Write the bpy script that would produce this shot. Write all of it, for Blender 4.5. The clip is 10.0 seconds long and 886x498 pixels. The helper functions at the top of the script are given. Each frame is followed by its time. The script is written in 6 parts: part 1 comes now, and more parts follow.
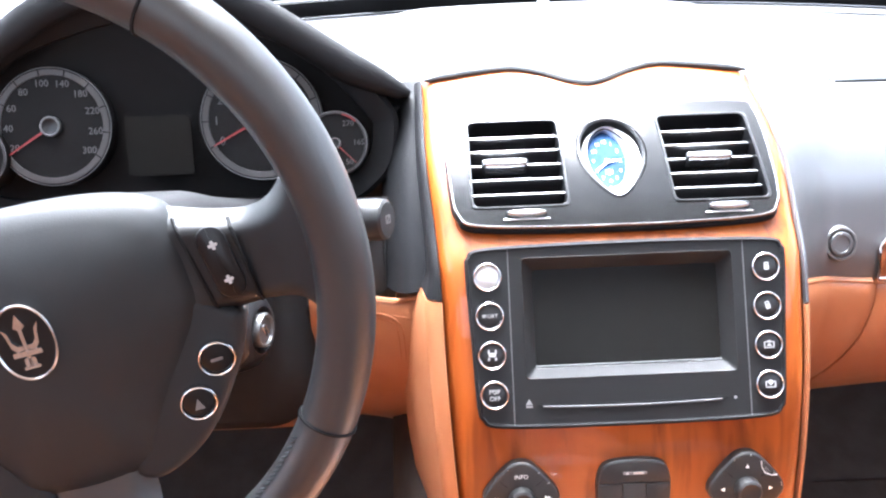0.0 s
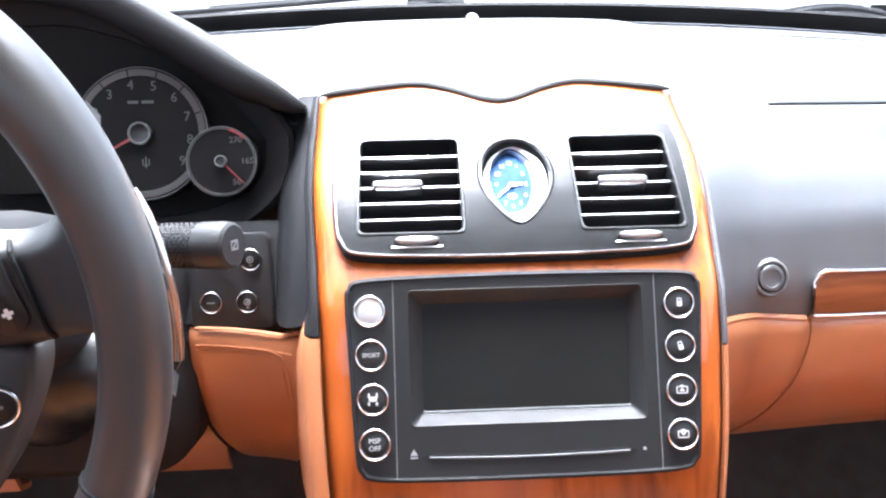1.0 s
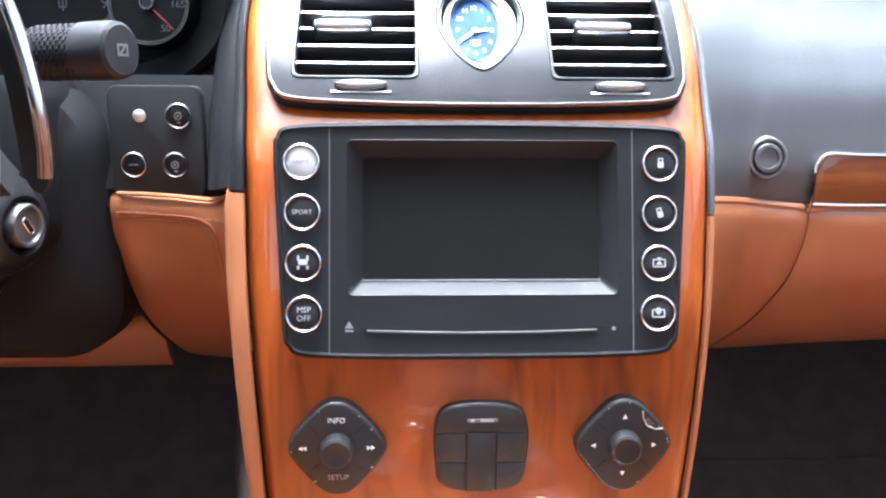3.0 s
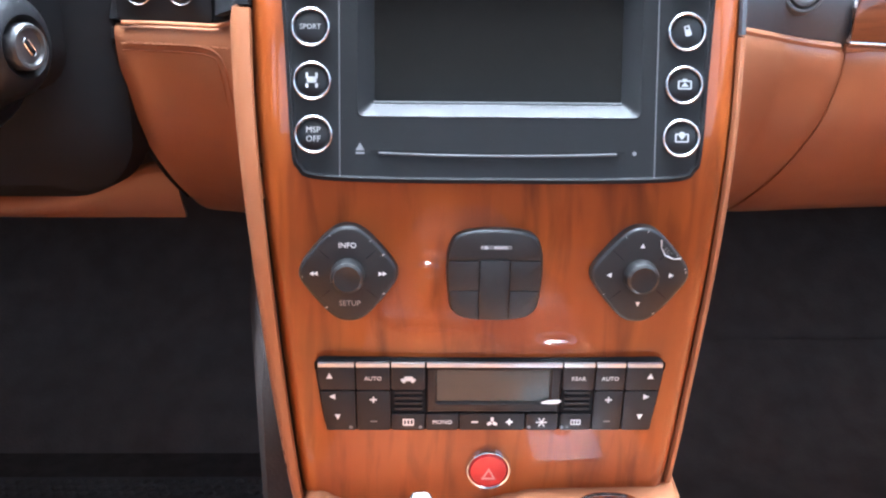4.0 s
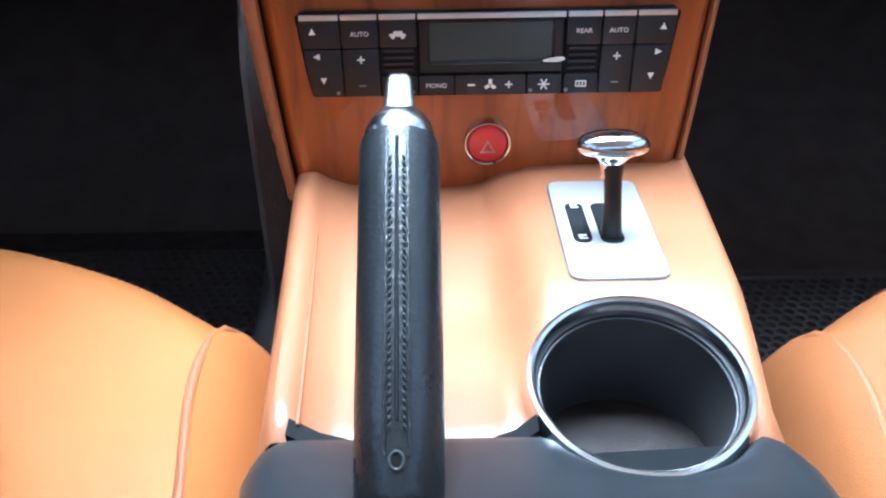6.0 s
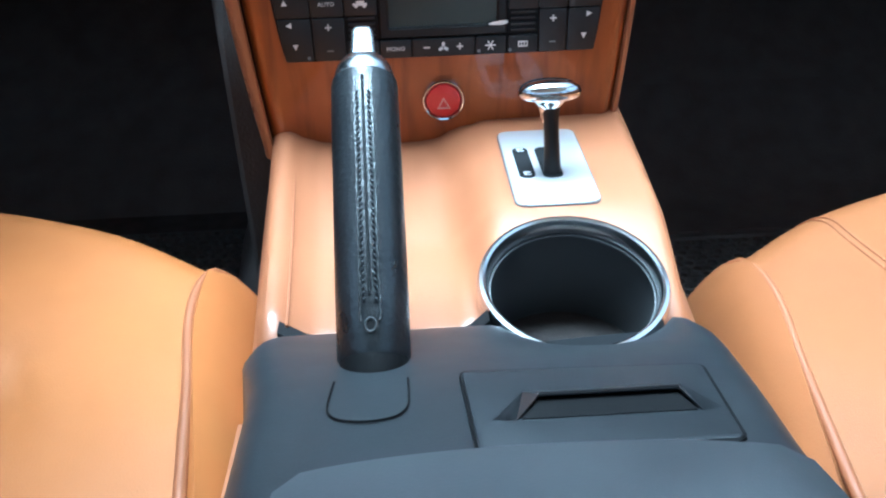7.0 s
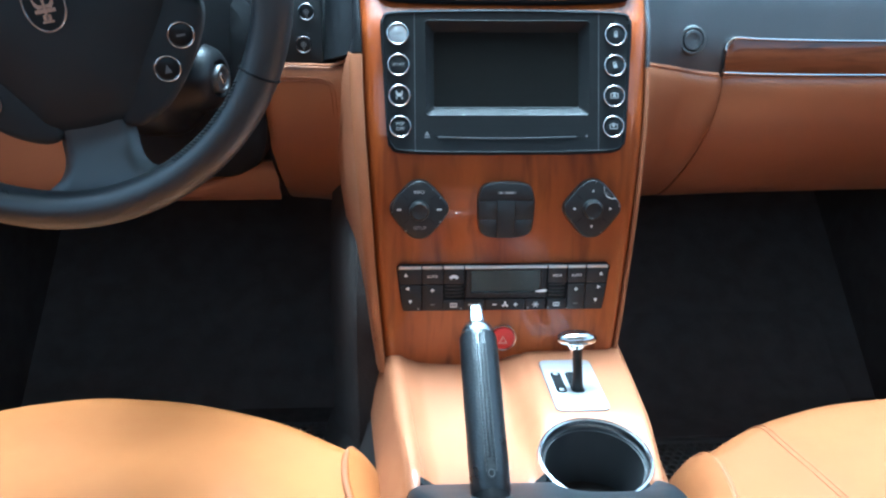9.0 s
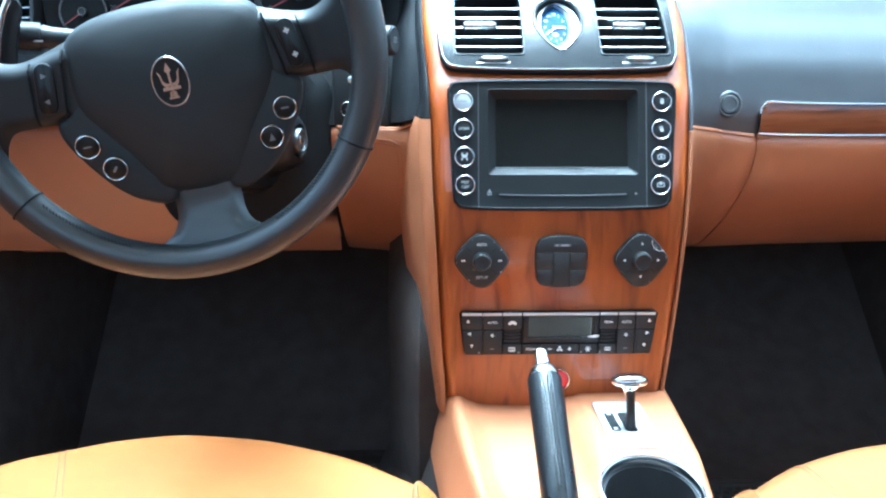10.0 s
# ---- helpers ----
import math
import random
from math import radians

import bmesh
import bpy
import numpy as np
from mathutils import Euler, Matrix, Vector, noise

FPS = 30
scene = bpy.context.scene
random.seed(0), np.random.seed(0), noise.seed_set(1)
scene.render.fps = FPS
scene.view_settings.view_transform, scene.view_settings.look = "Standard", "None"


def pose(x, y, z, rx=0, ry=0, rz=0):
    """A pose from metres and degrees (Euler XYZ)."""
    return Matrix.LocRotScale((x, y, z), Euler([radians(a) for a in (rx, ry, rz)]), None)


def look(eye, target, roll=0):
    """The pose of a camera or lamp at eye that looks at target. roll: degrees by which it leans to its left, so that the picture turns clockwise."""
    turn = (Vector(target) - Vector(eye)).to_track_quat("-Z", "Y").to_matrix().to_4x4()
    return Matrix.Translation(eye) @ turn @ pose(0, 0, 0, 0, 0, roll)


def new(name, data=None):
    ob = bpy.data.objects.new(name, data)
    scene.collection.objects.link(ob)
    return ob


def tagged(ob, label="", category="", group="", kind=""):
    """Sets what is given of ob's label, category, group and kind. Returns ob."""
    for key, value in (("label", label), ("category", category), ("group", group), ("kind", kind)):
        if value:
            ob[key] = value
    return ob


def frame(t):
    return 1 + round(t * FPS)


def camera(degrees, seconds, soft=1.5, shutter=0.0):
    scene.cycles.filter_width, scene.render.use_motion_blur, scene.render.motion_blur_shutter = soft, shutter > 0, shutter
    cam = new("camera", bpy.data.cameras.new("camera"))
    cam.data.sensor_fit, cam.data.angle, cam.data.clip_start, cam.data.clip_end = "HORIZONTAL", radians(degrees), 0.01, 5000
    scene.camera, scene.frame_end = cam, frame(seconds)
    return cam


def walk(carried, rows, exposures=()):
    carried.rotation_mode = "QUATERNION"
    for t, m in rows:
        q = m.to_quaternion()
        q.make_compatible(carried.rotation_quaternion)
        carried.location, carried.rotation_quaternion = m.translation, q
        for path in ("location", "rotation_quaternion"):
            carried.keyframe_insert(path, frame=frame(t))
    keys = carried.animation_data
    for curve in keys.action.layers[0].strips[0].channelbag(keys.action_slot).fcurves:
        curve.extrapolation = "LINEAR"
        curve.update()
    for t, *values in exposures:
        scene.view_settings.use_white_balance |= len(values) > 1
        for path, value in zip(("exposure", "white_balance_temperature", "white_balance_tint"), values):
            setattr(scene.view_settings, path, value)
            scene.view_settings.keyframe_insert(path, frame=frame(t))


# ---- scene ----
cam = camera(56.75, 10.0, soft=2.2)
EXPOSURES = [(0, 3.02, 5650, 10), (1, 2.86, 5650, 10), (2.2, 2.18, 5500, 10), (3.3, 2.54, 5320, 6), (4.2, 2.57, 4970, 5), (5, 2.38, 4780, 3), (5.5, 1.97, 4720, 2), (6.2, 1.38, 4580, -2), (7.3, 1.24, 4370, -12), (8, 1.34, 4320, -13), (9, 1.64, 4300, -13), (10, 2.28, 4410, -12)]
PATH = [
    (0, (-0.1398, -0.5482, 0.7903), (79.36, -2.12, -1.12)),
    (0.5, (-0.0972, -0.5212, 0.7869), (79.97, -1.91, -1.37)),
    (1, (-0.0732, -0.4916, 0.7796), (81.24, -1.22, -2.49)),
    (1.5, (-0.0566, -0.4682, 0.7740), (82.34, -0.40, -2.89)),
    (2, (-0.0456, -0.4484, 0.7534), (82.98, -0.13, -3.08)),
    (2.2, (-0.0437, -0.4424, 0.7451), (82.49, -0.06, -3.10)),
    (3.3, (-0.0416, -0.4330, 0.6977), (75.87, 0.79, -2.50)),
    (3.5, (-0.0397, -0.4319, 0.6880), (74.64, 0.70, -2.04)),
    (4, (-0.0387, -0.4325, 0.6658), (71.15, 0.71, -1.38)),
    (4.5, (-0.0326, -0.4279, 0.6457), (67.52, 0.58, -0.32)),
    (5, (-0.0296, -0.4281, 0.6133), (64.83, 0.48, 0.31)),
    (5.5, (-0.0254, -0.4300, 0.5857), (62.36, -0.29, 1.07)),
    (6, (-0.0225, -0.4423, 0.5571), (60.36, -1.10, 0.43)),
    (6.2, (-0.0225, -0.4497, 0.5502), (59.43, -1.11, -0.29)),
    (7.3, (-0.0188, -0.5425, 0.5695), (61.01, -2.06, -2.54)),
    (7.5, (-0.0251, -0.5660, 0.5803), (62.97, -1.55, -3.35)),
    (8, (-0.0459, -0.6271, 0.6118), (67.66, -0.22, -4.12)),
    (8.5, (-0.0690, -0.6856, 0.6499), (70.88, 0.33, -4.08)),
    (9, (-0.0940, -0.7457, 0.6809), (73.98, 0.25, -2.79)),
    (9.5, (-0.1213, -0.7788, 0.6909), (76.26, 0.15, -2.18)),
    (10, (-0.1407, -0.8059, 0.6995), (77.26, 0.09, -1.58)),
]
walk(cam, [(t, pose(*eye, 0, 0, turn[2]) @ pose(0, 0, 0, turn[0]) @ pose(0, 0, 0, 0, 0, turn[1])) for t, eye, turn in PATH], EXPOSURES)

# ---------------------------------------------------------------- light
world = bpy.data.worlds.new("sky")
scene.world = world
world.use_nodes = True
wn = world.node_tree.nodes
sky = wn.new("ShaderNodeTexSky")
sky.sky_type, sky.sun_disc = "NISHITA", False
sky.sun_elevation, sky.sun_rotation = radians(80), radians(-14)
sky.air_density, sky.dust_density = 1.0, 6.0
haze = wn.new("ShaderNodeHueSaturation")
haze.inputs["Saturation"].default_value = 0.35
world.node_tree.links.new(sky.outputs[0], haze.inputs["Color"])
world.node_tree.links.new(haze.outputs[0], wn["Background"].inputs["Color"])
wn["Background"].inputs["Strength"].default_value = 0.15

sun = new("sun", bpy.data.lights.new("sun", "SUN"))
sun.data.energy, sun.data.angle, sun.data.color = 4.5, radians(30), (1.0, 0.97, 0.93)
sun.matrix_world = look((0, 0, 0), (0.04, -0.17, -1.0))


# ---------------------------------------------------------------- materials
def mat(name, col, rough=0.5, metal=0.0, coat=0.0, col2=None, scale=8.0, stretch=(1, 1, 1), bump=0.0, bscale=600.0, cells=False, spec=0.5, coat_rough=0.05, wear=0.0):
    """A surface with colour that varies at a coarse and a fine scale, and fine relief."""
    m = bpy.data.materials.new(name)
    m.use_nodes = True
    n, l = m.node_tree.nodes, m.node_tree.links
    b = n["Principled BSDF"]
    b.inputs["Roughness"].default_value, b.inputs["Metallic"].default_value = rough, metal
    b.inputs["Coat Weight"].default_value, b.inputs["Coat Roughness"].default_value = coat, coat_rough
    b.inputs["Specular IOR Level"].default_value = spec
    co = n.new("ShaderNodeTexCoord")
    mp = n.new("ShaderNodeMapping")
    mp.inputs["Scale"].default_value = stretch
    l.new(co.outputs["Object"], mp.inputs[0])
    nz = n.new("ShaderNodeTexNoise")
    nz.inputs["Scale"].default_value, nz.inputs["Detail"].default_value = scale, 6
    l.new(mp.outputs[0], nz.inputs["Vector"])
    mx = n.new("ShaderNodeMix")
    mx.data_type = "RGBA"
    c2 = col2 or tuple(c * 0.8 for c in col)
    mx.inputs["A"].default_value, mx.inputs["B"].default_value = (*col, 1), (*c2, 1)
    ramp = n.new("ShaderNodeMapRange")
    ramp.inputs["From Min"].default_value, ramp.inputs["From Max"].default_value = 0.35, 0.65
    l.new(nz.outputs["Fac"], ramp.inputs["Value"])
    l.new(ramp.outputs[0], mx.inputs["Factor"])
    l.new(mx.outputs["Result"], b.inputs["Base Color"])
    fine = n.new("ShaderNodeTexNoise")
    fine.inputs["Scale"].default_value, fine.inputs["Detail"].default_value = 45.0, 4
    l.new(co.outputs["Object"], fine.inputs["Vector"])
    rr_ = n.new("ShaderNodeMapRange")
    rr_.inputs["To Min"].default_value, rr_.inputs["To Max"].default_value = max(rough - 0.06 - wear, 0.01), min(rough + 0.06 + wear, 1)
    l.new(fine.outputs["Fac"], rr_.inputs["Value"])
    l.new(rr_.outputs[0], b.inputs["Roughness"])
    if bump:
        tx = n.new("ShaderNodeTexVoronoi" if cells else "ShaderNodeTexNoise")
        tx.inputs["Scale"].default_value = bscale
        l.new(co.outputs["Object"], tx.inputs["Vector"])
        bp = n.new("ShaderNodeBump")
        bp.inputs["Strength"].default_value, bp.inputs["Distance"].default_value = bump, 0.001
        l.new(tx.outputs[0], bp.inputs["Height"])
        l.new(bp.outputs[0], b.inputs["Normal"])
    return m


def wood(name, stretch, dark, mid, light):
    """Varnished veneer: long grain with darker streaks under a clear gloss coat."""
    m = mat(name, mid, 0.38, coat=0.95, col2=light, scale=7.0, stretch=stretch, coat_rough=0.03, spec=0.2)
    n, l = m.node_tree.nodes, m.node_tree.links
    b, mp = n["Principled BSDF"], n["Mapping"]
    st = n.new("ShaderNodeTexNoise")
    st.inputs["Scale"].default_value, st.inputs["Detail"].default_value, st.inputs["Distortion"].default_value = 22.0, 8, 0.6
    l.new(mp.outputs[0], st.inputs["Vector"])
    rg = n.new("ShaderNodeMapRange")
    rg.inputs["From Min"].default_value, rg.inputs["From Max"].default_value = 0.50, 0.80
    l.new(st.outputs["Fac"], rg.inputs["Value"])
    mx = n.new("ShaderNodeMix")
    mx.data_type = "RGBA"
    l.new(rg.outputs[0], mx.inputs["Factor"])
    l.new(b.inputs["Base Color"].links[0].from_socket, mx.inputs["A"])
    mx.inputs["B"].default_value = (*dark, 1)
    l.new(mx.outputs["Result"], b.inputs["Base Color"])
    return m


TAN = mat("tan_leather", (0.330, 0.131, 0.057), 0.37, col2=(0.282, 0.107, 0.045), scale=5, bump=0.10, bscale=1300, cells=True, spec=0.75)
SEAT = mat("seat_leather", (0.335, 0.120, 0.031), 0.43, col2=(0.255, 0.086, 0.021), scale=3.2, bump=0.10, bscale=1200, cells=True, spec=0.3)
# same hide as SEAT, with the passenger side's different light put into its colour
SEATDIM = mat("dimmed_seat_leather", (0.245, 0.090, 0.029), 0.43, col2=(0.200, 0.072, 0.023), scale=3.2, bump=0.10, bscale=1200, cells=True, spec=0.28)
PIPING = mat("piping_leather", (0.26, 0.090, 0.033), 0.48)
BLACK = mat("black_leather", (0.024, 0.0255, 0.027), 0.55, col2=(0.019, 0.0205, 0.022), scale=10, bump=0.09, bscale=1700, cells=True, spec=0.3)
WHEELL = mat("wheel_leather", (0.024, 0.026, 0.028), 0.39, col2=(0.019, 0.021, 0.023), scale=12, spec=0.9, bump=0.06, bscale=1700, cells=True)
GRIP = mat("worn_black_leather", (0.010, 0.011, 0.0125), 0.33, col2=(0.007, 0.008, 0.009), scale=30, bump=0.34, bscale=380, spec=0.55, wear=0.10)
PAD = mat("dash_leather", (0.047, 0.050, 0.055), 0.50, col2=(0.039, 0.042, 0.047), scale=9, bump=0.14, bscale=1300, cells=True, spec=1.0)
SMOOTHPAD = mat("smooth_dash_leather", (0.036, 0.040, 0.046), 0.36, col2=(0.030, 0.034, 0.040), scale=9, bump=0.05, bscale=1300, cells=True, spec=0.55)
RUBBER = mat("soft_touch_plastic", (0.018, 0.018, 0.019), 0.45, spec=0.3, bump=0.1, bscale=1500)
SURROUND = mat("satin_black_panel", (0.006, 0.0064, 0.007), 0.19, spec=0.28, bump=0.03, bscale=1500)
SATIN = mat("satin_black_plastic", (0.010, 0.010, 0.011), 0.34, spec=0.35, bump=0.05, bscale=1500)
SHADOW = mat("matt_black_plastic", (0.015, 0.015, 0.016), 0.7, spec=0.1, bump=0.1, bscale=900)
BOX = mat("grey_black_moulding", (0.017, 0.019, 0.022), 0.44, bump=0.07, bscale=1300, col2=(0.012, 0.0135, 0.016), spec=0.45)
ARMREST = mat("grey_black_armrest_vinyl", (0.049, 0.052, 0.057), 0.34, spec=0.85, bump=0.05, bscale=1300, col2=(0.038, 0.041, 0.045), wear=0.05)
STEEL = mat("grey_satin_metal", (0.50, 0.50, 0.51), 0.24, metal=0.95)
CARPET = mat("black_carpet", (0.050, 0.043, 0.040), 0.95, spec=0.08, bump=0.6, bscale=420, col2=(0.040, 0.034, 0.032), scale=40)
# black carpet again, lightened to make up for light missing in the footwells
FLOORC = mat("lifted_floor_carpet", (0.104, 0.088, 0.081), 0.95, spec=0.08, bump=0.5, bscale=500, col2=(0.078, 0.066, 0.061), scale=40)
# lightened further for bulkhead and sides, where little light falls
LIFTEDC = mat("lifted_footwell_carpet", (0.150, 0.128, 0.119), 1.0, spec=0.05, bump=0.7, bscale=260, col2=(0.118, 0.101, 0.094), scale=25)
EVA = mat("grey_mat_rubber", (0.125, 0.114, 0.107), 0.60, spec=0.3, bump=0.25, bscale=900)
CHROME = mat("chrome", (0.82, 0.82, 0.83), 0.09, metal=1.0, wear=0.02)
RING = mat("bright_ring", (0.74, 0.74, 0.75), 0.22, metal=1.0)
STITCH = mat("dark_grey_thread", (0.030, 0.032, 0.035), 0.7, spec=0.2)
RIMM = mat("satin_chrome", (0.86, 0.86, 0.87), 0.3, metal=1.0)
WELL = mat("grey_plastic_well", (0.045, 0.045, 0.047), 0.42, bump=0.05, bscale=900)
BRUSHED = mat("satin_aluminium", (0.78, 0.79, 0.80), 0.36, metal=1.0, stretch=(1, 30, 1), scale=60, bump=0.05, bscale=1200)
SILVER = mat("silver_paint", (0.62, 0.63, 0.64), 0.35, metal=0.7)
SCREEN = mat("dark_screen_glass", (0.0115, 0.0110, 0.0102), 0.14, spec=0.05, wear=0.04)
UNITM = mat("satin_black_faceplate", (0.0108, 0.0108, 0.0112), 0.36, spec=0.24, bump=0.05, bscale=1500)
RECESS = mat("dark_recess_plastic", (0.0125, 0.0125, 0.013), 0.46, spec=0.18, bump=0.05, bscale=1200)
LCD = mat("lcd_glass", (0.055, 0.060, 0.053), 0.16, col2=(0.046, 0.051, 0.045))
WHITE = mat("white_print", (0.82, 0.82, 0.82), 0.5)
GREYPRINT = mat("grey_print", (0.19, 0.19, 0.195), 0.5)
KEYPRINT = mat("pale_grey_print", (0.36, 0.36, 0.36), 0.5)
RED = mat("red_plastic", (0.55, 0.018, 0.02), 0.3, coat=0.4, col2=(0.48, 0.012, 0.015))
REDPRINT = mat("red_print", (0.17, 0.012, 0.012), 0.5)
DIALPRINT = mat("dim_dial_print", (0.060, 0.060, 0.062), 0.5)
BLUE = mat("blue_dial", (0.010, 0.030, 0.085), 0.6, col2=(0.022, 0.060, 0.150), scale=60, spec=0.06)
DIAL = mat("black_dial", (0.0085, 0.0080, 0.0082), 0.5, spec=0.06)
HOODL = mat("matt_hood_leather", (0.021, 0.021, 0.022), 0.48, spec=0.28, bump=0.08, bscale=1500, cells=True)
# dash leather with shade put into its colour, for the parts facing away from light
SHADEL = mat("shaded_black_leather", (0.010, 0.010, 0.011), 0.55, spec=0.12, bump=0.08, bscale=1500, cells=True)
KEYM = mat("worn_grey_black_keys", (0.017, 0.0165, 0.0165), 0.38, col2=(0.013, 0.0127, 0.0127), scale=60, spec=0.5, bump=0.06, bscale=1500, wear=0.06)
SATINPLATE = mat("satin_white_metal", (0.76, 0.76, 0.77), 0.42, metal=0.75, bump=0.02, bscale=900)
SEAM = mat("seam_shadow_leather", (0.25, 0.090, 0.032), 0.55)
LOCKM = mat("dull_lock_metal", (0.09, 0.09, 0.092), 0.42, metal=0.5)
BROWNTHREAD = mat("brown_thread", (0.09, 0.035, 0.018), 0.7)
SPOKE = mat("satin_spoke_plastic", (0.055, 0.061, 0.066), 0.36, spec=0.6, bump=0.03, bscale=1500)
COLLAR = mat("grey_plastic", (0.09, 0.092, 0.095), 0.4)
DIALRIM = mat("grey_dial_band", (0.030, 0.027, 0.027), 0.5)
DEMIST = mat("grey_demister_moulding", (0.060, 0.062, 0.066), 0.7, spec=0.3, bump=0.1, bscale=900)
HEAD = mat("pale_headliner", (0.55, 0.5, 0.43), 0.9, bump=0.3, bscale=500)
PAINT = mat("dark_body_paint", (0.02, 0.02, 0.024), 0.25, coat=1.0)
WOOD = wood("veneer_upright", (3.2, 2, 0.45), (0.105, 0.0200, 0.0040), (0.235, 0.0505, 0.0074), (0.350, 0.0885, 0.0108))
WOODX = wood("veneer_level", (0.6, 2, 7), (0.050, 0.013, 0.004), (0.115, 0.031, 0.010), (0.165, 0.049, 0.015))
PAVING = mat("pale_paving", (0.48, 0.47, 0.45), 0.85, col2=(0.40, 0.39, 0.38), scale=1.5, bump=0.3, bscale=60)
RENDERW = mat("white_rendered_wall", (0.80, 0.80, 0.79), 0.9, col2=(0.74, 0.74, 0.74), scale=0.8, bump=0.2, bscale=30)
BLUEP = mat("blue_paint", (0.05, 0.17, 0.50), 0.4)

glass = bpy.data.materials.new("clear_glass")
glass.use_nodes = True
gb = glass.node_tree.nodes["Principled BSDF"]
gb.inputs["Transmission Weight"].default_value, gb.inputs["Roughness"].default_value, gb.inputs["IOR"].default_value = 1.0, 0.0, 1.45


# ---------------------------------------------------------------- mesh helpers
I4 = Matrix.Identity(4)


def part(name, bm, material, parent=None, label="", at=I4, smooth=35):
    """Links a bmesh as one mesh object, under a thing or a part."""
    bm.transform(at)
    bmesh.ops.recalc_face_normals(bm, faces=bm.faces)
    me = bpy.data.meshes.new(name)
    bm.to_mesh(me)
    bm.free()
    me.materials.append(material)
    if smooth:
        me.polygons.foreach_set("use_smooth", [True] * len(me.polygons))
        me.set_sharp_from_angle(angle=radians(smooth))
    ob = new(name, me)
    if parent:
        ob.parent = parent
        ob.matrix_parent_inverse = Matrix.Translation(-Vector(parent.get("base", (0, 0, 0))))
    if label:
        ob["label"] = label
    return ob


def thing(name, base, label, category, group="", kind=""):
    e = new(name)
    e.location = base
    e["base"] = base
    e.empty_display_size = 0.02
    return tagged(e, label, category, group, kind)


def rings(rows, closed_v=False, cap=True):
    """A skin over rows of equally many points, each row a closed loop."""
    bm = bmesh.new()
    vs = [[bm.verts.new(p) for p in row] for row in rows]
    n = len(rows[0])
    last = len(rows) if closed_v else len(rows) - 1
    for i in range(last):
        a, b = vs[i], vs[(i + 1) % len(rows)]
        for k in range(n):
            bm.faces.new((a[k], a[(k + 1) % n], b[(k + 1) % n], b[k]))
    if cap and not closed_v:
        bm.faces.new(vs[0][::-1])
        bm.faces.new(vs[-1])
    return bm


def inset(pts, d):
    """The outline moved inwards by d."""
    out, n = [], len(pts)
    for i in range(n):
        p, a, b = Vector(pts[i]), Vector(pts[i - 1]), Vector(pts[(i + 1) % n])
        u, v = (p - a), (b - p)
        nrm = Vector((-u.y, u.x)).normalized() + Vector((-v.y, v.x)).normalized()
        nrm.normalize()
        out.append(tuple(p + nrm * d))
    return out


def prism(pts, z0, z1, bev=0.0, steps=2):
    """A plate of that outline (counter-clockwise) from z0 to z1 with rounded upper edges."""
    pts = ccw(pts)
    rows = [[(x, y, z0) for x, y in pts]]
    if bev:
        for k in range(steps + 1):
            a = math.pi / 2 * k / steps
            rows.append([(x, y, z1 - bev + bev * math.sin(a)) for x, y in inset(pts, bev * (1 - math.cos(a)))])
    else:
        rows.append([(x, y, z1) for x, y in pts])
    return rings(rows)


def band(outer, inner, z0, z1, bev=0.0008):
    """A frame between two outlines of equally many points."""
    outer, inner = ccw(outer), ccw(inner)
    rows = [[(x, y, z0) for x, y in outer], [(x, y, z1 - bev) for x, y in outer], [(x, y, z1) for x, y in inset(outer, bev)],
            [(x, y, z1) for x, y in inset(inner, -bev)], [(x, y, z1 - bev) for x, y in inner], [(x, y, z0) for x, y in inner]]
    return rings(rows, closed_v=True)


def rr(w, h, r, n=4, cx=0.0, cy=0.0):
    """A rounded rectangle, counter-clockwise."""
    pts = []
    for k, (sx, sy) in enumerate(((1, 1), (-1, 1), (-1, -1), (1, -1))):
        for i in range(n + 1):
            a = math.pi / 2 * (k + i / n)
            pts.append((cx + sx * (w / 2 - r) + r * math.cos(a), cy + sy * (h / 2 - r) + r * math.sin(a)))
    return pts


def blunt(c, r, n=4):
    """A polygon with rounded corners."""
    pts = []
    for i in range(len(c)):
        p, a, b = Vector(c[i]), Vector(c[i - 1]), Vector(c[(i + 1) % len(c)])
        q0, q1 = p + (a - p).normalized() * r, p + (b - p).normalized() * r
        pts += [tuple((1 - t) ** 2 * q0 + 2 * t * (1 - t) * p + t * t * q1) for t in np.linspace(0, 1, n)]
    return ccw(pts)


def disc(r, n=28, cx=0.0, cy=0.0, sy=1.0):
    return [(cx + r * math.cos(2 * math.pi * k / n), cy + sy * r * math.sin(2 * math.pi * k / n)) for k in range(n)]


def blob(corners, n=6, cx=0.0, cy=0.0):
    """A smooth closed outline through corners (closed Catmull-Rom)."""
    pts, m = [], len(corners)
    for i in range(m):
        p0, p1, p2, p3 = (Vector(corners[(i + k - 1) % m]) for k in range(4))
        for s in range(n):
            t = s / n
            q = 0.5 * (2 * p1 + (p2 - p0) * t + (2 * p0 - 5 * p1 + 4 * p2 - p3) * t * t + (3 * p1 - p0 - 3 * p2 + p3) * t ** 3)
            pts.append((q.x + cx, q.y + cy))
    return pts


def ccw(pts):
    """The outline, turned counter-clockwise if it is not."""
    turn = sum(pts[i - 1][0] * pts[i][1] - pts[i][0] * pts[i - 1][1] for i in range(len(pts)))
    return pts if turn > 0 else pts[::-1]


def lathe(profile, n=32, closed=False):
    """Turned round z: profile of (radius, height), open or closed at the axis by caps."""
    return rings([[(r * math.cos(2 * math.pi * k / n), r * math.sin(2 * math.pi * k / n), z) for k in range(n)] for r, z in profile], closed_v=closed)


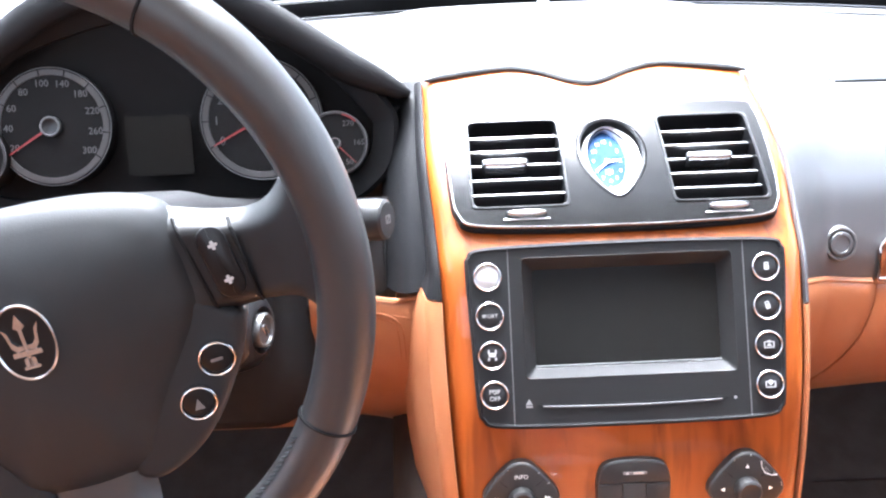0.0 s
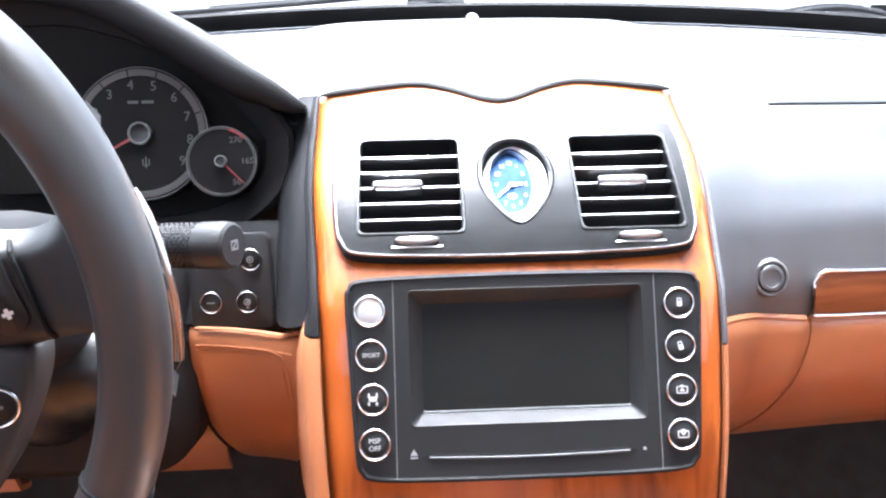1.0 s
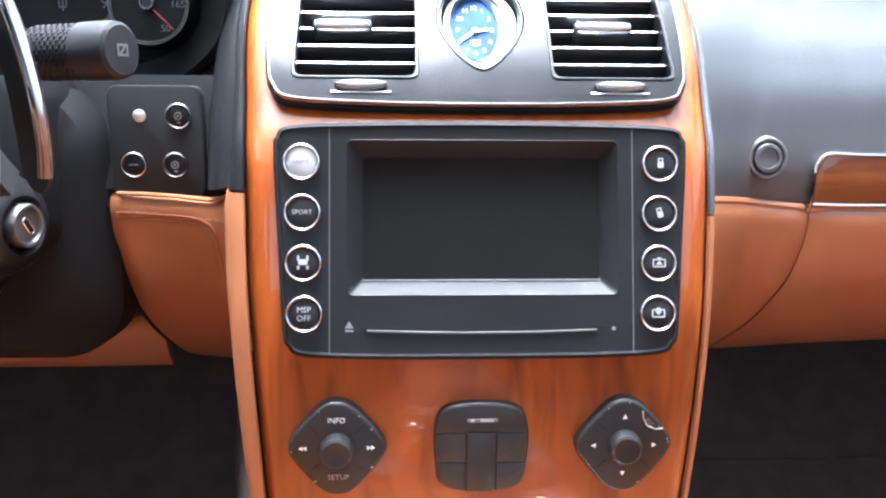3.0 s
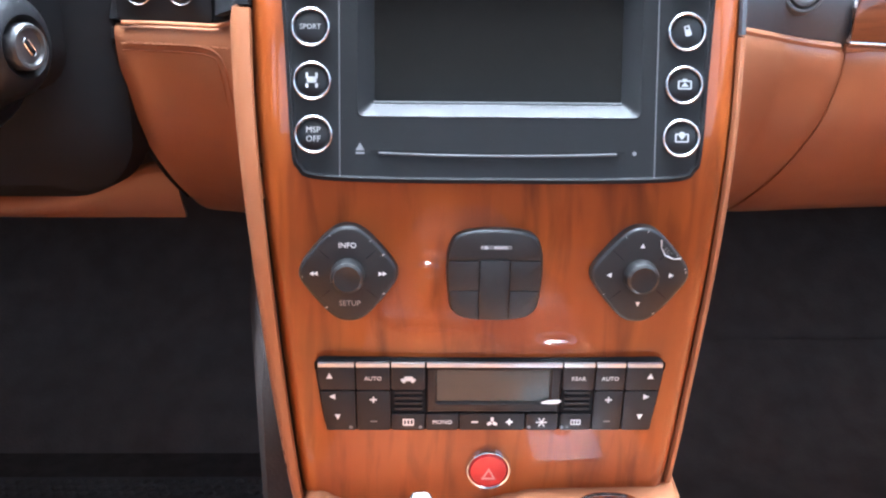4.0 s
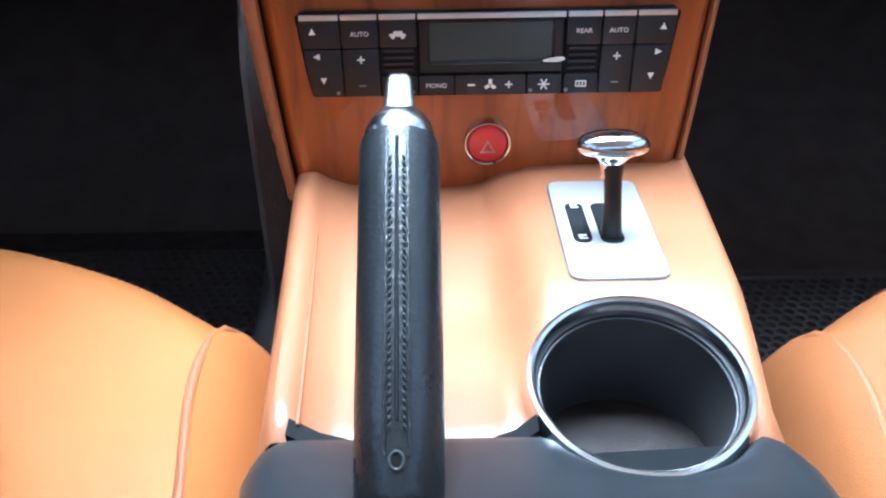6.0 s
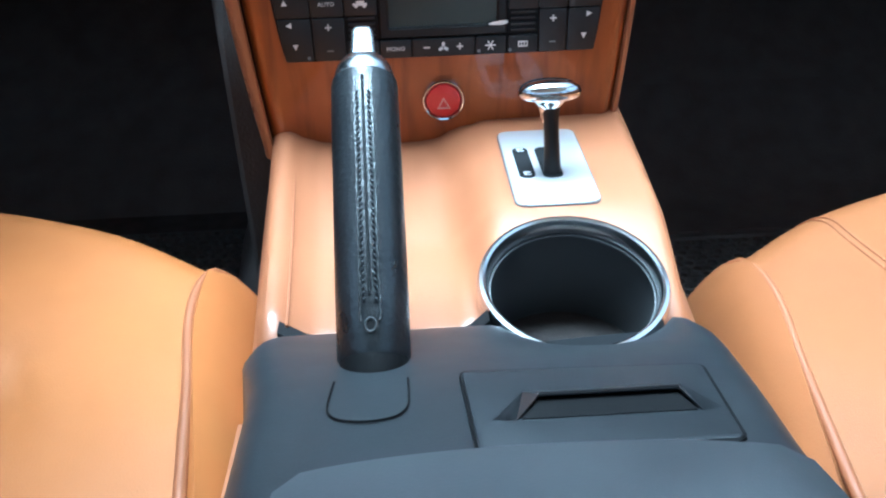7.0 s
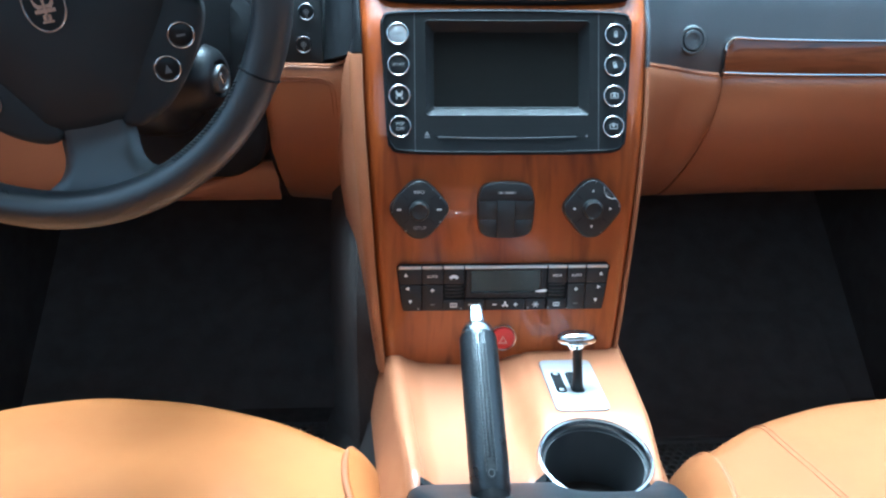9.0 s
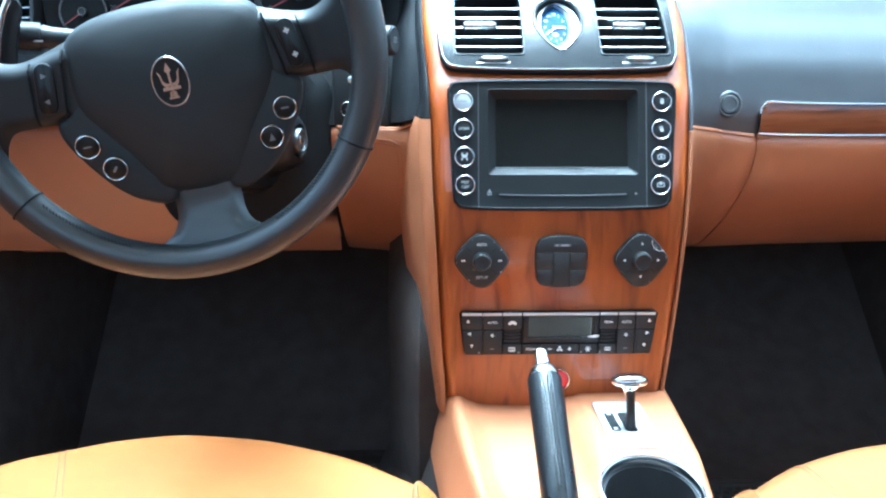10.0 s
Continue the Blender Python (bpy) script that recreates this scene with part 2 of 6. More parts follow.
def ring(r, t, n=32, m=8, sy=1.0):
    """A torus of radius r and tube t round z."""
    rows = []
    for i in range(n):
        a = 2 * math.pi * i / n
        rows.append([((r + t * math.cos(b)) * math.cos(a), sy * (r + t * math.cos(b)) * math.sin(a), t * math.sin(b)) for b in (2 * math.pi * k / m for k in range(m))])
    return rings(rows, closed_v=True)


def curve3(pts, n=6, closed=False):
    """A smooth line through points."""
    P = [Vector(p) for p in pts]
    out, m = [], len(P)
    for i in range(m if closed else m - 1):
        if closed:
            p0, p1, p2, p3 = P[i - 1], P[i], P[(i + 1) % m], P[(i + 2) % m]
        else:
            p0, p1, p2, p3 = P[max(i - 1, 0)], P[i], P[i + 1], P[min(i + 2, m - 1)]
        for s in range(n):
            t = s / n
            out.append(0.5 * (2 * p1 + (p2 - p0) * t + (2 * p0 - 5 * p1 + 4 * p2 - p3) * t * t + (3 * p1 - p0 - 3 * p2 + p3) * t ** 3))
    if not closed:
        out.append(P[-1])
    return out


def sweep(line, radius, n=8, closed=False, flat=1.0, up=(0, 0, 1)):
    """A tube along a line; radius a number or one per point."""
    rows, m = [], len(line)
    for i, p in enumerate(line):
        d = (line[(i + 1) % m] - line[i - 1]) if closed or 0 < i < m - 1 else (line[1] - line[0] if i == 0 else line[-1] - line[-2])
        d.normalize()
        s = d.cross(Vector(up))
        s = s.normalized() if s.length > 1e-4 else d.orthogonal().normalized()
        u = s.cross(d)
        r = radius[i] if isinstance(radius, (list, tuple)) else radius
        rows.append([p + s * r * math.cos(2 * math.pi * k / n) + u * r * flat * math.sin(2 * math.pi * k / n) for k in range(n)])
    return rings(rows, closed_v=closed)


def sheet(fn, nu, nv, thick):
    """A curved panel: fn(u, v) for u, v in 0..1 gives its face; the thickness lies behind it."""
    P = [[Vector(fn(i / nu, j / nv)) for j in range(nv + 1)] for i in range(nu + 1)]
    bm = bmesh.new()
    top = [[bm.verts.new(p) for p in row] for row in P]
    for i in range(nu):
        for j in range(nv):
            bm.faces.new((top[i][j], top[i + 1][j], top[i + 1][j + 1], top[i][j + 1]))
    bm.normal_update()
    low = [[bm.verts.new(v.co - v.normal * thick) for v in row] for row in top]
    for i in range(nu):
        for j in range(nv):
            bm.faces.new((low[i][j], low[i][j + 1], low[i + 1][j + 1], low[i + 1][j]))
    for i in range(nu):
        bm.faces.new((top[i][0], low[i][0], low[i + 1][0], top[i + 1][0]))
        bm.faces.new((top[i][nv], top[i + 1][nv], low[i + 1][nv], low[i][nv]))
    for j in range(nv):
        bm.faces.new((top[0][j], top[0][j + 1], low[0][j + 1], low[0][j]))
        bm.faces.new((top[nu][j], low[nu][j], low[nu][j + 1], top[nu][j + 1]))
    return bm


def box(x0, x1, y0, y1, z0, z1, bev=0.0):
    bm = bmesh.new()
    bmesh.ops.create_cube(bm, size=1)
    for v in bm.verts:
        v.co = Vector(((x0 + x1) / 2 + v.co.x * (x1 - x0), (y0 + y1) / 2 + v.co.y * (y1 - y0), (z0 + z1) / 2 + v.co.z * (z1 - z0)))
    if bev:
        bmesh.ops.bevel(bm, geom=bm.edges[:], offset=bev, segments=2, affect="EDGES", profile=0.7)
    return bm


def lerp(x, xs, ys):
    return float(np.interp(x, xs, ys))


def soft(x, xs, ys):
    """Smooth interpolation through knots (monotone between them)."""
    if x <= xs[0]:
        return ys[0]
    if x >= xs[-1]:
        return ys[-1]
    i = max(k for k in range(len(xs) - 1) if xs[k] <= x)
    def slope(k):
        a, b = max(k - 1, 0), min(k + 1, len(xs) - 1)
        return (ys[b] - ys[a]) / (xs[b] - xs[a])
    h = xs[i + 1] - xs[i]
    t = (x - xs[i]) / h
    return (2 * t ** 3 - 3 * t * t + 1) * ys[i] + (t ** 3 - 2 * t * t + t) * h * slope(i) + (-2 * t ** 3 + 3 * t * t) * ys[i + 1] + (t ** 3 - t * t) * h * slope(i + 1)


def lettering(text, size, parent, at, material=None, name="lettering", align="CENTER"):
    """Raised printed characters in Blender's own font, centred, in the plane of at."""
    cu = bpy.data.curves.new("text", "FONT")
    cu.body, cu.size, cu.align_x, cu.align_y, cu.extrude = text, size, align, "CENTER", 0.00012
    cu.resolution_u = 2
    tmp = bpy.data.objects.new("text", cu)
    scene.collection.objects.link(tmp)
    me = bpy.data.meshes.new_from_object(tmp.evaluated_get(bpy.context.evaluated_depsgraph_get()))
    bm = bmesh.new()
    bm.from_mesh(me)
    bpy.data.objects.remove(tmp)
    bpy.data.meshes.remove(me)
    return part(name, bm, material or WHITE, parent, at=at, smooth=0)


def join(*bms):
    """Several shapes of one part as one bmesh."""
    out = bmesh.new()
    for b in bms:
        me = bpy.data.meshes.new("t")
        b.to_mesh(me)
        b.free()
        out.from_mesh(me)
        bpy.data.meshes.remove(me)
    return out


def moved(bm, m):
    bm.transform(m)
    return bm


def T(x, y, z=0.0):
    return Matrix.Translation((x, y, z))


def tri_mark(w, h, turn=0):
    return moved(prism([(-w / 2, -h / 2), (w / 2, -h / 2), (0, h / 2)], 0, 0.0003), pose(0, 0, 0, 0, 0, turn))


def bar(w, h, x=0.0, y=0.0, t=0.0003):
    return moved(prism(rr(w, h, min(w, h) * 0.2, 2), 0, t), T(x, y))


# ---------------------------------------------------------------- centre stack: the face as a curve in y over z
SZ = [0.340, 0.380, 0.440, 0.505, 0.560, 0.600, 0.664, 0.692, 0.739, 0.777, 0.815]
SY = [0.004, 0.000, -0.002, -0.006, -0.003, 0.0030, 0.0185, 0.038, 0.076, 0.125, 0.178]


def fy(z):
    return soft(z, SZ, SY)


def on_stack(x, z, off=0.0):
    """A frame on the stack's face: x across, y up along the face, z out of it."""
    d = Vector((0, fy(z + 0.004) - fy(z - 0.004), 0.008)).normalized()
    n = Vector((1, 0, 0)).cross(d)
    p = Vector((x, fy(z), z)) + n * off
    return Matrix(((1, d.x, n.x, p.x), (0, d.y, n.y, p.y), (0, d.z, n.z, p.z), (0, 0, 0, 1)))


def half(z):
    return soft(z, [0.34, 0.36, 0.44, 0.50, 0.55, 0.60, 0.67, 0.74, 0.80], [0.112, 0.1140, 0.120, 0.1230, 0.1260, 0.1285, 0.1305, 0.1365, 0.1375])


def crest(x):
    return soft(abs(x), [0, 0.012, 0.035, 0.06, 0.085, 0.12, 0.14], [0.7935, 0.7955, 0.8030, 0.8080, 0.8070, 0.8030, 0.8])


stack = thing("center_stack", (0, 0.03, 0.34), "tall varnished orange-brown wood veneer centre stack with leather-edged crest", "center console")


def fascia(u, v):
    z0 = 0.336
    x = 2 * u - 1
    edge = max(0.0, (abs(x) - 0.93) / 0.07)
    zt = crest(x * 0.136)
    z = z0 + v * (zt - z0)
    w = half(z)
    return (x * w + (0.0015 * edge * (1 if x > 0 else -1)), fy(z) + 0.004 * x * x * 0.6 + 0.011 * edge ** 2, z)


veneer = sheet(fascia, 60, 70, 0.004)
for x0, x1, z0, z1 in ((-0.101, 0.101, 0.572, 0.677), (-0.1165, 0.1165, 0.700, 0.776)):
    gone = [f for f in veneer.faces if x0 < f.calc_center_median().x < x1 and z0 < f.calc_center_median().z < z1]
    bmesh.ops.delete(veneer, geom=gone, context="FACES")
part("wood_fascia", veneer, WOOD, stack, "glossy orange-brown veneer")
for s in (-1, 1):
    def flank(u, v, s=s):
        z = 0.336 + v * (0.800 - 0.336)
        w = half(z)
        wide = lerp(z, [0.34, 0.42, 0.52, 0.60, 0.640, 0.66, 0.8], [0.005, 0.007, 0.008, 0.009, 0.009, 0.004, 0.002]) if s < 0 else 0.004
        if u < 0.5:
            k = u / 0.5
            return (s * (w + 0.0010 + (wide + 0.0015) * math.sin(k * math.pi / 2)), fy(z) + 0.006 + 0.013 * (1 - math.cos(k * math.pi / 2)), z)
        k = (u - 0.5) / 0.5
        out = lerp(z, [0.34, 0.43, 0.50, 0.62, 0.66], [0.0175, 0.021, 0.026, 0.026, 0.006]) if s < 0 else 0.008
        return (s * (w + 0.0025 + wide + out * k), fy(z) + 0.019 + 0.12 * k, z)
    def flank_low(u, v, f=flank):
        return f(u, v * (0.666 if f(1, 1)[0] < 0 else 0.640))
    def flank_up(u, v, f=flank):
        return f(u, (0.669 if f(1, 1)[0] < 0 else 0.643) + v * (0.331 if f(1, 1)[0] < 0 else 0.357))
    part("flank", sheet(flank_low, 10, 40, 0.003), TAN, stack, "tan leather edging")
    # same edging on both sides; the left one takes the shade-darkened copy
    part("flank", sheet(flank_up, 10, 26, 0.003), PAD if s > 0 else SHADEL, stack, "black leather edging")
    # stitch line down the leather edge
    if s < 0:
        for k in range(26):
            z = 0.37 + k * 0.0102
            x, y = -half(z) - 0.0085, fy(z) + 0.0086
            part("stitch", sweep([Vector((x, y, z)), Vector((x - 0.0003, y - 0.0003, z + 0.003)), Vector((x - 0.0001, y, z + 0.006))], 0.0008, 5), BROWNTHREAD, stack)

line = []
for k in range(61):
    x = -0.1375 + 0.275 * k / 60
    z = crest(x)
    line.append(Vector((x, fy(z) + 0.004 - 0.001, z + 0.002)))
part("crest_lip", sweep(line, [0.0042 * min(1.0, (0.35 + min(k, 60 - k) / 4)) for k in range(61)], 10, flat=0.8), BLACK, stack, "black leather lip over the veneer")


# vent panel with two vents and a clock
vent_panel = thing("vent_panel", (0, 0.04, 0.69), "satin black vent surround with a thin bright outline", "vent panel")
VP = on_stack(0, 0.7355, 0.0)


def bowed(bm):
    """Bends a flat piece of the vent panel to the stack's curve."""
    ys = [v.co.y for v in bm.verts]
    for y in np.arange(-0.055, 0.056, 0.011):
        if min(ys) < y < max(ys):
            bmesh.ops.bisect_plane(bm, geom=bm.verts[:] + bm.edges[:] + bm.faces[:], plane_co=(0, y, 0), plane_no=(0, 1, 0))
    for v in bm.verts:
        v.co.z += 0.0012 - 1.15 * v.co.y ** 2
    return bm


vp_out = ccw(blob([(-0.115, -0.046), (-0.119, -0.030), (-0.1215, 0.02), (-0.1205, 0.046), (-0.114, 0.0555), (-0.06, 0.0575), (0.0, 0.058),
               (0.06, 0.0575), (0.114, 0.0555), (0.1205, 0.046), (0.1215, 0.02), (0.119, -0.030), (0.115, -0.046), (0.104, -0.0545), (0.05, -0.0575), (0, -0.058), (-0.05, -0.0575), (-0.104, -0.0545)], 5))
VT = {-1: (-0.0705, 0.0), 1: (0.0765, 0.0)}
VW, VH = 0.068, 0.081
SLX = {-1: -0.0085, 1: -0.0005}


def cut_plate(outline, holes, z0, z1):
    """A plate with holes: outline and holes filled as one face, then given depth."""
    bm = bmesh.new()
    edges = []
    for loop in [outline] + holes:
        vs = [bm.verts.new((x, y, z1)) for x, y in loop]
        edges += [bm.edges.new((vs[i], vs[(i + 1) % len(vs)])) for i in range(len(vs))]
    bmesh.ops.triangle_fill(bm, use_beauty=True, edges=edges)
    geo = bmesh.ops.extrude_face_region(bm, geom=bm.faces[:])
    bmesh.ops.translate(bm, verts=[v for v in geo["geom"] if isinstance(v, bmesh.types.BMVert)], vec=(0, 0, z0 - z1))
    return bm


def vent_outline(s, grow=0.0):
    cx, cy = VT[s]
    sk = 0.0035 * s
    w, h = VW / 2 + grow, VH / 2 + grow
    c = [(cx - w + (sk if s > 0 else 0), cy - h), (cx + w + (0 if s > 0 else 0), cy - h), (cx + w, cy + h), (cx - w, cy + h)]
    if s > 0:
        c = [(cx - w + 0.001, cy - h), (cx + w + 0.001, cy - h), (cx + w + 0.0005, cy + h), (cx - w + 0.001, cy + h)]
    pts = []
    for i in range(4):
        p, a, b = Vector(c[i]), Vector(c[i - 1]), Vector(c[(i + 1) % 4])
        r = 0.005
        q0, q1 = p + (a - p).normalized() * r, p + (b - p).normalized() * r
        for k in range(4):
            t = k / 3
            pts.append(tuple((1 - t) ** 2 * q0 + 2 * t * (1 - t) * p + t * t * q1))
    return pts


CLK = (0.0025, 0.0015)
clock_hole = ccw(blob([(0, -0.0385), (0.013, -0.029), (0.0245, -0.009), (0.0265, 0.011), (0.020, 0.029), (0.008, 0.0385), (-0.008, 0.0385), (-0.020, 0.029), (-0.0265, 0.011), (-0.0245, -0.009), (-0.013, -0.029)], 4, CLK[0], CLK[1]))
part("surround", bowed(cut_plate(vp_out, [vent_outline(-1, 0.002)[::-1], vent_outline(1, 0.002)[::-1], clock_hole], -0.004, 0.0045)), SURROUND, vent_panel, at=VP)
part("outline_trim", bowed(band(inset(vp_out, -0.0016), vp_out, 0.0, 0.0050, 0.0006)), STEEL, vent_panel, "thin bright outline", at=VP)
part("outline_gap", bowed(band(inset(vp_out, -0.0030), inset(vp_out, -0.0021), -0.002, 0.0016, 0.0003)), SHADOW, vent_panel, "dark joint round the panel", at=VP)
top_edge = [p for p in inset(vp_out, -0.0030) if p[1] > 0.030]
top_edge.sort(key=lambda p: p[0])
part("veneer_edge", sweep([Vector((x, y, 0.0012 - 1.15 * y * y + 0.0012)) for x, y in top_edge], 0.0008, 6), SEAM, vent_panel, "veneer edge over the panel", at=VP)
for s in (-1, 1):
    cx, cy = VT[s]
    vent = thing("air_vent", tuple(VP @ Vector((cx, cy, 0))), "black louvred air vent with bright slat edges and a silver slider", "air vent", "dashboard air vents")
    part("frame", bowed(band(vent_outline(s, 0.0022), vent_outline(s, 0.0), -0.02, 0.0055, 0.0007)), SATIN, vent, at=VP)
    part("duct", prism(vent_outline(s, 0.0021), -0.055, -0.03), SHADOW, vent, at=VP)
    part("duct_wall", band(vent_outline(s, 0.004), vent_outline(s, 0.0018), -0.05, -0.003, 0.0003), SHADOW, vent, at=VP)
    for k in range(5):
        y = cy - VH / 2 + 0.0125 + k * 0.0138
        blade = moved(prism(blob([(-0.012, 0.0012), (-0.012, -0.0012), (0, -0.0016), (0.0035, 0.0), (0, 0.0016)], 3), -VW / 2 - 0.001, VW / 2 + 0.001), pose(0, 0, 0, 0, 0, 0))
        m = Matrix(((0, 0, 1, cx), (0, 1, 0, y), (1, 0, 0, -0.003), (0, 0, 0, 1)))
        tilt = pose(0, 0, 0, -14)
        slat = part("slat", blade, SATIN, vent, at=VP @ T(cx, y, -0.003) @ tilt @ T(-cx, -y, 0.003) @ m)
        part("bright_edge", sweep([Vector((cx - VW / 2, y + 0.0002, 0.0005)), Vector((cx + VW / 2, y + 0.0002, 0.0005))], 0.0009, 6), STEEL, slat, "bright slat edge", at=VP)
    part("slider", moved(prism(blob([(-0.0172, -0.0012), (-0.014, -0.0036), (0, -0.0041), (0.014, -0.0036), (0.0172, -0.0012), (0.0172, 0.0022), (0.014, 0.0034), (0, 0.0038), (-0.014, 0.0034), (-0.0172, 0.0022)], 3), -0.006, 0.0062, 0.0032, 4), T(cx + SLX[s], cy - 0.001, 0.0015)), STEEL, vent, "silver slider tab", at=VP)
    for q in (-1, 1):
        part("slider_clip", box(cx + SLX[s] + q * 0.012 - 0.001, cx + SLX[s] + q * 0.012 + 0.001, cy + 0.002, cy + 0.009, -0.012, -0.002), SHADOW, vent, at=VP)
    wy = cy - VH / 2 - 0.0072
    part("thumbwheel", moved(prism(blob([(-0.0132, -0.0017), (0, -0.0032), (0.0132, -0.0017), (0.0132, 0.0017), (0, 0.0028), (-0.0132, 0.0017)], 4), 0, 0.0058, 0.0020, 3), T(cx + 0.0035, wy, 0.001)), STEEL, vent, "silver ribbed thumbwheel", at=VP)
    part("wheel_slot", moved(prism(rr(0.034, 0.0014, 0.0006), 0, 0.0008, 0.0003), T(cx + 0.0035, wy - 0.0042, 0.0025)), STEEL, vent, at=VP)
    for q in (-1, 1):
        part("marker", moved(prism(rr(0.0032, 0.0034, 0.0003), 0, 0.0003), T(cx + 0.0035 + q * 0.027, wy + 0.0005, 0.0016)), GREYPRINT, vent, at=VP)

clock = thing("dashboard_clock", tuple(VP @ Vector((CLK[0], CLK[1], 0))), "teardrop analogue clock with blue dial and bright bezel", "clock")
part("housing", band(inset(clock_hole, -0.0003), inset(clock_hole, 0.0035), -0.008, 0.0052, 0.0016), SATIN, clock, "black teardrop housing", at=VP)
DX = CLK[0] - 0.0028
lens_out = ccw(blob([(0, -0.0372), (0.0105, -0.029), (0.0200, -0.011), (0.0218, 0.008), (0.0155, 0.023), (0.0, 0.0325), (-0.0155, 0.023), (-0.0218, 0.008), (-0.0200, -0.011), (-0.0105, -0.029)], 6, CLK[0], CLK[1] - 0.001))
face_out = ccw(blob([(0, -0.0258), (0.0084, -0.0210), (0.0132, -0.008), (0.0140, 0.006), (0.0100, 0.0195), (0, 0.0282), (-0.0100, 0.0195), (-0.0140, 0.006), (-0.0132, -0.008), (-0.0084, -0.0210)], 6, DX, CLK[1] + 0.001))
mid_out = [tuple(Vector(p).lerp(Vector(q), 0.62)) for p, q in zip(lens_out, face_out)]
part("bezel", rings([[(x, y, -0.006) for x, y in lens_out], [(x, y, 0.0032) for x, y in lens_out], [(x, y, 0.0046) for x, y in inset(lens_out, 0.0012)], [(x, y, 0.0026) for x, y in mid_out],
                     [(x, y, 0.0031) for x, y in inset(mid_out, 0.0006)], [(x, y, -0.0004) for x, y in face_out], [(x, y, -0.006) for x, y in face_out]], closed_v=True), RIMM, clock, "polished teardrop bezel", at=VP)
part("inner_ring", rings([[(x, y, 0.0024) for x, y in inset(mid_out, 0.0003)], [(x, y, 0.0036) for x, y in inset(mid_out, 0.0006)], [(x, y, 0.0024) for x, y in inset(mid_out, 0.0011)]], closed_v=True), SATIN, clock, "dark line inside the bezel", at=VP)
part("dial", prism(inset(face_out, -0.0004), -0.008, -0.0012), BLUE, clock, "blue dial", at=VP)
for h in range(12):
    a = radians(90 - 30 * (h if h else 12))
    m = VP @ T(DX + 0.0103 * math.cos(a), CLK[1] + 0.0005 + 0.0192 * math.sin(a), -0.0010)
    lettering(str(h or 12), 0.0044, clock, m, name="numeral")
for ang, ln, w in ((78, 0.0095, 0.0011), (228, 0.0135, 0.0009)):
    part("clock_pointer", moved(prism(rr(ln, w * 1.6, w * 0.6), 0, 0.0004), VP @ T(DX, CLK[1] - 0.001, -0.0004) @ pose(0, 0, 0, 0, 0, 90 - ang) @ T(ln / 2 - 0.0015, 0, 0)), SILVER, clock)
part("clock_pin", moved(prism(disc(0.0021, 14), 0, 0.0012, 0.0004), VP @ T(DX, CLK[1] - 0.001, -0.0004)), SILVER, clock)
part("dial_mark", moved(join(bar(0.0009, 0.005), bar(0.005, 0.0008, 0, -0.001), bar(0.0008, 0.003, -0.0021, 0.0005), bar(0.0008, 0.003, 0.0021, 0.0005)), VP @ T(DX, CLK[1] - 0.0105, -0.0010)), SILVER, clock)


# head unit
unit = thing("head_unit", (0, 0.0, 0.556), "black multimedia unit with dark screen and round chromed buttons", "multimedia unit")
HL = math.degrees(math.atan2(0.029, 0.121))
HU = Matrix.Translation((0, 0.0110, 0.620)) @ pose(0, 0, 0, 90 - HL)
hu_out = ccw(blob([(0, -0.0645), (0.06, -0.0642), (0.097, -0.0625), (0.1055, -0.0575), (0.1085, -0.048), (0.111, 0.0), (0.1135, 0.048), (0.112, 0.057), (0.104, 0.0625), (0.06, 0.0642), (0, 0.0648), (-0.06, 0.0642), (-0.104, 0.0625), (-0.112, 0.057), (-0.1135, 0.048), (-0.111, 0.0), (-0.1085, -0.048), (-0.1055, -0.0575), (-0.097, -0.0625), (-0.06, -0.0642)], 5))
scr_hole = rr(0.149, 0.0845, 0.003, 3, 0.0006, 0.0125)
part("faceplate", cut_plate(hu_out, [scr_hole[::-1]], -0.012, 0.006), UNITM, unit, at=HU)
part("rounded_edge", band(inset(hu_out, -0.0006), inset(hu_out, 0.0035), -0.002, 0.0072, 0.002), SHADOW, unit, at=HU)
part("bezel", rings([[(x, y, 0.0063) for x, y in rr(0.1495, 0.085, 0.003, 3, 0.0006, 0.0125)], [(x, y, -0.0025) for x, y in rr(0.1325, 0.068, 0.002, 3, 0.0006, 0.0125)],
                     [(x, y, -0.006) for x, y in rr(0.1325, 0.068, 0.002, 3, 0.0006, 0.0125)], [(x, y, -0.006) for x, y in rr(0.153, 0.089, 0.003, 3, 0.0006, 0.0125)],
                     [(x, y, 0.005) for x, y in rr(0.153, 0.089, 0.003, 3, 0.0006, 0.0125)]], closed_v=True), RECESS, unit, "sloping black screen surround", at=HU)
part("screen", prism(rr(0.1325, 0.068, 0.002, 3, 0.0006, 0.0125), -0.006, -0.0026), SCREEN, unit, "switched-off dark glass screen", at=HU)
# lighter grey strip paints the bright line along the bevel's edge
part("screen_glint", sweep([Vector((x, -0.0222, -0.0016)) for x in (-0.066, 0.0, 0.067)], 0.0008, 6), COLLAR, unit, "lower screen edge with its glint drawn as a grey strip", at=HU)
for s in (-1, 1):
    part("groove", box(s * 0.0835 - 0.0003, s * 0.0835 + 0.0003, -0.062, 0.0625, 0.003, 0.0064), COLLAR, unit, at=HU)
part("disc_slot", moved(prism(blob([(-0.0635, 0.0008), (-0.03, -0.0002), (0, -0.0007), (0.03, -0.0002), (0.0635, 0.0008), (0.0635, 0.0024), (0.03, 0.0018), (0, 0.0014), (-0.03, 0.0018), (-0.0635, 0.0024)], 4), 0.004, 0.0064), T(0, -0.05, 0)), SHADOW, unit, at=HU)
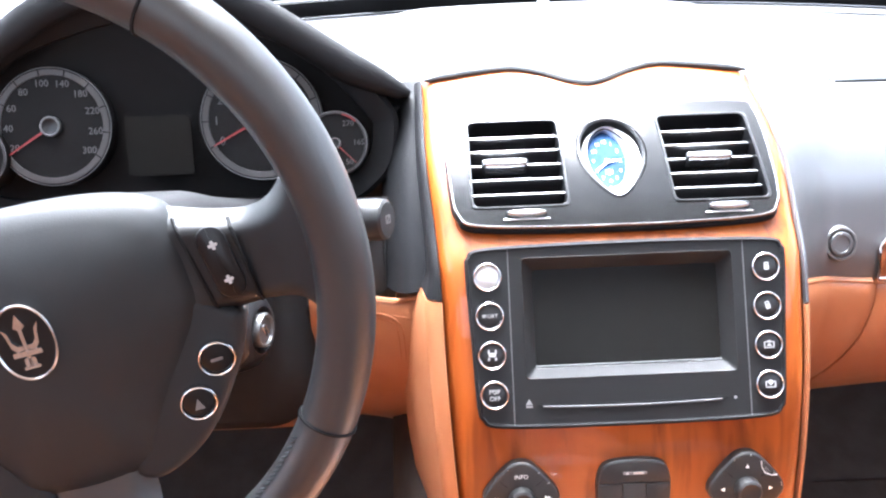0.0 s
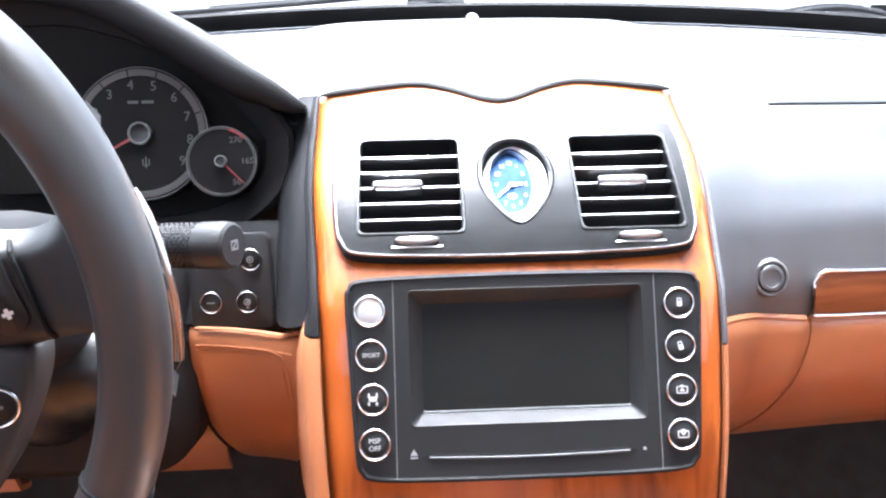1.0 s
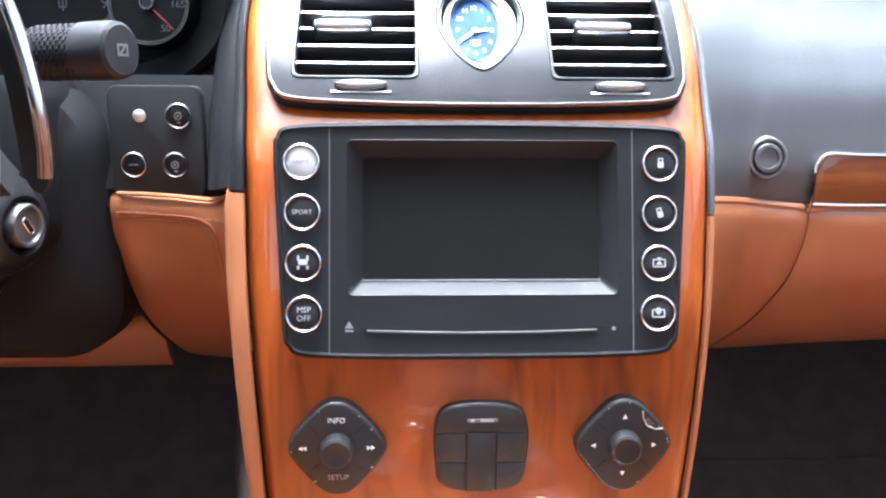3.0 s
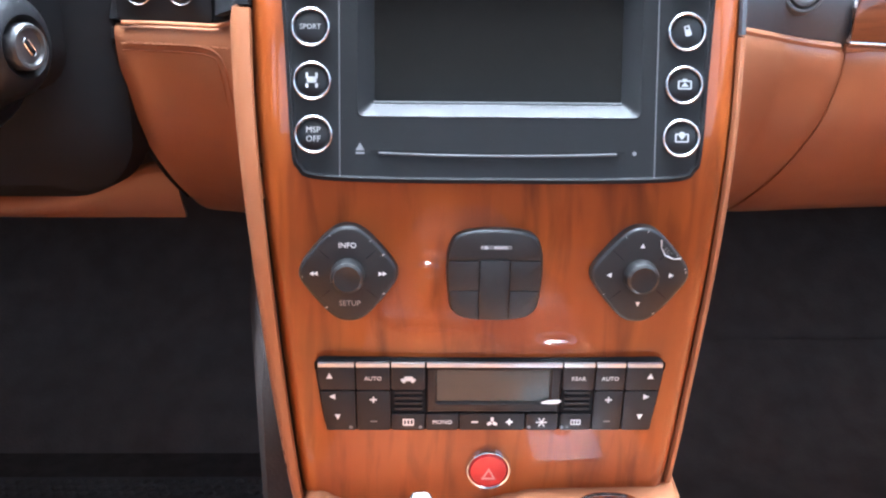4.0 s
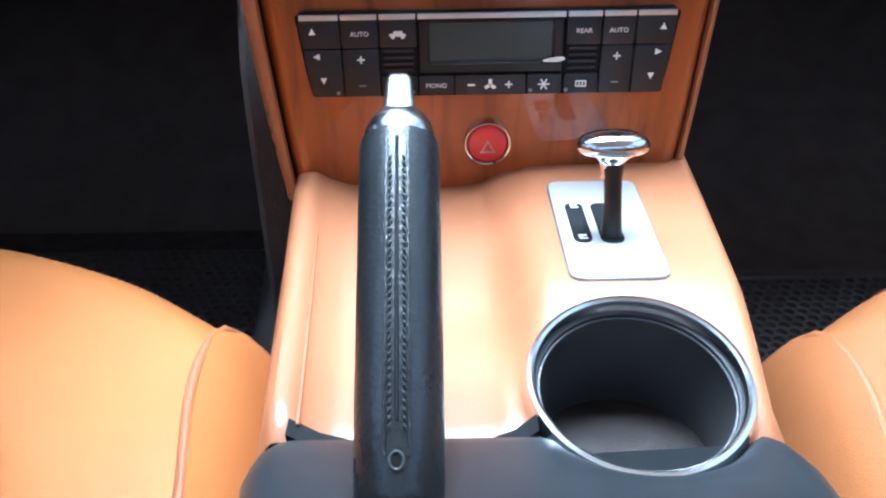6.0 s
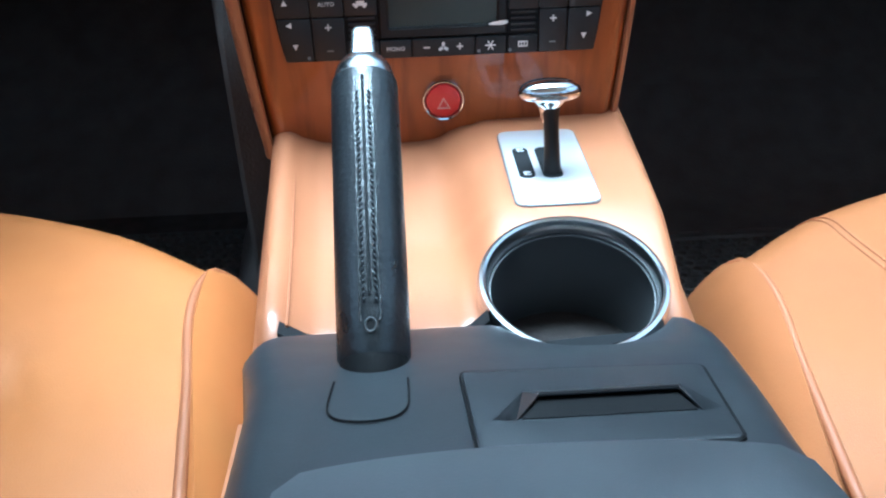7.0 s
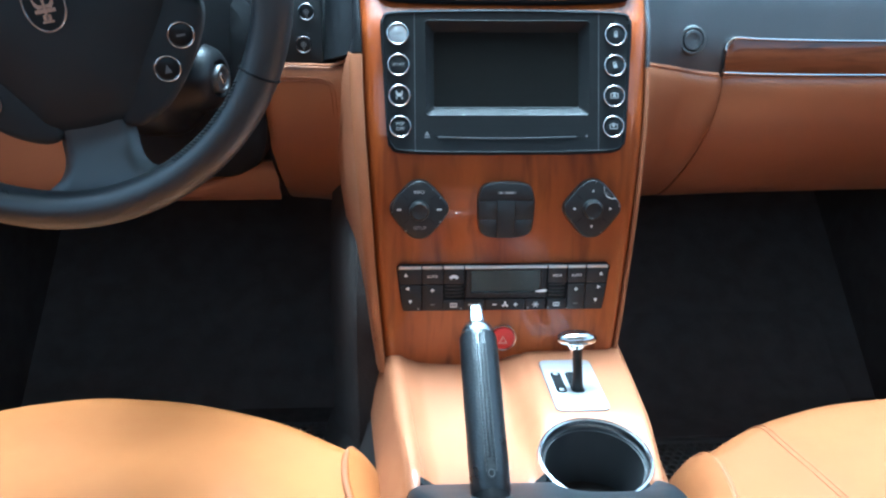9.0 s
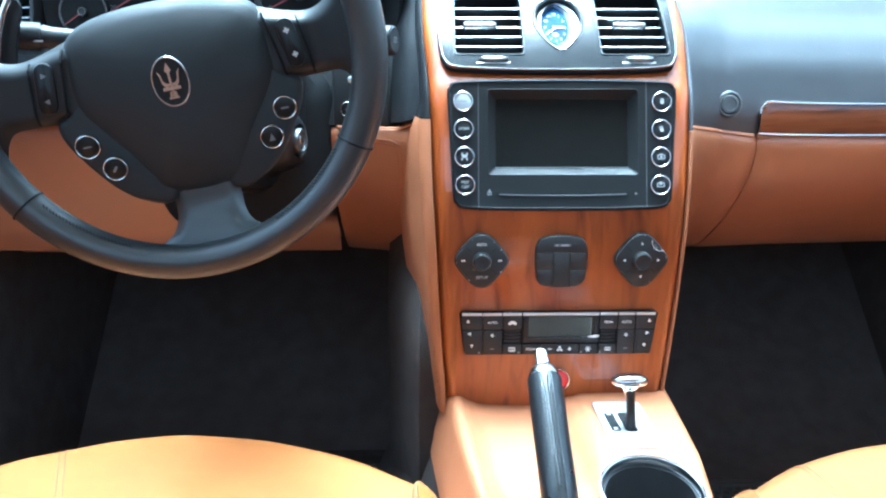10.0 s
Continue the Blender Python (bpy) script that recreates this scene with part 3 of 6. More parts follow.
part("slot_lip", sweep([Vector((x, -0.0506 + 0.0013 * (x / 0.063) ** 2, 0.0066)) for x in np.linspace(-0.063, 0.063, 17)], 0.00075, 6), LOCKM, unit, "bright slot lip", at=HU)
part("eject_mark", join(moved(tri_mark(0.0048, 0.0040), T(-0.0728, -0.0458, 0.006)), bar(0.0046, 0.0011, -0.0728, -0.0492, 0.0062)), GREYPRINT, unit, at=HU)
part("pin_hole", moved(prism(disc(0.0011, 12), 0.004, 0.0063), T(0.0726, -0.0486, 0)), GREYPRINT, unit, at=HU)


def round_button(parent, m, r, cap=None, words=(), icon=None, lit=None):
    """A domed round key in a chromed ring, with its printed sign."""
    b = part("button", moved(lathe([(r * 0.98, -0.004), (r * 0.98, 0.0008), (r * 0.9, 0.0018), (r * 0.6, 0.0025), (r * 0.3, 0.0028), (0.0004, 0.0029)], 28), m), cap or SATIN, parent)
    part("ring", moved(lathe([(r * 1.16, -0.003), (r * 1.16, 0.0010)] + [(r * 1.06 + r * 0.10 * math.cos(a), 0.0014 + 0.0018 * math.sin(a)) for a in np.linspace(0.2, math.pi - 0.2, 7)] + [(r * 0.96, 0.0010), (r * 0.96, -0.003)], 32), m), RING, b, "chrome ring")
    for text, size, y in words:
        lettering(text, size, b, m @ T(0, y, 0.0031), lit or KEYPRINT)
    if icon:
        part("sign", moved(icon, m @ T(0, 0, 0.003)), lit or KEYPRINT, b)
    return b


def car_sign(s=1.0):
    return join(bar(0.0052 * s, 0.0032 * s, 0, 0.0005), bar(0.0014 * s, 0.0022 * s, -0.0026 * s, -0.0026 * s), bar(0.0014 * s, 0.0022 * s, 0.0026 * s, -0.0026 * s), bar(0.0012 * s, 0.003 * s, -0.0026 * s, 0.0028 * s), bar(0.0012 * s, 0.003 * s, 0.0026 * s, 0.0028 * s))


def lock_sign(turn=0):
    return moved(join(bar(0.0042, 0.0044, 0, -0.0008), bar(0.0009, 0.003, -0.0014, 0.0022), bar(0.0009, 0.003, 0.0014, 0.0022), bar(0.0036, 0.0009, 0, 0.0035)), pose(0, 0, 0, 0, 0, turn))


def lid_sign(down=False):
    return join(bar(0.0085, 0.0009, 0, -0.0025), bar(0.0009, 0.005, -0.0042, 0), bar(0.0009, 0.005, 0.0042, 0), bar(0.0085, 0.0009, 0, 0.0025), moved(tri_mark(0.005, 0.003, 180 if down else 0), T(0, 0.0003)), bar(0.003, 0.002, 0, 0.003))


BZ = [0.0427, 0.0152, -0.0122, -0.0398]
for k, y in enumerate(BZ):
    x = -0.0985 + 0.0016 * k / 3
    m = HU @ T(x, y, 0.0062)
    if k == 0:
        b = round_button(unit, m, 0.0088, SILVER)
        lettering("LIGHT", 0.0032, b, m @ T(0, 0, 0.0031), GREYPRINT)
    elif k == 1:
        round_button(unit, m, 0.0088, words=(("SPORT", 0.0037, 0),))
    elif k == 2:
        round_button(unit, m, 0.0088, icon=car_sign(0.95))
    else:
        round_button(unit, m, 0.0088, words=(("MSP", 0.0044, 0.0023), ("OFF", 0.0044, -0.0024)))
for k, (y, ic) in enumerate(zip(BZ, (lock_sign(), lock_sign(15), lid_sign(), lid_sign(True)))):
    round_button(unit, HU @ T(0.0985 - 0.0018 * k / 3, y - 0.0005, 0.0062), 0.0088, icon=moved(ic, Matrix.Diagonal((0.78, 0.78, 1, 1))))


# two diamond control pads
dia = blob([(0, -0.0282), (0.010, -0.0245), (0.0235, -0.0085), (0.0272, 0.0), (0.0235, 0.0085), (0.010, 0.0235), (0, 0.0272), (-0.010, 0.0235), (-0.0235, 0.0085), (-0.0272, 0.0), (-0.0235, -0.0085), (-0.010, -0.0245)], 4)
for s in (-1, 1):
    M = on_stack(0.0802 * s, 0.5075, 0.001)
    cp = thing("control_pad", tuple(M.translation), ("diamond-shaped black control pad with rotary knob, INFO and SETUP keys" if s < 0 else "diamond-shaped black arrow control pad, chipped at one corner"), "control pad", "dashboard control pads")
    part("body", prism(dia, -0.004, 0.0052, 0.0022, 3), KEYM, cp, at=M)
    for a in ((42, 138, 222, 318)):
        c, q = math.cos(radians(a)), math.sin(radians(a))
        part("key_gap", sweep([Vector((c * 0.0135, q * 0.0135, 0.0051)), Vector((c * 0.0212, q * 0.0212, 0.0049))], 0.00035, 5), SHADOW, cp, at=M)
    part("knob", moved(lathe([(0.0094, 0.004), (0.0092, 0.010), (0.0086, 0.0122), (0.0072, 0.0132), (0.005, 0.0129), (0.0004, 0.0126)], 36), M), KEYM, cp, "soft black rotary knob")
    if s < 0:
        lettering("INFO", 0.0043, cp, M @ T(0, 0.0165, 0.0054))
        lettering("SETUP", 0.0043, cp, M @ T(0.0005, -0.0172, 0.0054), KEYPRINT)
        for q in (-1, 1):
            part("arrow", moved(join(moved(tri_mark(0.0026, 0.0022), T(0, 0.0011)), moved(tri_mark(0.0026, 0.0022), T(0, -0.0011))), M @ T(q * 0.0188, 0.0003, 0.0053) @ pose(0, 0, 0, 0, 0, -90 * q)), WHITE, cp)
    else:
        for a in range(4):
            part("arrow", moved(tri_mark(0.0026, 0.0026), M @ pose(0, 0, 0, 0, 0, 90 * a) @ T(0, 0.0172, 0.0053)), WHITE, cp)
        part("chip", sweep([M @ Vector(p) for p in ((0.0098, 0.0205, 0.0051), (0.0102, 0.016, 0.0054), (0.0125, 0.0118, 0.0054), (0.0175, 0.0095, 0.0053), (0.0215, 0.0098, 0.005))], [0.0007, 0.0003, 0.0004, 0.0003, 0.0006], 5), SILVER, cp, "worn bright chip edges")
        lettering("ESC", 0.0036, cp, M @ T(0.0140, 0.0134, 0.0053) @ pose(0, 0, 0, 0, 0, -45), GREYPRINT)

# worn bright specks on the pads
speck = random.Random(5)
for s in (-1, 1):
    M = on_stack(0.0802 * s, 0.5075, 0.001)
    cp = [o for o in scene.objects if o.name.startswith("control_pad") and o.location.x * s > 0][0]
    for k in range(7):
        x, y = dia[speck.randrange(4, len(dia) - 4)]
        part("worn_speck", moved(prism(disc(speck.uniform(0.0002, 0.0005), 7), 0, 0.0003), M @ T(x * 0.93, y * 0.93, 0.0049) @ pose(0, 0, 0, 0, 0, speck.uniform(0, 180)) @ Matrix.Diagonal((speck.uniform(1, 3), 1, 1, 1))), SILVER, cp)

# blank key pad
M = on_stack(0.0, 0.5060, 0.001)
kp = thing("key_pad", tuple(M.translation), "rounded black key pad with plain keys and lamp slit", "key pad")
kp_out = blob([(0, -0.0268), (0.016, -0.0255), (0.0235, -0.0205), (0.0255, -0.012), (0.0266, 0.003), (0.0258, 0.0145), (0.022, 0.0225), (0.014, 0.0258), (0, 0.0268), (-0.014, 0.0258), (-0.022, 0.0225), (-0.0258, 0.0145), (-0.0266, 0.003), (-0.0255, -0.012), (-0.0235, -0.0205), (-0.016, -0.0255)], 4)
part("body", prism(kp_out, -0.004, 0.0038, 0.002, 3), KEYM, kp, at=M)
def clipped(pts, x0, x1, y0, y1):
    """The part of a convex outline inside a rectangle."""
    for axis, lim, sign in ((0, x0, 1), (0, x1, -1), (1, y0, 1), (1, y1, -1)):
        out = []
        for k in range(len(pts)):
            a, b = pts[k - 1], pts[k]
            da, db = sign * (a[axis] - lim), sign * (b[axis] - lim)
            if da * db < 0:
                t = da / (da - db)
                out.append((a[0] + (b[0] - a[0]) * t, a[1] + (b[1] - a[1]) * t))
            if db >= 0:
                out.append(b)
        pts = out
    return pts


kp_in = ccw(inset(ccw(kp_out), 0.0011))
for x0, x1, y0, y1, hgt in ((-0.03, -0.0087, -0.0080, 0.0088, 0.0008), (-0.03, -0.0087, -0.03, -0.0086, 0.0008), (0.0087, 0.03, -0.0080, 0.0088, 0.0008), (0.0087, 0.03, -0.03, -0.0086, 0.0008), (-0.0081, 0.0081, -0.03, 0.0096, 0.0014), (-0.03, 0.03, 0.0102, 0.03, 0.0007)):
    c = clipped(kp_in, x0, x1, y0, y1)
    cell = [p for k, p in enumerate(c) if (Vector(p) - Vector(c[k - 1])).length > 0.0004]
    part("key", moved(prism(cell, 0, hgt, 0.0003), M @ T(0, 0, 0.0037)), KEYM, kp)
part("lamp_slit", moved(bar(0.017, 0.0022), M @ T(0.0005, 0.0170, 0.0045)), GREYPRINT, kp)
part("slit_mark", moved(join(bar(0.0075, 0.0014, 0.0025), bar(0.002, 0.0014, -0.0055)), M @ T(0.0005, 0.0170, 0.0048)), SILVER, kp)


# climate panel
clim = thing("climate_panel", (0, 0, 0.406), "wide black climate control panel with small display and printed keys", "climate panel")
CM = on_stack(0.0, 0.4292, 0.0015)


def cp_half(y):
    return 0.1010 + (y - 0.022) * 0.095


cl_out = blunt([(-0.0965, -0.0232), (0.0965, -0.0232), (0.0985, -0.010), (0.1014, 0.0160), (0.1016, 0.0236), (-0.1016, 0.0236), (-0.1014, 0.0160), (-0.0985, -0.010)], 0.0052)
part("body", prism(cl_out, -0.004, 0.0024, 0.001), SHADOW, clim, at=CM)


def key(x0, x1, y0, y1, words="", icon=None, mt=None, hgt=0.0048):
    """A flat key whose outer edge leans with the panel's side."""
    c = []
    for x, y in ((x0, y0), (x1, y0), (x1, y1), (x0, y1)):
        if abs(x) > 0.095:
            x = math.copysign(cp_half(y) - 0.0008, x)
        c.append((x, y))
    pts = []
    for i in range(4):
        p, a, b = Vector(c[i]), Vector(c[i - 1]), Vector(c[(i + 1) % 4])
        for d in (a, b):
            pts.append(tuple(p + (d - p).normalized() * 0.0009))
    k = part("key", prism(pts, 0.001, hgt, 0.0006), mt or RUBBER, clim, at=CM)
    cx, cy = (x0 + x1) / 2, (y0 + y1) / 2
    if words:
        lettering(words, 0.0036, k, CM @ T(cx, cy, hgt + 0.0001))
    if icon:
        part("sign", moved(icon, CM @ T(cx, cy, hgt) @ Matrix.Diagonal((0.82, 0.82, 1, 1))), WHITE, k)
    return k


def rear_sign():
    return join(bar(0.0075, 0.0009, 0, 0.0022), bar(0.0075, 0.0009, 0, -0.0022), *[bar(0.0008, 0.005, x, 0) for x in (-0.0036, -0.0012, 0.0012, 0.0036)])


def fan_sign():
    return moved(join(*[moved(bar(0.0022, 0.0034, 0, 0.0023), pose(0, 0, 0, 0, 0, 120 * k)) for k in range(3)]), I4)


def star_sign():
    return join(*[moved(bar(0.0008, 0.0078), pose(0, 0, 0, 0, 0, 60 * k + 30)) for k in range(3)])


def car_side():
    return join(bar(0.0105, 0.0018, 0, -0.0008), bar(0.006, 0.0016, 0.0003, 0.001), moved(prism(disc(0.0013, 10), 0, 0.0003), T(-0.003, -0.002)), moved(prism(disc(0.0013, 10), 0, 0.0003), T(0.0032, -0.002)))


T1, T0, TM, TB, TL = 0.0222, 0.0175, 0.0048, -0.0105, -0.0221
for s in (-1, 1):
    e = lambda a, b: (a, b) if s > 0 else (-b, -a)
    xs = [0.0418, 0.0608, 0.0786, 0.110] if s > 0 else [0.0375, 0.0578, 0.0781, 0.110]
    part("bright_top", box(*e(xs[2] + 0.0005, 0.0993), T1 - 0.0018, T1 + 0.0009, 0.0036, 0.0056, 0.0006), SILVER, clim, "bright key edge", at=CM)
    for a, b in ((xs[0], xs[1]), (xs[1], xs[2])):
        part("bright_top", box(*e(a + 0.0005, b - 0.0005), T1 - 0.0018, T1 + 0.0009, 0.0036, 0.0056, 0.0006), SILVER, clim, "bright key edge", at=CM)
    k = key(*e(xs[2] + 0.0003, 0.110), TM + 0.0003, T1 - 0.002)
    part("arrow", moved(tri_mark(0.0035, 0.0035), CM @ T(s * 0.0930, 0.0146, 0.0048)), WHITE, k)
    k = key(*e(xs[2] + 0.0003, 0.110), TL, TM - 0.0003)
    part("arrow", moved(tri_mark(0.0035, 0.0035, -90 * s), CM @ T(s * 0.0918, 0.0008, 0.0048)), WHITE, k)
    part("arrow", moved(tri_mark(0.0035, 0.0035, 180), CM @ T(s * 0.0890, -0.0128, 0.0048)), WHITE, k)
    key(*e(xs[1] + 0.0003, xs[2] - 0.0003), TM + 0.0003, T1 - 0.002, "AUTO")
    k = key(*e(xs[1] + 0.0003, xs[2] - 0.0003), TL, TM - 0.0003)
    part("plus", moved(join(bar(0.004, 0.0009), bar(0.0009, 0.004)), CM @ T(s * (xs[1] + xs[2]) / 2, -0.0012, 0.0048)), WHITE, k)
    part("minus", moved(bar(0.004, 0.0009), CM @ T(s * (xs[1] + xs[2]) / 2, -0.0158, 0.0048)), GREYPRINT, k)
    key(*e(xs[0] + 0.0003, xs[1] - 0.0003), TM + 0.0003, T1 - 0.002, "REAR" if s > 0 else "", None if s > 0 else car_side())
    g = part("grille", box(*e(xs[0] + 0.0003, xs[1] - 0.0003), TB + 0.0003, TM - 0.0003, 0.001, 0.0032), SHADOW, clim, at=CM)
    for q in range(4):
        y = TB + 0.0022 + q * 0.0036
        part("slat", box(*e(xs[0] + 0.0022, xs[1] - 0.0022), y, y + 0.0016, 0.003, 0.0047, 0.0003), RUBBER, g, at=CM)
    key(*e(xs[0] + 0.0003, xs[1] - 0.0003), TL, TB - 0.0003, "", rear_sign() if s < 0 else moved(rear_sign(), Matrix.Diagonal((0.9, 0.8, 1, 1))))
part("bright_top", box(-0.037, 0.0413, T1 - 0.0018, T1 + 0.0009, 0.0036, 0.0056, 0.0006), SILVER, clim, "bright key edge", at=CM)
part("display_frame", band(rr(0.0785, 0.0302, 0.001, 2, 0.0021, 0.0050), rr(0.066, 0.0212, 0.001, 2, 0.002, 0.0072), 0.001, 0.0048, 0.0012), SATIN, clim, at=CM)
part("display", prism(rr(0.067, 0.0222, 0.001, 2, 0.002, 0.0072), 0.0005, 0.0028), LCD, clim, "unlit grey liquid crystal display", at=CM)
part("sticker_shred", moved(prism(blob([(-0.006, -0.0008), (0.002, -0.0012), (0.006, 0.0002), (0.004, 0.0016), (-0.003, 0.0008)], 3), 0, 0.0004), CM @ T(0.036, -0.0028, 0.0046)), WHITE, clim, "torn white film edge")
key(-0.0372, -0.0181, TL, TB - 0.0003, "MONO")
k = key(-0.0175, 0.0211, TL, TB - 0.0003, "", fan_sign())
part("minus", moved(bar(0.004, 0.0009), CM @ T(-0.0085, -0.0163, 0.0048)), WHITE, k)
part("plus", moved(join(bar(0.004, 0.0009), bar(0.0009, 0.004)), CM @ T(0.012, -0.0163, 0.0048)), WHITE, k)
key(0.0217, 0.0405, TL, TB - 0.0003, "", star_sign())
for x in (-0.0815, -0.0405, 0.0238, 0.0432):
    part("pilot_lamp", moved(prism(disc(0.0011, 12), 0, 0.0003), CM @ T(x, -0.0198, 0.0048)), GREYPRINT, clim)

# hazard switch
M = on_stack(0.001, 0.3765, 0.0006)
hz = thing("hazard_switch", tuple(M.translation), "round red hazard push switch in a chromed ring", "hazard switch")
part("ring", moved(lathe([(0.0140, -0.003), (0.0140, 0.0022), (0.0132, 0.0034), (0.0122, 0.003), (0.0118, 0.001), (0.0118, -0.003)], 40), M), CHROME, hz)
part("cap", moved(lathe([(0.0117, -0.003), (0.0117, 0.002), (0.0108, 0.0036), (0.007, 0.0046), (0.0004, 0.0049)], 40), M), RED, hz, "red translucent cap")
tri_o = [(-0.0044, -0.0036), (0.0044, -0.0036), (0, 0.0044)]
part("triangle", moved(join(band(tri_o, inset(tri_o, 0.0008), 0, 0.0004, 0.0001), band(inset(tri_o, 0.0014), inset(tri_o, 0.002), 0, 0.0004, 0.0001)), M @ T(0, -0.001, 0.0049)), mat("pink_print", (0.75, 0.4, 0.38), 0.5), hz)


# ---------------------------------------------------------------- dashboard
def face(x):
    """How far ahead the dashboard's face lies beside the stack."""
    far_ = 0.0195 * min(1.0, (x - 0.136) / 0.06) if x > 0.136 else 0.0
    return soft(abs(x), [0.136, 0.157, 0.197, 0.237, 0.40, 0.76], [0.056, 0.080, 0.106, 0.118, 0.142, 0.17]) + far_


PD = [-0.002, -0.006, -0.004, 0.004, 0.032, 0.105, 0.22, 0.30, 0.36]
PZ = [0.632, 0.650, 0.675, 0.710, 0.748, 0.791, 0.837, 0.866, 0.876]
LD = [0.0, -0.002, 0.004, 0.024, 0.062, 0.112, 0.182, 0.262, 0.335]
LZ = [0.630, 0.618, 0.596, 0.560, 0.524, 0.490, 0.453, 0.438, 0.432]


def zt(x):
    """Height at which black meets tan on the passenger's side."""
    return soft(x, [0.138, 0.17, 0.236, 0.31, 0.40, 0.78], [0.634, 0.6285, 0.6185, 0.615, 0.6135, 0.6115])


def sink(x, z):
    """Lowers the top of the tan half to the line zt."""
    return z + (zt(x) - 0.630) * max(0.0, min(1.0, (z - 0.55) / 0.08))


def along(k, a, b):
    """A point of a profile by share of its length, smoothed."""
    t = k * (len(a) - 1)
    xs = list(range(len(a)))
    return soft(t, xs, a), soft(t, xs, b)


def hump(x, y):
    return 0.011 * math.exp(-(x / 0.26) ** 4) * max(0.0, min(1.0, (y - 0.20) / 0.14))


dash = thing("dashboard", (0, 0.3, 0.45), "black leather dashboard with tan leather lower half", "dashboard")


def upper(x, v):
    """The black upper half: its face beside the stack, rolling over into the top that ends at the demister."""
    d, z = along(v, PD, PZ)
    k = max(0.0, min(1.0, (d - 0.004) / 0.11))
    k = k * k * (3 - 2 * k)
    base = face(x) * (1 - k) + soft(abs(x), [0, 0.2, 0.4, 0.78], [0.088, 0.098, 0.13, 0.155]) * k
    back = 0.424 - 0.05 * x * x
    y = base + d * (1 - k + k * (back - base) / 0.36)
    if x > 0:
        z += (zt(x) - 0.632) * max(0.0, 1 - v / 0.3)
    return (x, y, z + hump(x, y) - 0.10 * x * x * (max(d, 0.0) / 0.36) ** 1.5)


def pad_right(u, v):
    return upper(0.1385 + u * 0.64, v)


def top_rest(u, v):
    return upper(-0.7785 + u * 0.917, 0.60 + 0.40 * v)


part("pad", sheet(pad_right, 44, 44, 0.006), PAD, dash, "black grained leather pad")
part("pad", sheet(top_rest, 70, 24, 0.006), PAD, dash, "black leather top behind the gauges and the stack's crest")


def pad_left(u, v):
    return upper(-0.7785 + u * 0.2205, v * 0.60)


part("pad", sheet(pad_left, 20, 24, 0.006), PAD, dash, "black leather face outside the gauges")


def plateau(u, v):
    w = 0.20 - 0.045 * v
    x = (2 * u - 1) * w
    y = 0.295 + 0.133 * v
    e = min(1.0, min(u, 1 - u, v * 0.6, (1 - v) + 0.08) / 0.05)
    lo, hi = 0.6, 1.0
    for _ in range(24):
        m = (lo + hi) / 2
        lo, hi = (m, hi) if upper(x, m)[1] < y else (lo, m)
    return (x, y, upper(x, lo)[2] - 0.003 + 0.0065 * math.sin(e * math.pi / 2))


part("speaker_plate", sheet(plateau, 30, 20, 0.006), PAD, dash, "raised centre plate")


def near_stack(u, v):
    z0 = 0.643 - 0.009 * u
    z = z0 + v * (0.800 - z0)
    x = -0.1385 - u * soft(z, [0.63, 0.70, 0.73, 0.758, 0.786, 0.80], [0.034, 0.034, 0.033, 0.027, 0.032, 0.038])
    y = soft(z, [0.63, 0.70, 0.76, 0.80], [0.060, 0.090, 0.138, 0.190]) + 0.020 * u + 0.055 * max(0.0, (u - 0.35) / 0.65) ** 2
    return (x, y, z)


part("end_panel", sheet(near_stack, 14, 30, 0.005), SHADEL, dash, "black leather beside the veneer")


def lower_left(u, v):
    x = -0.165 - u * 0.60
    z = 0.632 + v * 0.075
    return (x, 0.124 + 0.018 * v + 0.02 * u, z)


part("lower_panel", sheet(lower_left, 20, 6, 0.005), RUBBER, dash)


def seam_x(v):
    return soft(v, [0, 0.3, 0.55, 1.0], [0.2480, 0.2480, 0.2475, 0.2525])


def knee(u, v, s=1):
    edge = max(seam_x(v), 0.142) if s > 0 else 0.2420
    x = 0.1385 + u * (edge - 0.0015 - 0.1385)
    d, z = along(v, LD, LZ)
    e = 0.004 * max(0.0, (u - 0.9) / 0.1) ** 2 + 0.004 * max(0.0, (0.04 - v) / 0.04) ** 2
    if s > 0:
        z = sink(x, z)
    if s < 0:
        z += 0.011 * max(0.0, (0.168 - x) / 0.03) ** 1.5 * max(0.0, 1 - v / 0.25)
    return (s * x, face(s * x) + d + e, z)


part("knee_panel", sheet(lambda u, v: knee(u, v, 1), 20, 40, 0.005), TAN, dash, "tan leather panel beside the stack")
part("knee_panel", sheet(lambda u, v: knee(u, v, -1), 20, 40, 0.005), TAN, dash, "tan leather panel beside the stack")
for s in (-1, 1):
    part("bead", sweep([Vector((s * x, face(s * x) - (0.0035 if s > 0 else 0.0012), (0.631 + 0.011 * max(0.0, (0.168 - x) / 0.03) ** 1.5 if s < 0 else zt(x) + 0.001))) for x in np.linspace(0.139, 0.2425 if s > 0 else 0.233, 12)], 0.0035 if s > 0 else 0.0018, 8, flat=0.8), TAN, dash, "rolled leather bead")
    for k in range(13):
        x = 0.1445 + k * 0.0068
        part("stitch", sweep([Vector((s * (x + q), face(s * (x + q)) - 0.0038, 0.6188 if s < 0 else zt(x) - 0.0115)) for q in (0, 0.0022, 0.0044)], 0.00045, 5), PIPING, dash)
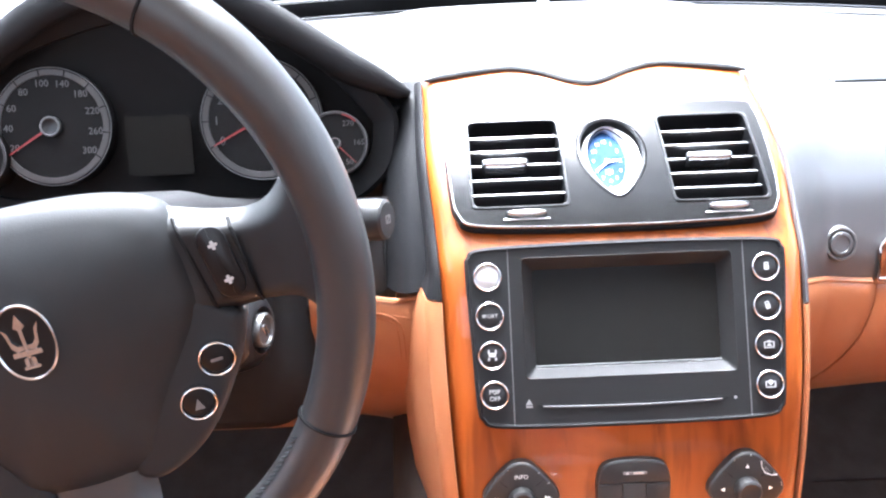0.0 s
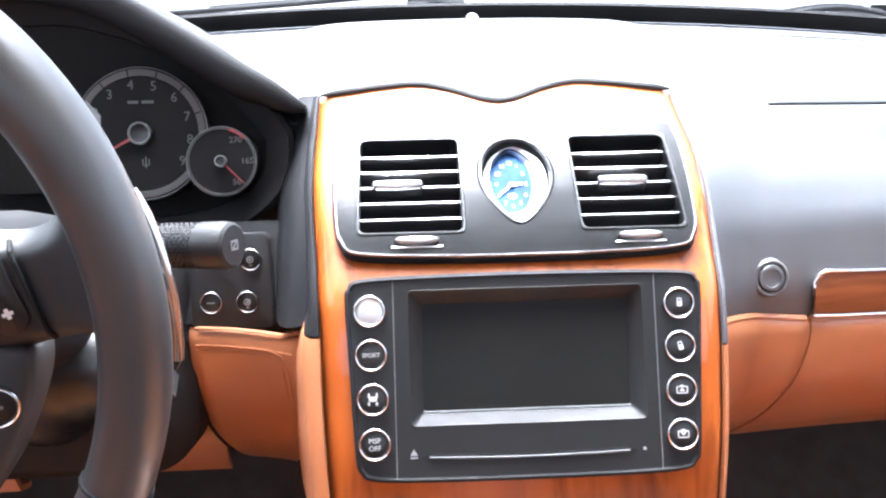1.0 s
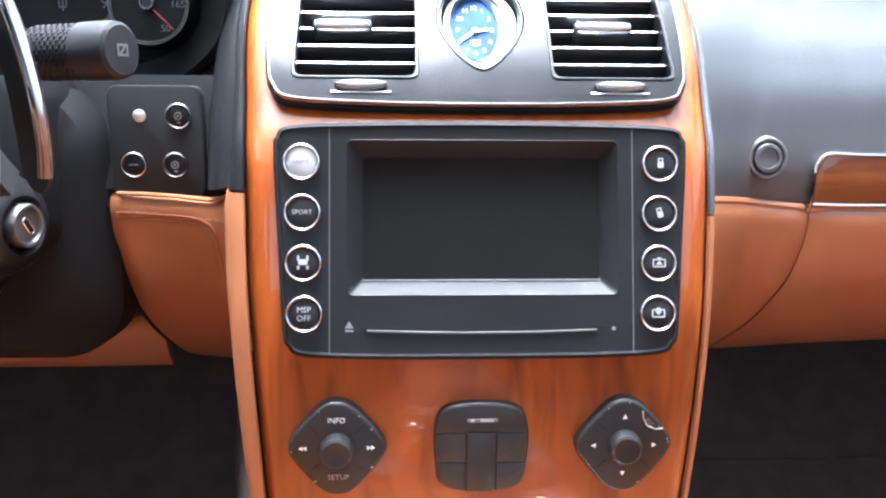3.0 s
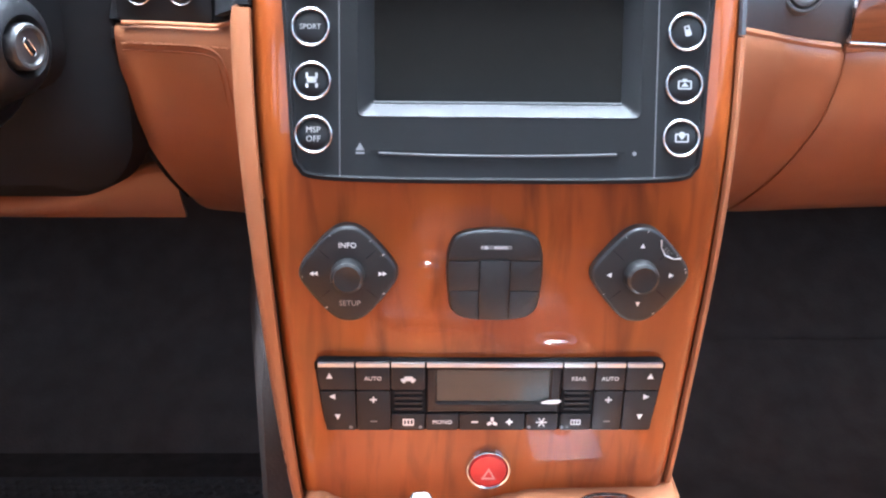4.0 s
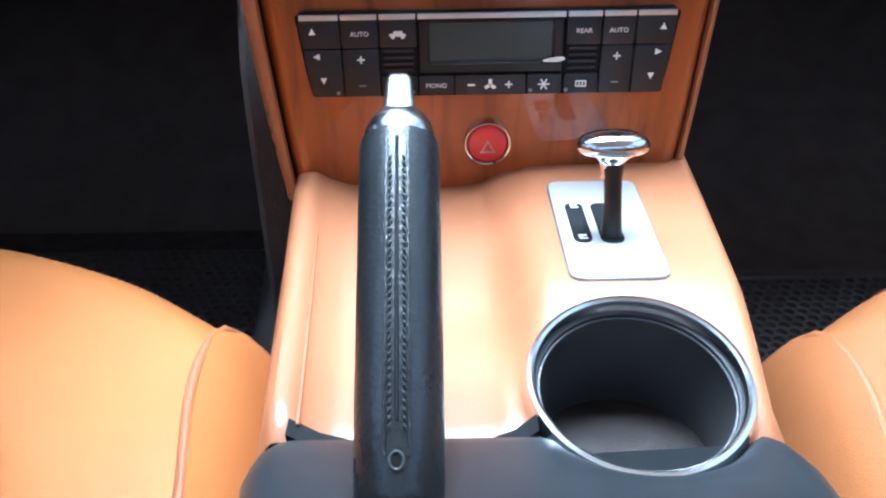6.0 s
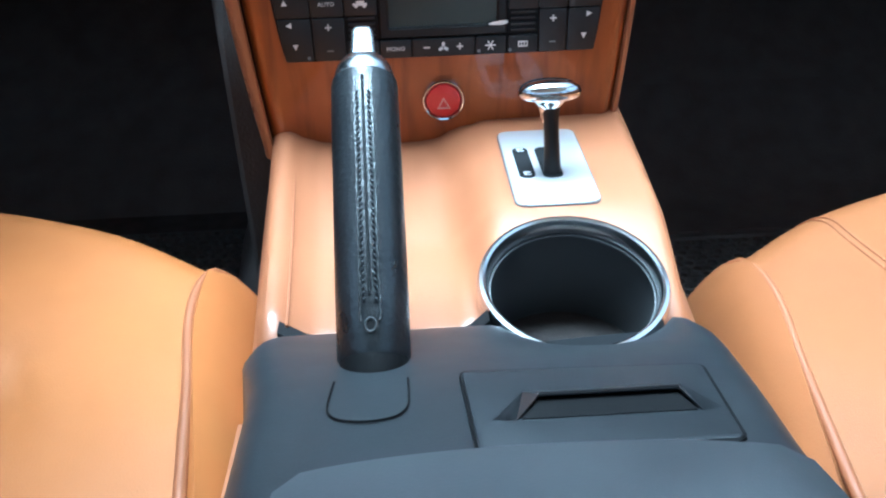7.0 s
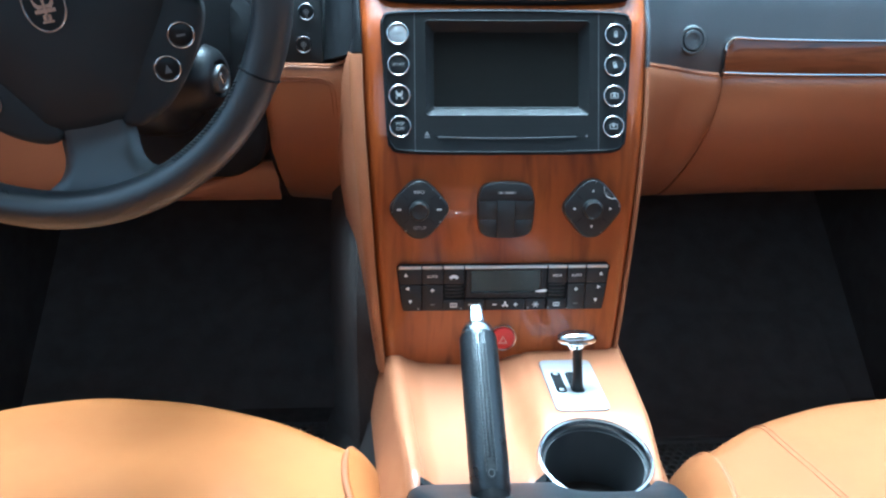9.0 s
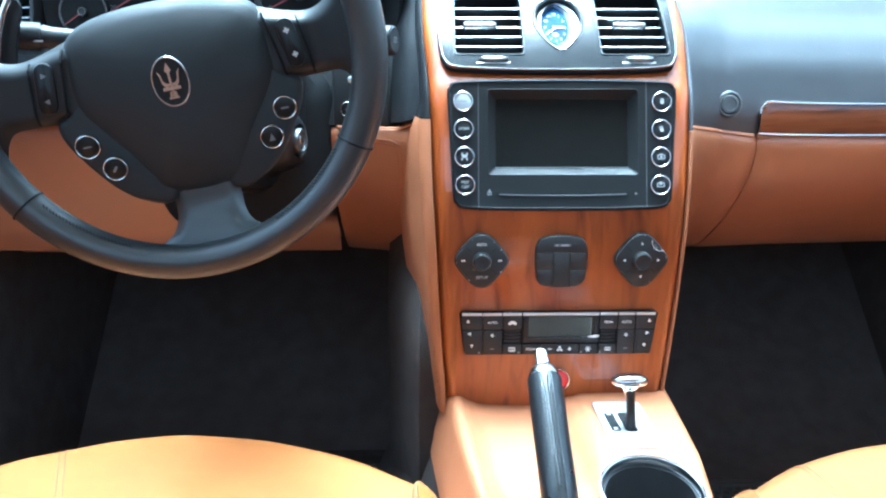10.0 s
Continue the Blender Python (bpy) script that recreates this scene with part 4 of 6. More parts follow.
for o in (0.0, 0.0042):
    pts = []
    for x, z in ((0.2345, 0.6180 - o), (0.205, 0.6180 - o), (0.180, 0.6182 - o), (0.1685, 0.6160 - o), (0.1625 + o, 0.6095), (0.1610 + o, 0.598), (0.1600 + o, 0.575), (0.1590 + o, 0.548), (0.158 + o, 0.532)):
        d = lerp(-z, [-q for q in LZ], LD)
        pts.append(Vector((-x, face(-x) + d - 0.0004, z)))
    part("panel_seam", sweep(curve3(pts, 5), 0.0007, 6), PIPING, dash, "double seam round the knee panel")
for k in range(16):
    v0 = 0.05 + k * 0.035
    pts = []
    for q in (0, 0.012, 0.024):
        d, z = along(min(v0 + q, 1), LD, LZ)
        x = -0.1505
        pts.append(Vector((x, face(x) + d - 0.0006, z)))
    part("stitch", sweep(pts, 0.0008, 5), BROWNTHREAD, dash)


def lower_driver(u, v):
    x = -0.400 - u * 0.37
    low = soft(u, [0, 0.25, 0.5, 1.0], [0.484, 0.478, 0.476, 0.476])
    z = 0.630 - min(v / 0.8, 1.0) * (0.630 - low)
    d = soft(min(v / 0.8, 1.0), [0, 0.1, 0.5, 0.85, 1.0], [0.002, -0.001, 0.002, 0.010, 0.022]) + max(0.0, (v - 0.8) / 0.2) * 0.02
    z -= 0.004 * math.sin(max(0.0, (v - 0.8) / 0.2) * math.pi / 2)
    return (x, face(x) + d + 0.004, z)


part("driver_panel", sheet(lower_driver, 30, 30, 0.005), TAN, dash, "tan leather panel under the steering column")
def under(u, v):
    x = -0.66 + u * 0.4145
    top = soft(x, [-0.66, -0.42, -0.36, -0.32, -0.285, -0.262, -0.2455], [0.477, 0.477, 0.481, 0.488, 0.500, 0.5065, 0.503])
    if v < 0.4:
        k = v / 0.4
        return (x, 0.249 - 0.005 * math.sin(k * math.pi / 2), top - 0.006 * (1 - math.cos(k * math.pi / 2)))
    k = (v - 0.4) / 0.6
    return (x, 0.244 + 0.016 * k * k, top - 0.006 - k * (top - 0.006 - 0.4610))


part("under_panel", sheet(under, 36, 16, 0.004), TAN, dash, "tan leather roll set back under the column")
part("seam_gap", sweep([Vector(knee(1.0, v, -1)) + Vector((-0.002, 0.003, 0)) for v in np.linspace(0.02, 0.66, 24)], 0.0024, 8), SHADOW, dash)
part("seam_gap", sheet(lambda u, v: (lambda q: (q[0] - 0.0, q[1] + 0.008, q[2]))(knee(0.9 + 0.16 * u, v, 1)), 3, 30, 0.003), SHADOW, dash)

glove = thing("glove_compartment", (0.45, 0.13, 0.46), "tan leather glove compartment lid with rolled upper edge", "glove compartment")


def lid(u, v):
    x0 = seam_x(v) + 0.0015
    x = x0 + u * (0.765 - x0)
    d, z = along(v, LD, LZ)
    e = 0.004 * max(0.0, (0.03 - u) / 0.03) ** 2 + 0.004 * max(0.0, (0.04 - v) / 0.04) ** 2
    return (x, face(x) + d + e, sink(x, z))


part("lid", sheet(lid, 40, 40, 0.006), TAN, glove)
part("bead", sweep([Vector((x, face(x) - 0.0035, zt(x) + 0.0005)) for x in np.linspace(0.2470, 0.76, 30)], 0.0036, 8, flat=0.8), TAN, glove, "rolled leather bead")
for k in range(40):
    x = 0.2525 + k * 0.0068
    part("stitch", sweep([Vector((x + q, face(x + q) - 0.0036, zt(x) - 0.0115)) for q in (0, 0.0022, 0.0044)], 0.00045, 5), PIPING, glove)

inlay = thing("trim_strip", (0.45, 0.13, 0.640), "dark veneer trim strip with a chrome outline", "trim strip")


def strip(u, v):
    x = 0.2480 + u * 0.51
    cut = 0.0
    if x < 0.2480 + 0.012:
        cut = 0.012 - math.sqrt(max(0.0, 0.012 ** 2 - (0.012 - (x - 0.2480)) ** 2))
    z = zt(x) + 0.0048 + v * (0.0350 - cut)
    return (x, face(x) - 0.0085 - 0.002 * math.sin(v * math.pi), z)


part("veneer", sheet(strip, 60, 6, 0.003), WOODX, inlay)
rim = [Vector((0.2471, face(0.2473) - 0.0085, zt(0.2475) + 0.0045)), Vector((0.2471, face(0.2475) - 0.009, zt(0.2475) + 0.027))] + [Vector((0.2471 + 0.0125 * (1 - math.cos(a)), face(0.2545) - 0.0095, zt(0.2475) + 0.028 + 0.0122 * math.sin(a))) for a in np.linspace(0.15, math.pi / 2, 7)] + [Vector((x, face(x) - 0.0095, zt(x) + 0.0405)) for x in np.linspace(0.28, 0.76, 16)]
part("outline", sweep(rim, 0.0015, 8), RING, inlay, "chrome outline")
part("outline", sweep([Vector((x, face(x) - 0.0088, zt(x) + 0.0042)) for x in np.linspace(0.2473, 0.76, 20)], 0.0012, 8), RING, inlay, "chrome outline")

gb_ = Matrix.Translation((0.2068, face(0.2068) - 0.0085, 0.6553)) @ pose(0, 0, 0, 86) @ pose(0, 0, 0, 0, 4) @ Matrix.Scale(1.18, 4)
knob = thing("release_button", tuple(gb_.translation), "round black glove compartment release button", "button")
part("collar", moved(lathe([(0.0138, -0.010), (0.0132, -0.002), (0.0125, 0.0008), (0.0115, 0.0022), (0.0102, 0.0022), (0.0092, 0.0004), (0.0092, -0.004)], 36), gb_), COLLAR, knob)
part("cap", moved(lathe([(0.0089, -0.004), (0.0089, 0.0018), (0.0082, 0.0028), (0.0062, 0.0030), (0.0058, 0.0022), (0.0004, 0.0018)], 36), gb_), PAD, knob)

# airbag cover, a flush lid in the pad with an open lower joint
def air_lid(u, v):
    x0 = 0.2300 + 0.0075 * v ** 2
    x = x0 + u * (0.66 - x0)
    e = min(1.0, min(u / 0.016, v / 0.06, (1 - v) / 0.06))
    p = upper(x, 0.624 + 0.124 * v)
    return (p[0], p[1], p[2] - 0.0012 + 0.0030 * math.sin(max(e, 0.0) * math.pi / 2))


part("airbag_cover", sheet(air_lid, 50, 20, 0.003), SMOOTHPAD, dash, "smoother airbag cover let into the pad")
part("airbag_seam", sweep([Vector(upper(x, 0.622)) + Vector((0, 0, 0.0003)) for x in np.linspace(0.2325, 0.655, 30)], 0.0012, 6), SHADOW, dash, "dark joint under the airbag cover")
part("airbag_seam", sweep([Vector(upper(0.2290 + 0.0075 * k * k, 0.623 + 0.126 * k)) + Vector((0, 0, 0.0002)) for k in np.linspace(0, 1, 14)], 0.0007, 6), SHADOW, dash, "thin joint at the cover's end")

# light sensor on the dashboard top
sensor = thing("light_sensor", (0.003, 0.416, 0.886), "small bright domed sensor on the dashboard top", "sensor")
SB = Vector((0.003, 0.416, 0.884))
part("dome", moved(lathe([(0.0072, 0.0), (0.0072, 0.004), (0.0066, 0.0075), (0.0045, 0.0102), (0.0004, 0.0114)], 24), Matrix.Translation(SB)), SILVER, sensor)
part("collar", moved(lathe([(0.0095, -0.002), (0.0095, 0.002), (0.0074, 0.0028), (0.0073, -0.002)], 24), Matrix.Translation(SB)), SATIN, sensor)


# ---------------------------------------------------------------- instrument binnacle
GC = -0.3615
cluster = thing("instrument_cluster", (GC, 0.15, 0.70), "dark instrument cluster with round gauges and grey outer bands", "instrument cluster")
XZ = lambda y: Matrix(((1, 0, 0, 0), (0, 0, -1, y), (0, 1, 0, 0), (0, 0, 0, 1)))
bowl = ccw(blob([(GC, 0.690), (GC + 0.10, 0.692), (GC + 0.155, 0.703), (GC + 0.188, 0.728), (GC + 0.197, 0.758), (GC + 0.190, 0.786), (GC + 0.13, 0.845), (GC + 0.05, 0.874), (GC, 0.877),
             (GC - 0.05, 0.874), (GC - 0.13, 0.845), (GC - 0.190, 0.786), (GC - 0.197, 0.758), (GC - 0.188, 0.728), (GC - 0.155, 0.703), (GC - 0.10, 0.692)], 4))
part("bowl", rings([[(x, y, -0.158) for x, y in inset(bowl, -0.004)], [(x, y, -0.154) for x, y in bowl], [(x, y, -0.157) for x, y in inset(bowl, 0.006)], [(x, y, -0.164) for x, y in inset(bowl, 0.018)],
                    [(x, y, -0.178) for x, y in inset(bowl, 0.019)], [(x, y, -0.178) for x, y in inset(bowl, -0.004)]], closed_v=True), SHADOW, cluster, at=Matrix(((1, 0, 0, 0), (0, 0, -1, 0), (0, 1, 0, 0), (0, 0, 0, 1))))
part("back_plate", moved(prism(inset(bowl, 0.0185), 0, 0.008), XZ(0.176)), DIAL, cluster)


def gauge(cx, cz, r, name, numbers, start, step, nsize, needle, red=(), label="", gy=0.152):
    M = Matrix.Translation((cx, gy, cz)) @ pose(0, 0, 0, 84)
    g = part(name, moved(prism(disc(r, 56), -0.026, 0.0), M), DIAL, cluster, label)
    part("outer_ring", moved(ring(r, 0.0004, 64, 6), M), COLLAR, g)
    part("grey_band", moved(band(disc(r * 0.97, 56), disc(r * (0.87 if r > 0.03 else 0.93), 56), -0.001, 0.0008, 0.0002), M), DIALRIM, g)
    for k, t in enumerate(numbers):
        a = radians(start - step * k)
        part("tick", moved(bar(r * 0.1, r * 0.022), M @ pose(0, 0, 0, 0, 0, start - step * k) @ T(r * 0.92, 0, 0.0009)), DIAL, g)
        if t:
            lettering(t, nsize, g, M @ T(math.cos(a) * r * 0.74, math.sin(a) * r * 0.74, 0.0003), DIALPRINT, "numeral")
    for a0, a1 in red:
        arc_o = [(r * 0.97 * math.cos(radians(a)), r * 0.97 * math.sin(radians(a))) for a in np.linspace(a0, a1, 9)]
        arc_i = [(r * 0.91 * math.cos(radians(a)), r * 0.91 * math.sin(radians(a))) for a in np.linspace(a1, a0, 9)]
        part("red_band", moved(prism(arc_o + arc_i, 0.0006, 0.0013), M), REDPRINT, g)
    part("needle", moved(prism([(0, -r * 0.022), (r * 0.9, -r * 0.01), (r * 0.9, r * 0.01), (0, r * 0.022)], 0.002, 0.0028), M @ pose(0, 0, 0, 0, 0, needle)), REDPRINT, g, "red needle")
    part("hub", moved(lathe([(r * 0.17, 0.0), (r * 0.17, 0.004), (r * 0.13, 0.0048), (r * 0.11, 0.0042), (0.0003, 0.004)], 24), M), SATIN, g)
    part("hub_ring", moved(ring(r * 0.155, r * 0.018, 24, 6), M @ T(0, 0, 0.0045)), COLLAR, g)
    return g, M


g, GM = gauge(-0.2745, 0.776, 0.0505, "rev_counter", [str(k) for k in range(10)], 208, 27, 0.0104, 208, [(0, -42)], "rev counter with red band")
part("gauge_text", moved(join(bar(0.008, 0.0022, -0.005), bar(0.009, 0.0022, 0.006)), GM @ T(0, 0.024, 0.0003)), DIALPRINT, g)
part("gauge_mark", moved(join(bar(0.0009, 0.009), bar(0.005, 0.0009, 0, -0.002), bar(0.0008, 0.004, -0.0024, 0.0008), bar(0.0008, 0.004, 0.0024, 0.0008)), GM @ T(0.003, -0.022, 0.0003)), DIALPRINT, g)
gauge(-0.4485, 0.776, 0.0490, "speedometer", ["20", "40", "60", "80", "100", "140", "180", "220", "260", "300"], 208, 27, 0.0082, 212, (), "speedometer at rest")
gauge(-0.2125, 0.754, 0.0262, "small_gauge", ["270", "165", "50"], 55, 55, 0.0066, -45, [(75, 45)], "oil temperature gauge", 0.141)
gauge(-0.5105, 0.754, 0.0262, "small_gauge", ["", "", ""], 125, -55, 0.0055, 215, (), "small round gauge", 0.141)
part("display_glass", moved(prism(rr(0.055, 0.05, 0.004), 0, 0.003), XZ(0.155) @ T(GC, 0.757)), SCREEN, cluster)

hood = thing("instrument_hood", (GC, 0.13, 0.79), "black leather hood over the gauges with a stitched edge", "instrument hood")
AX = [0, 0.045, 0.083, 0.127, 0.165, 0.19, 0.2135]
AZ = [0.894, 0.888, 0.874, 0.847, 0.822, 0.8070, 0.7895]


def arch(u, v):
    t = 2 * u - 1
    dx = t * 0.2135
    z = soft(abs(dx), AX, AZ)
    y = 0.142 + 0.012 * abs(t) ** 2 + v * (0.26 - 0.12 * abs(t) ** 3)
    return (GC + dx * (1 - 0.06 * v), y, z + 0.012 * math.sin(v * math.pi / 2) * (1 - abs(t)) - 0.008 * v * abs(t) + 0.004)


part("shell", sheet(arch, 60, 16, 0.004), HOODL, hood)
lip = []
for k in range(61):
    p, q = Vector(arch(min(k + 1, 60) / 60, 0)), Vector(arch(max(k - 1, 0) / 60, 0))
    down = (p - q).normalized().cross(Vector((0, 1, 0)))
    down *= -1 if down.z > 0 else 1
    lip.append(Vector(arch(k / 60, 0)) + down * 0.0100 * min(1.0, 0.12 + 0.88 * math.sqrt(min(k, 60 - k) / 6)) + Vector((0, -0.001, 0)))
part("edge_roll", sweep(lip, [0.0135 * min(1.0, 0.20 + 0.80 * math.sqrt(min(k, 60 - k) / 6)) for k in range(61)], 16, flat=0.62, up=(0, 1, 0)), SHADEL, hood, "thick rolled leather edge")
for k in range(2, 58):
    a, b = Vector(arch((k + 0.1) / 60, 0.020)), Vector(arch((k + 0.65) / 60, 0.020))
    part("stitch", sweep([a + Vector((0, 0, 0.0004)), (a + b) / 2 + Vector((0, 0, 0.0009)), b + Vector((0, 0, 0.0004))], 0.0012, 5), STITCH, hood)

# outer vent beside the gauges
ov = thing("air_vent", (-0.602, 0.15, 0.75), "black louvred outer air vent with bright slat edges", "air vent", "dashboard air vents")
OV = Matrix.Translation((-0.602, 0.146, 0.752)) @ pose(0, 0, 0, 78) @ pose(0, 0, 0, 0, -10)
part("frame", moved(band(rr(0.082, 0.060, 0.008), rr(0.072, 0.050, 0.006), -0.02, 0.004, 0.001), OV), SATIN, ov)
part("duct", moved(prism(rr(0.073, 0.051, 0.006), -0.03, -0.018), OV), SHADOW, ov)
for k in range(4):
    y = -0.0165 + k * 0.011
    slat = part("slat", moved(rings([[(x, y - 0.001, -0.016), (x, y + 0.001, -0.016), (x, y + 0.0013, 0.0), (x, y - 0.0013, 0.0)] for x in (-0.036, 0.036)]), OV), SATIN, ov)
    part("bright_edge", moved(sweep([Vector((-0.036, y, 0.0006)), Vector((0.036, y, 0.0006))], 0.0009, 6), OV), STEEL, slat)
part("slider", moved(prism(rr(0.022, 0.007, 0.003), -0.004, 0.0045, 0.002), OV), STEEL, ov, "silver slider tab")

# light switch panel
sp = thing("switch_panel", (-0.206, 0.12, 0.63), "small black panel with three round chromed switches", "switch panel")
SPM = Matrix.Translation((-0.206, 0.121, 0.665)) @ pose(0, 0, 0, 90)
part("plate", prism(rr(0.062, 0.073, 0.007), -0.004, 0.003, 0.0014), RUBBER, sp, at=SPM)
for x, y, ic in ((0.0155, 0.017, 1), (-0.0152, -0.015, 0), (0.0118, -0.015, 1)):
    b = round_button(sp, SPM @ T(x, y, 0.003), 0.0074, icon=join(band(disc(0.0026, 16), disc(0.0019, 16), 0, 0.0003, 0.0001), moved(prism(disc(0.001, 10), 0, 0.0003), T(0, 0)), bar(0.0022, 0.0008, 0.0003, -0.0042)) if ic else bar(0.006, 0.0009), lit=GREYPRINT)
part("light_cell", moved(lathe([(0.0042, -0.002), (0.0042, 0.0006), (0.003, 0.0014), (0.0003, 0.0016)], 20), SPM @ T(-0.0102, 0.017, 0.003)), SILVER, sp)

# steering column shroud, ignition lock, stalk and paddle
column = thing("steering_column", (-0.34, 0.05, 0.60), "black plastic steering column shroud", "steering column")
rows = []
for y, w, z0, z1 in ((-0.095, 0.042, 0.664, 0.732), (-0.080, 0.050, 0.650, 0.738), (0.02, 0.052, 0.632, 0.732), (0.07, 0.056, 0.605, 0.722), (0.125, 0.075, 0.580, 0.712), (0.20, 0.090, 0.560, 0.705)):
    rows.append([(-0.335 + x, y, z) for x, z in rr(2 * w, z1 - z0, 0.026, 5, 0, (z0 + z1) / 2)])
part("shroud", rings(rows), SHADOW, column)
rows = []
for y, x0, x1, z0, z1 in ((0.106, -0.415, -0.266, 0.545, 0.690), (0.112, -0.428, -0.250, 0.524, 0.700), (0.128, -0.436, -0.2385, 0.512, 0.704), (0.165, -0.436, -0.2385, 0.509, 0.704)):
    rows.append([(x, y, z) for x, z in rr(x1 - x0, z1 - z0, 0.045, 8, (x0 + x1) / 2, (z0 + z1) / 2)])
part("lower_cover", rings(rows), SHADOW, column, "matt black cover under the column")
KM = Matrix.Translation((-0.2665, 0.052, 0.621)) @ pose(0, 0, 0, 0, 0, 74) @ pose(0, 0, 0, 90)
part("lock_housing", moved(lathe([(0.056, -0.090), (0.056, -0.050), (0.0535, -0.041), (0.050, -0.037), (0.046, -0.036), (0.040, -0.033), (0.034, -0.022), (0.031, -0.013), (0.028, -0.006), (0.0225, -0.001), (0.0180, 0.0005), (0.0146, -0.003), (0.0136, -0.006)], 40), KM), SATIN, column, "round collar of the ignition lock")
lock = thing("ignition_lock", tuple(KM.translation), "round metal ignition lock with key slot", "ignition lock")
part("barrel", moved(lathe([(0.0133, -0.006), (0.0133, 0.002), (0.0124, 0.004), (0.0106, 0.004), (0.0094, 0.002), (0.0004, 0.0018)], 32), KM), LOCKM, lock)
part("key_slot", moved(prism(rr(0.0028, 0.0105, 0.0013), 0.001, 0.0036, 0.0006), KM @ pose(0, 0, 0, 0, 0, 35)), SHADOW, lock)
part("slot_edge", moved(band(rr(0.0046, 0.0122, 0.002), rr(0.0030, 0.0106, 0.0014), 0.001, 0.0032, 0.0004), KM @ pose(0, 0, 0, 0, 0, 35)), CHROME, lock)

for s, nm in ((1, "wiper and washer"), (-1, "lamp and indicator")):
    cx = -0.3375
    stalk = thing("column_stalk", (cx + s * 0.06, -0.02, 0.705), "black %s stalk with ribbed sleeve" % nm, "stalk", "column stalks")
    A, B = Vector((cx + s * 0.05, -0.020, 0.715)), Vector((cx + s * 0.1752, -0.070, 0.7195))
    if s < 0:
        B.z = 0.725
    d = (B - A).normalized()
    q = d.to_track_quat("Z", "Y").to_matrix().to_4x4()
    L = (B - A).length
    SM = Matrix.Translation(A) @ q
    part("arm", moved(lathe([(0.0080, 0.0), (0.0085, L * 0.3), (0.0092, L * 0.62), (0.0102, L * 0.66), (0.0102, L * 0.68)], 24), SM), RUBBER, stalk)
    part("sleeve", moved(lathe([(0.0104, L * 0.68)] + [(0.0114 + (0.0004 if k % 2 else 0), L * (0.685 + 0.012 * k)) for k in range(14)] + [(0.0115, L * 0.86)], 32), SM), RUBBER, stalk, "ribbed sleeve")
    kn = []
    for k in range(15):
        for q in range(40):
            if (k + q) % 2:
                a = 2 * math.pi * q / 40
                kn.append(moved(box(-0.0009, 0.0009, -0.0007, 0.0007, -0.0004, 0.0004), Matrix.Translation((0.0117 * math.cos(a), 0.0117 * math.sin(a), L * (0.688 + 0.0115 * k))) @ pose(0, 0, 0, 0, 0, math.degrees(a) + 90) @ pose(0, 0, 0, 90)))
    grip_ = part("knurling", moved(join(*kn), SM), RUBBER, stalk, smooth=0)
    grip_["kind"] = "stuff"
    part("end_cap", moved(lathe([(0.0124, L * 0.862), (0.0126, L * 0.95), (0.0120, L * 0.99), (0.0104, L), (0.0004, L)], 32), SM), RUBBER, stalk)
    part("sign", moved(join(bar(0.006, 0.001, 0, -0.002), bar(0.001, 0.005, -0.0028, 0), bar(0.001, 0.005, 0.0028, 0), bar(0.006, 0.001, 0, 0.0022), moved(bar(0.006, 0.0009), pose(0, 0, 0, 0, 0, 45))), SM @ T(0, 0, L + 0.0001)), GREYPRINT, stalk)
    part("mark", moved(bar(0.018, 0.0016, 0, 0), Matrix.Translation(A + d * L * 0.7 + Vector((0, -0.0112, -0.004))) @ pose(0, 0, 0, 90)), SILVER, stalk)
    paddle = thing("shift_paddle", (cx + s * 0.12, -0.10, 0.655), "long curved gearshift paddle with chromed edge behind the wheel", "paddle", "gearshift paddles")
    pl = [(0.1360, 0.7515), (0.1425, 0.7385), (0.1475, 0.7215), (0.1510, 0.7020), (0.1525, 0.6830), (0.1520, 0.6690), (0.1480, 0.6620), (0.1425, 0.6680), (0.1405, 0.685), (0.1385, 0.705), (0.1345, 0.726), (0.1305, 0.743)]
    part("blade", moved(prism(ccw(blob([(cx + s * x, z) for x, z in pl], 4)), -0.004, 0.0), XZ(-0.098)), SATIN, paddle)
    edge = curve3([(cx + s * x, -0.1025, z) for x, z in pl[0:6]], 8)
    part("chrome_edge", sweep(edge, 0.0029, 14, up=(0, 1, 0)), CHROME, paddle, "chromed edge")


# ---------------------------------------------------------------- steering wheel
WR = radians(11.0)


def wheel_frame(c, tilt, yaw):
    """A frame across a steering wheel: x and y in its plane, turned with the wheel, z towards the driver."""
    a = Vector((math.cos(yaw), math.sin(yaw), 0))
    n0 = Vector((math.sin(yaw), -math.cos(yaw), 0))
    b = Vector((0, 0, math.cos(tilt))) - n0 * math.sin(tilt)
    n = n0 * math.cos(tilt) + Vector((0, 0, math.sin(tilt)))
    x, y = a * math.cos(WR) + b * math.sin(WR), b * math.cos(WR) - a * math.sin(WR)
    return Matrix(((x.x, y.x, n.x, c[0]), (x.y, y.y, n.y, c[1]), (x.z, y.z, n.z, c[2]), (0, 0, 0, 1)))


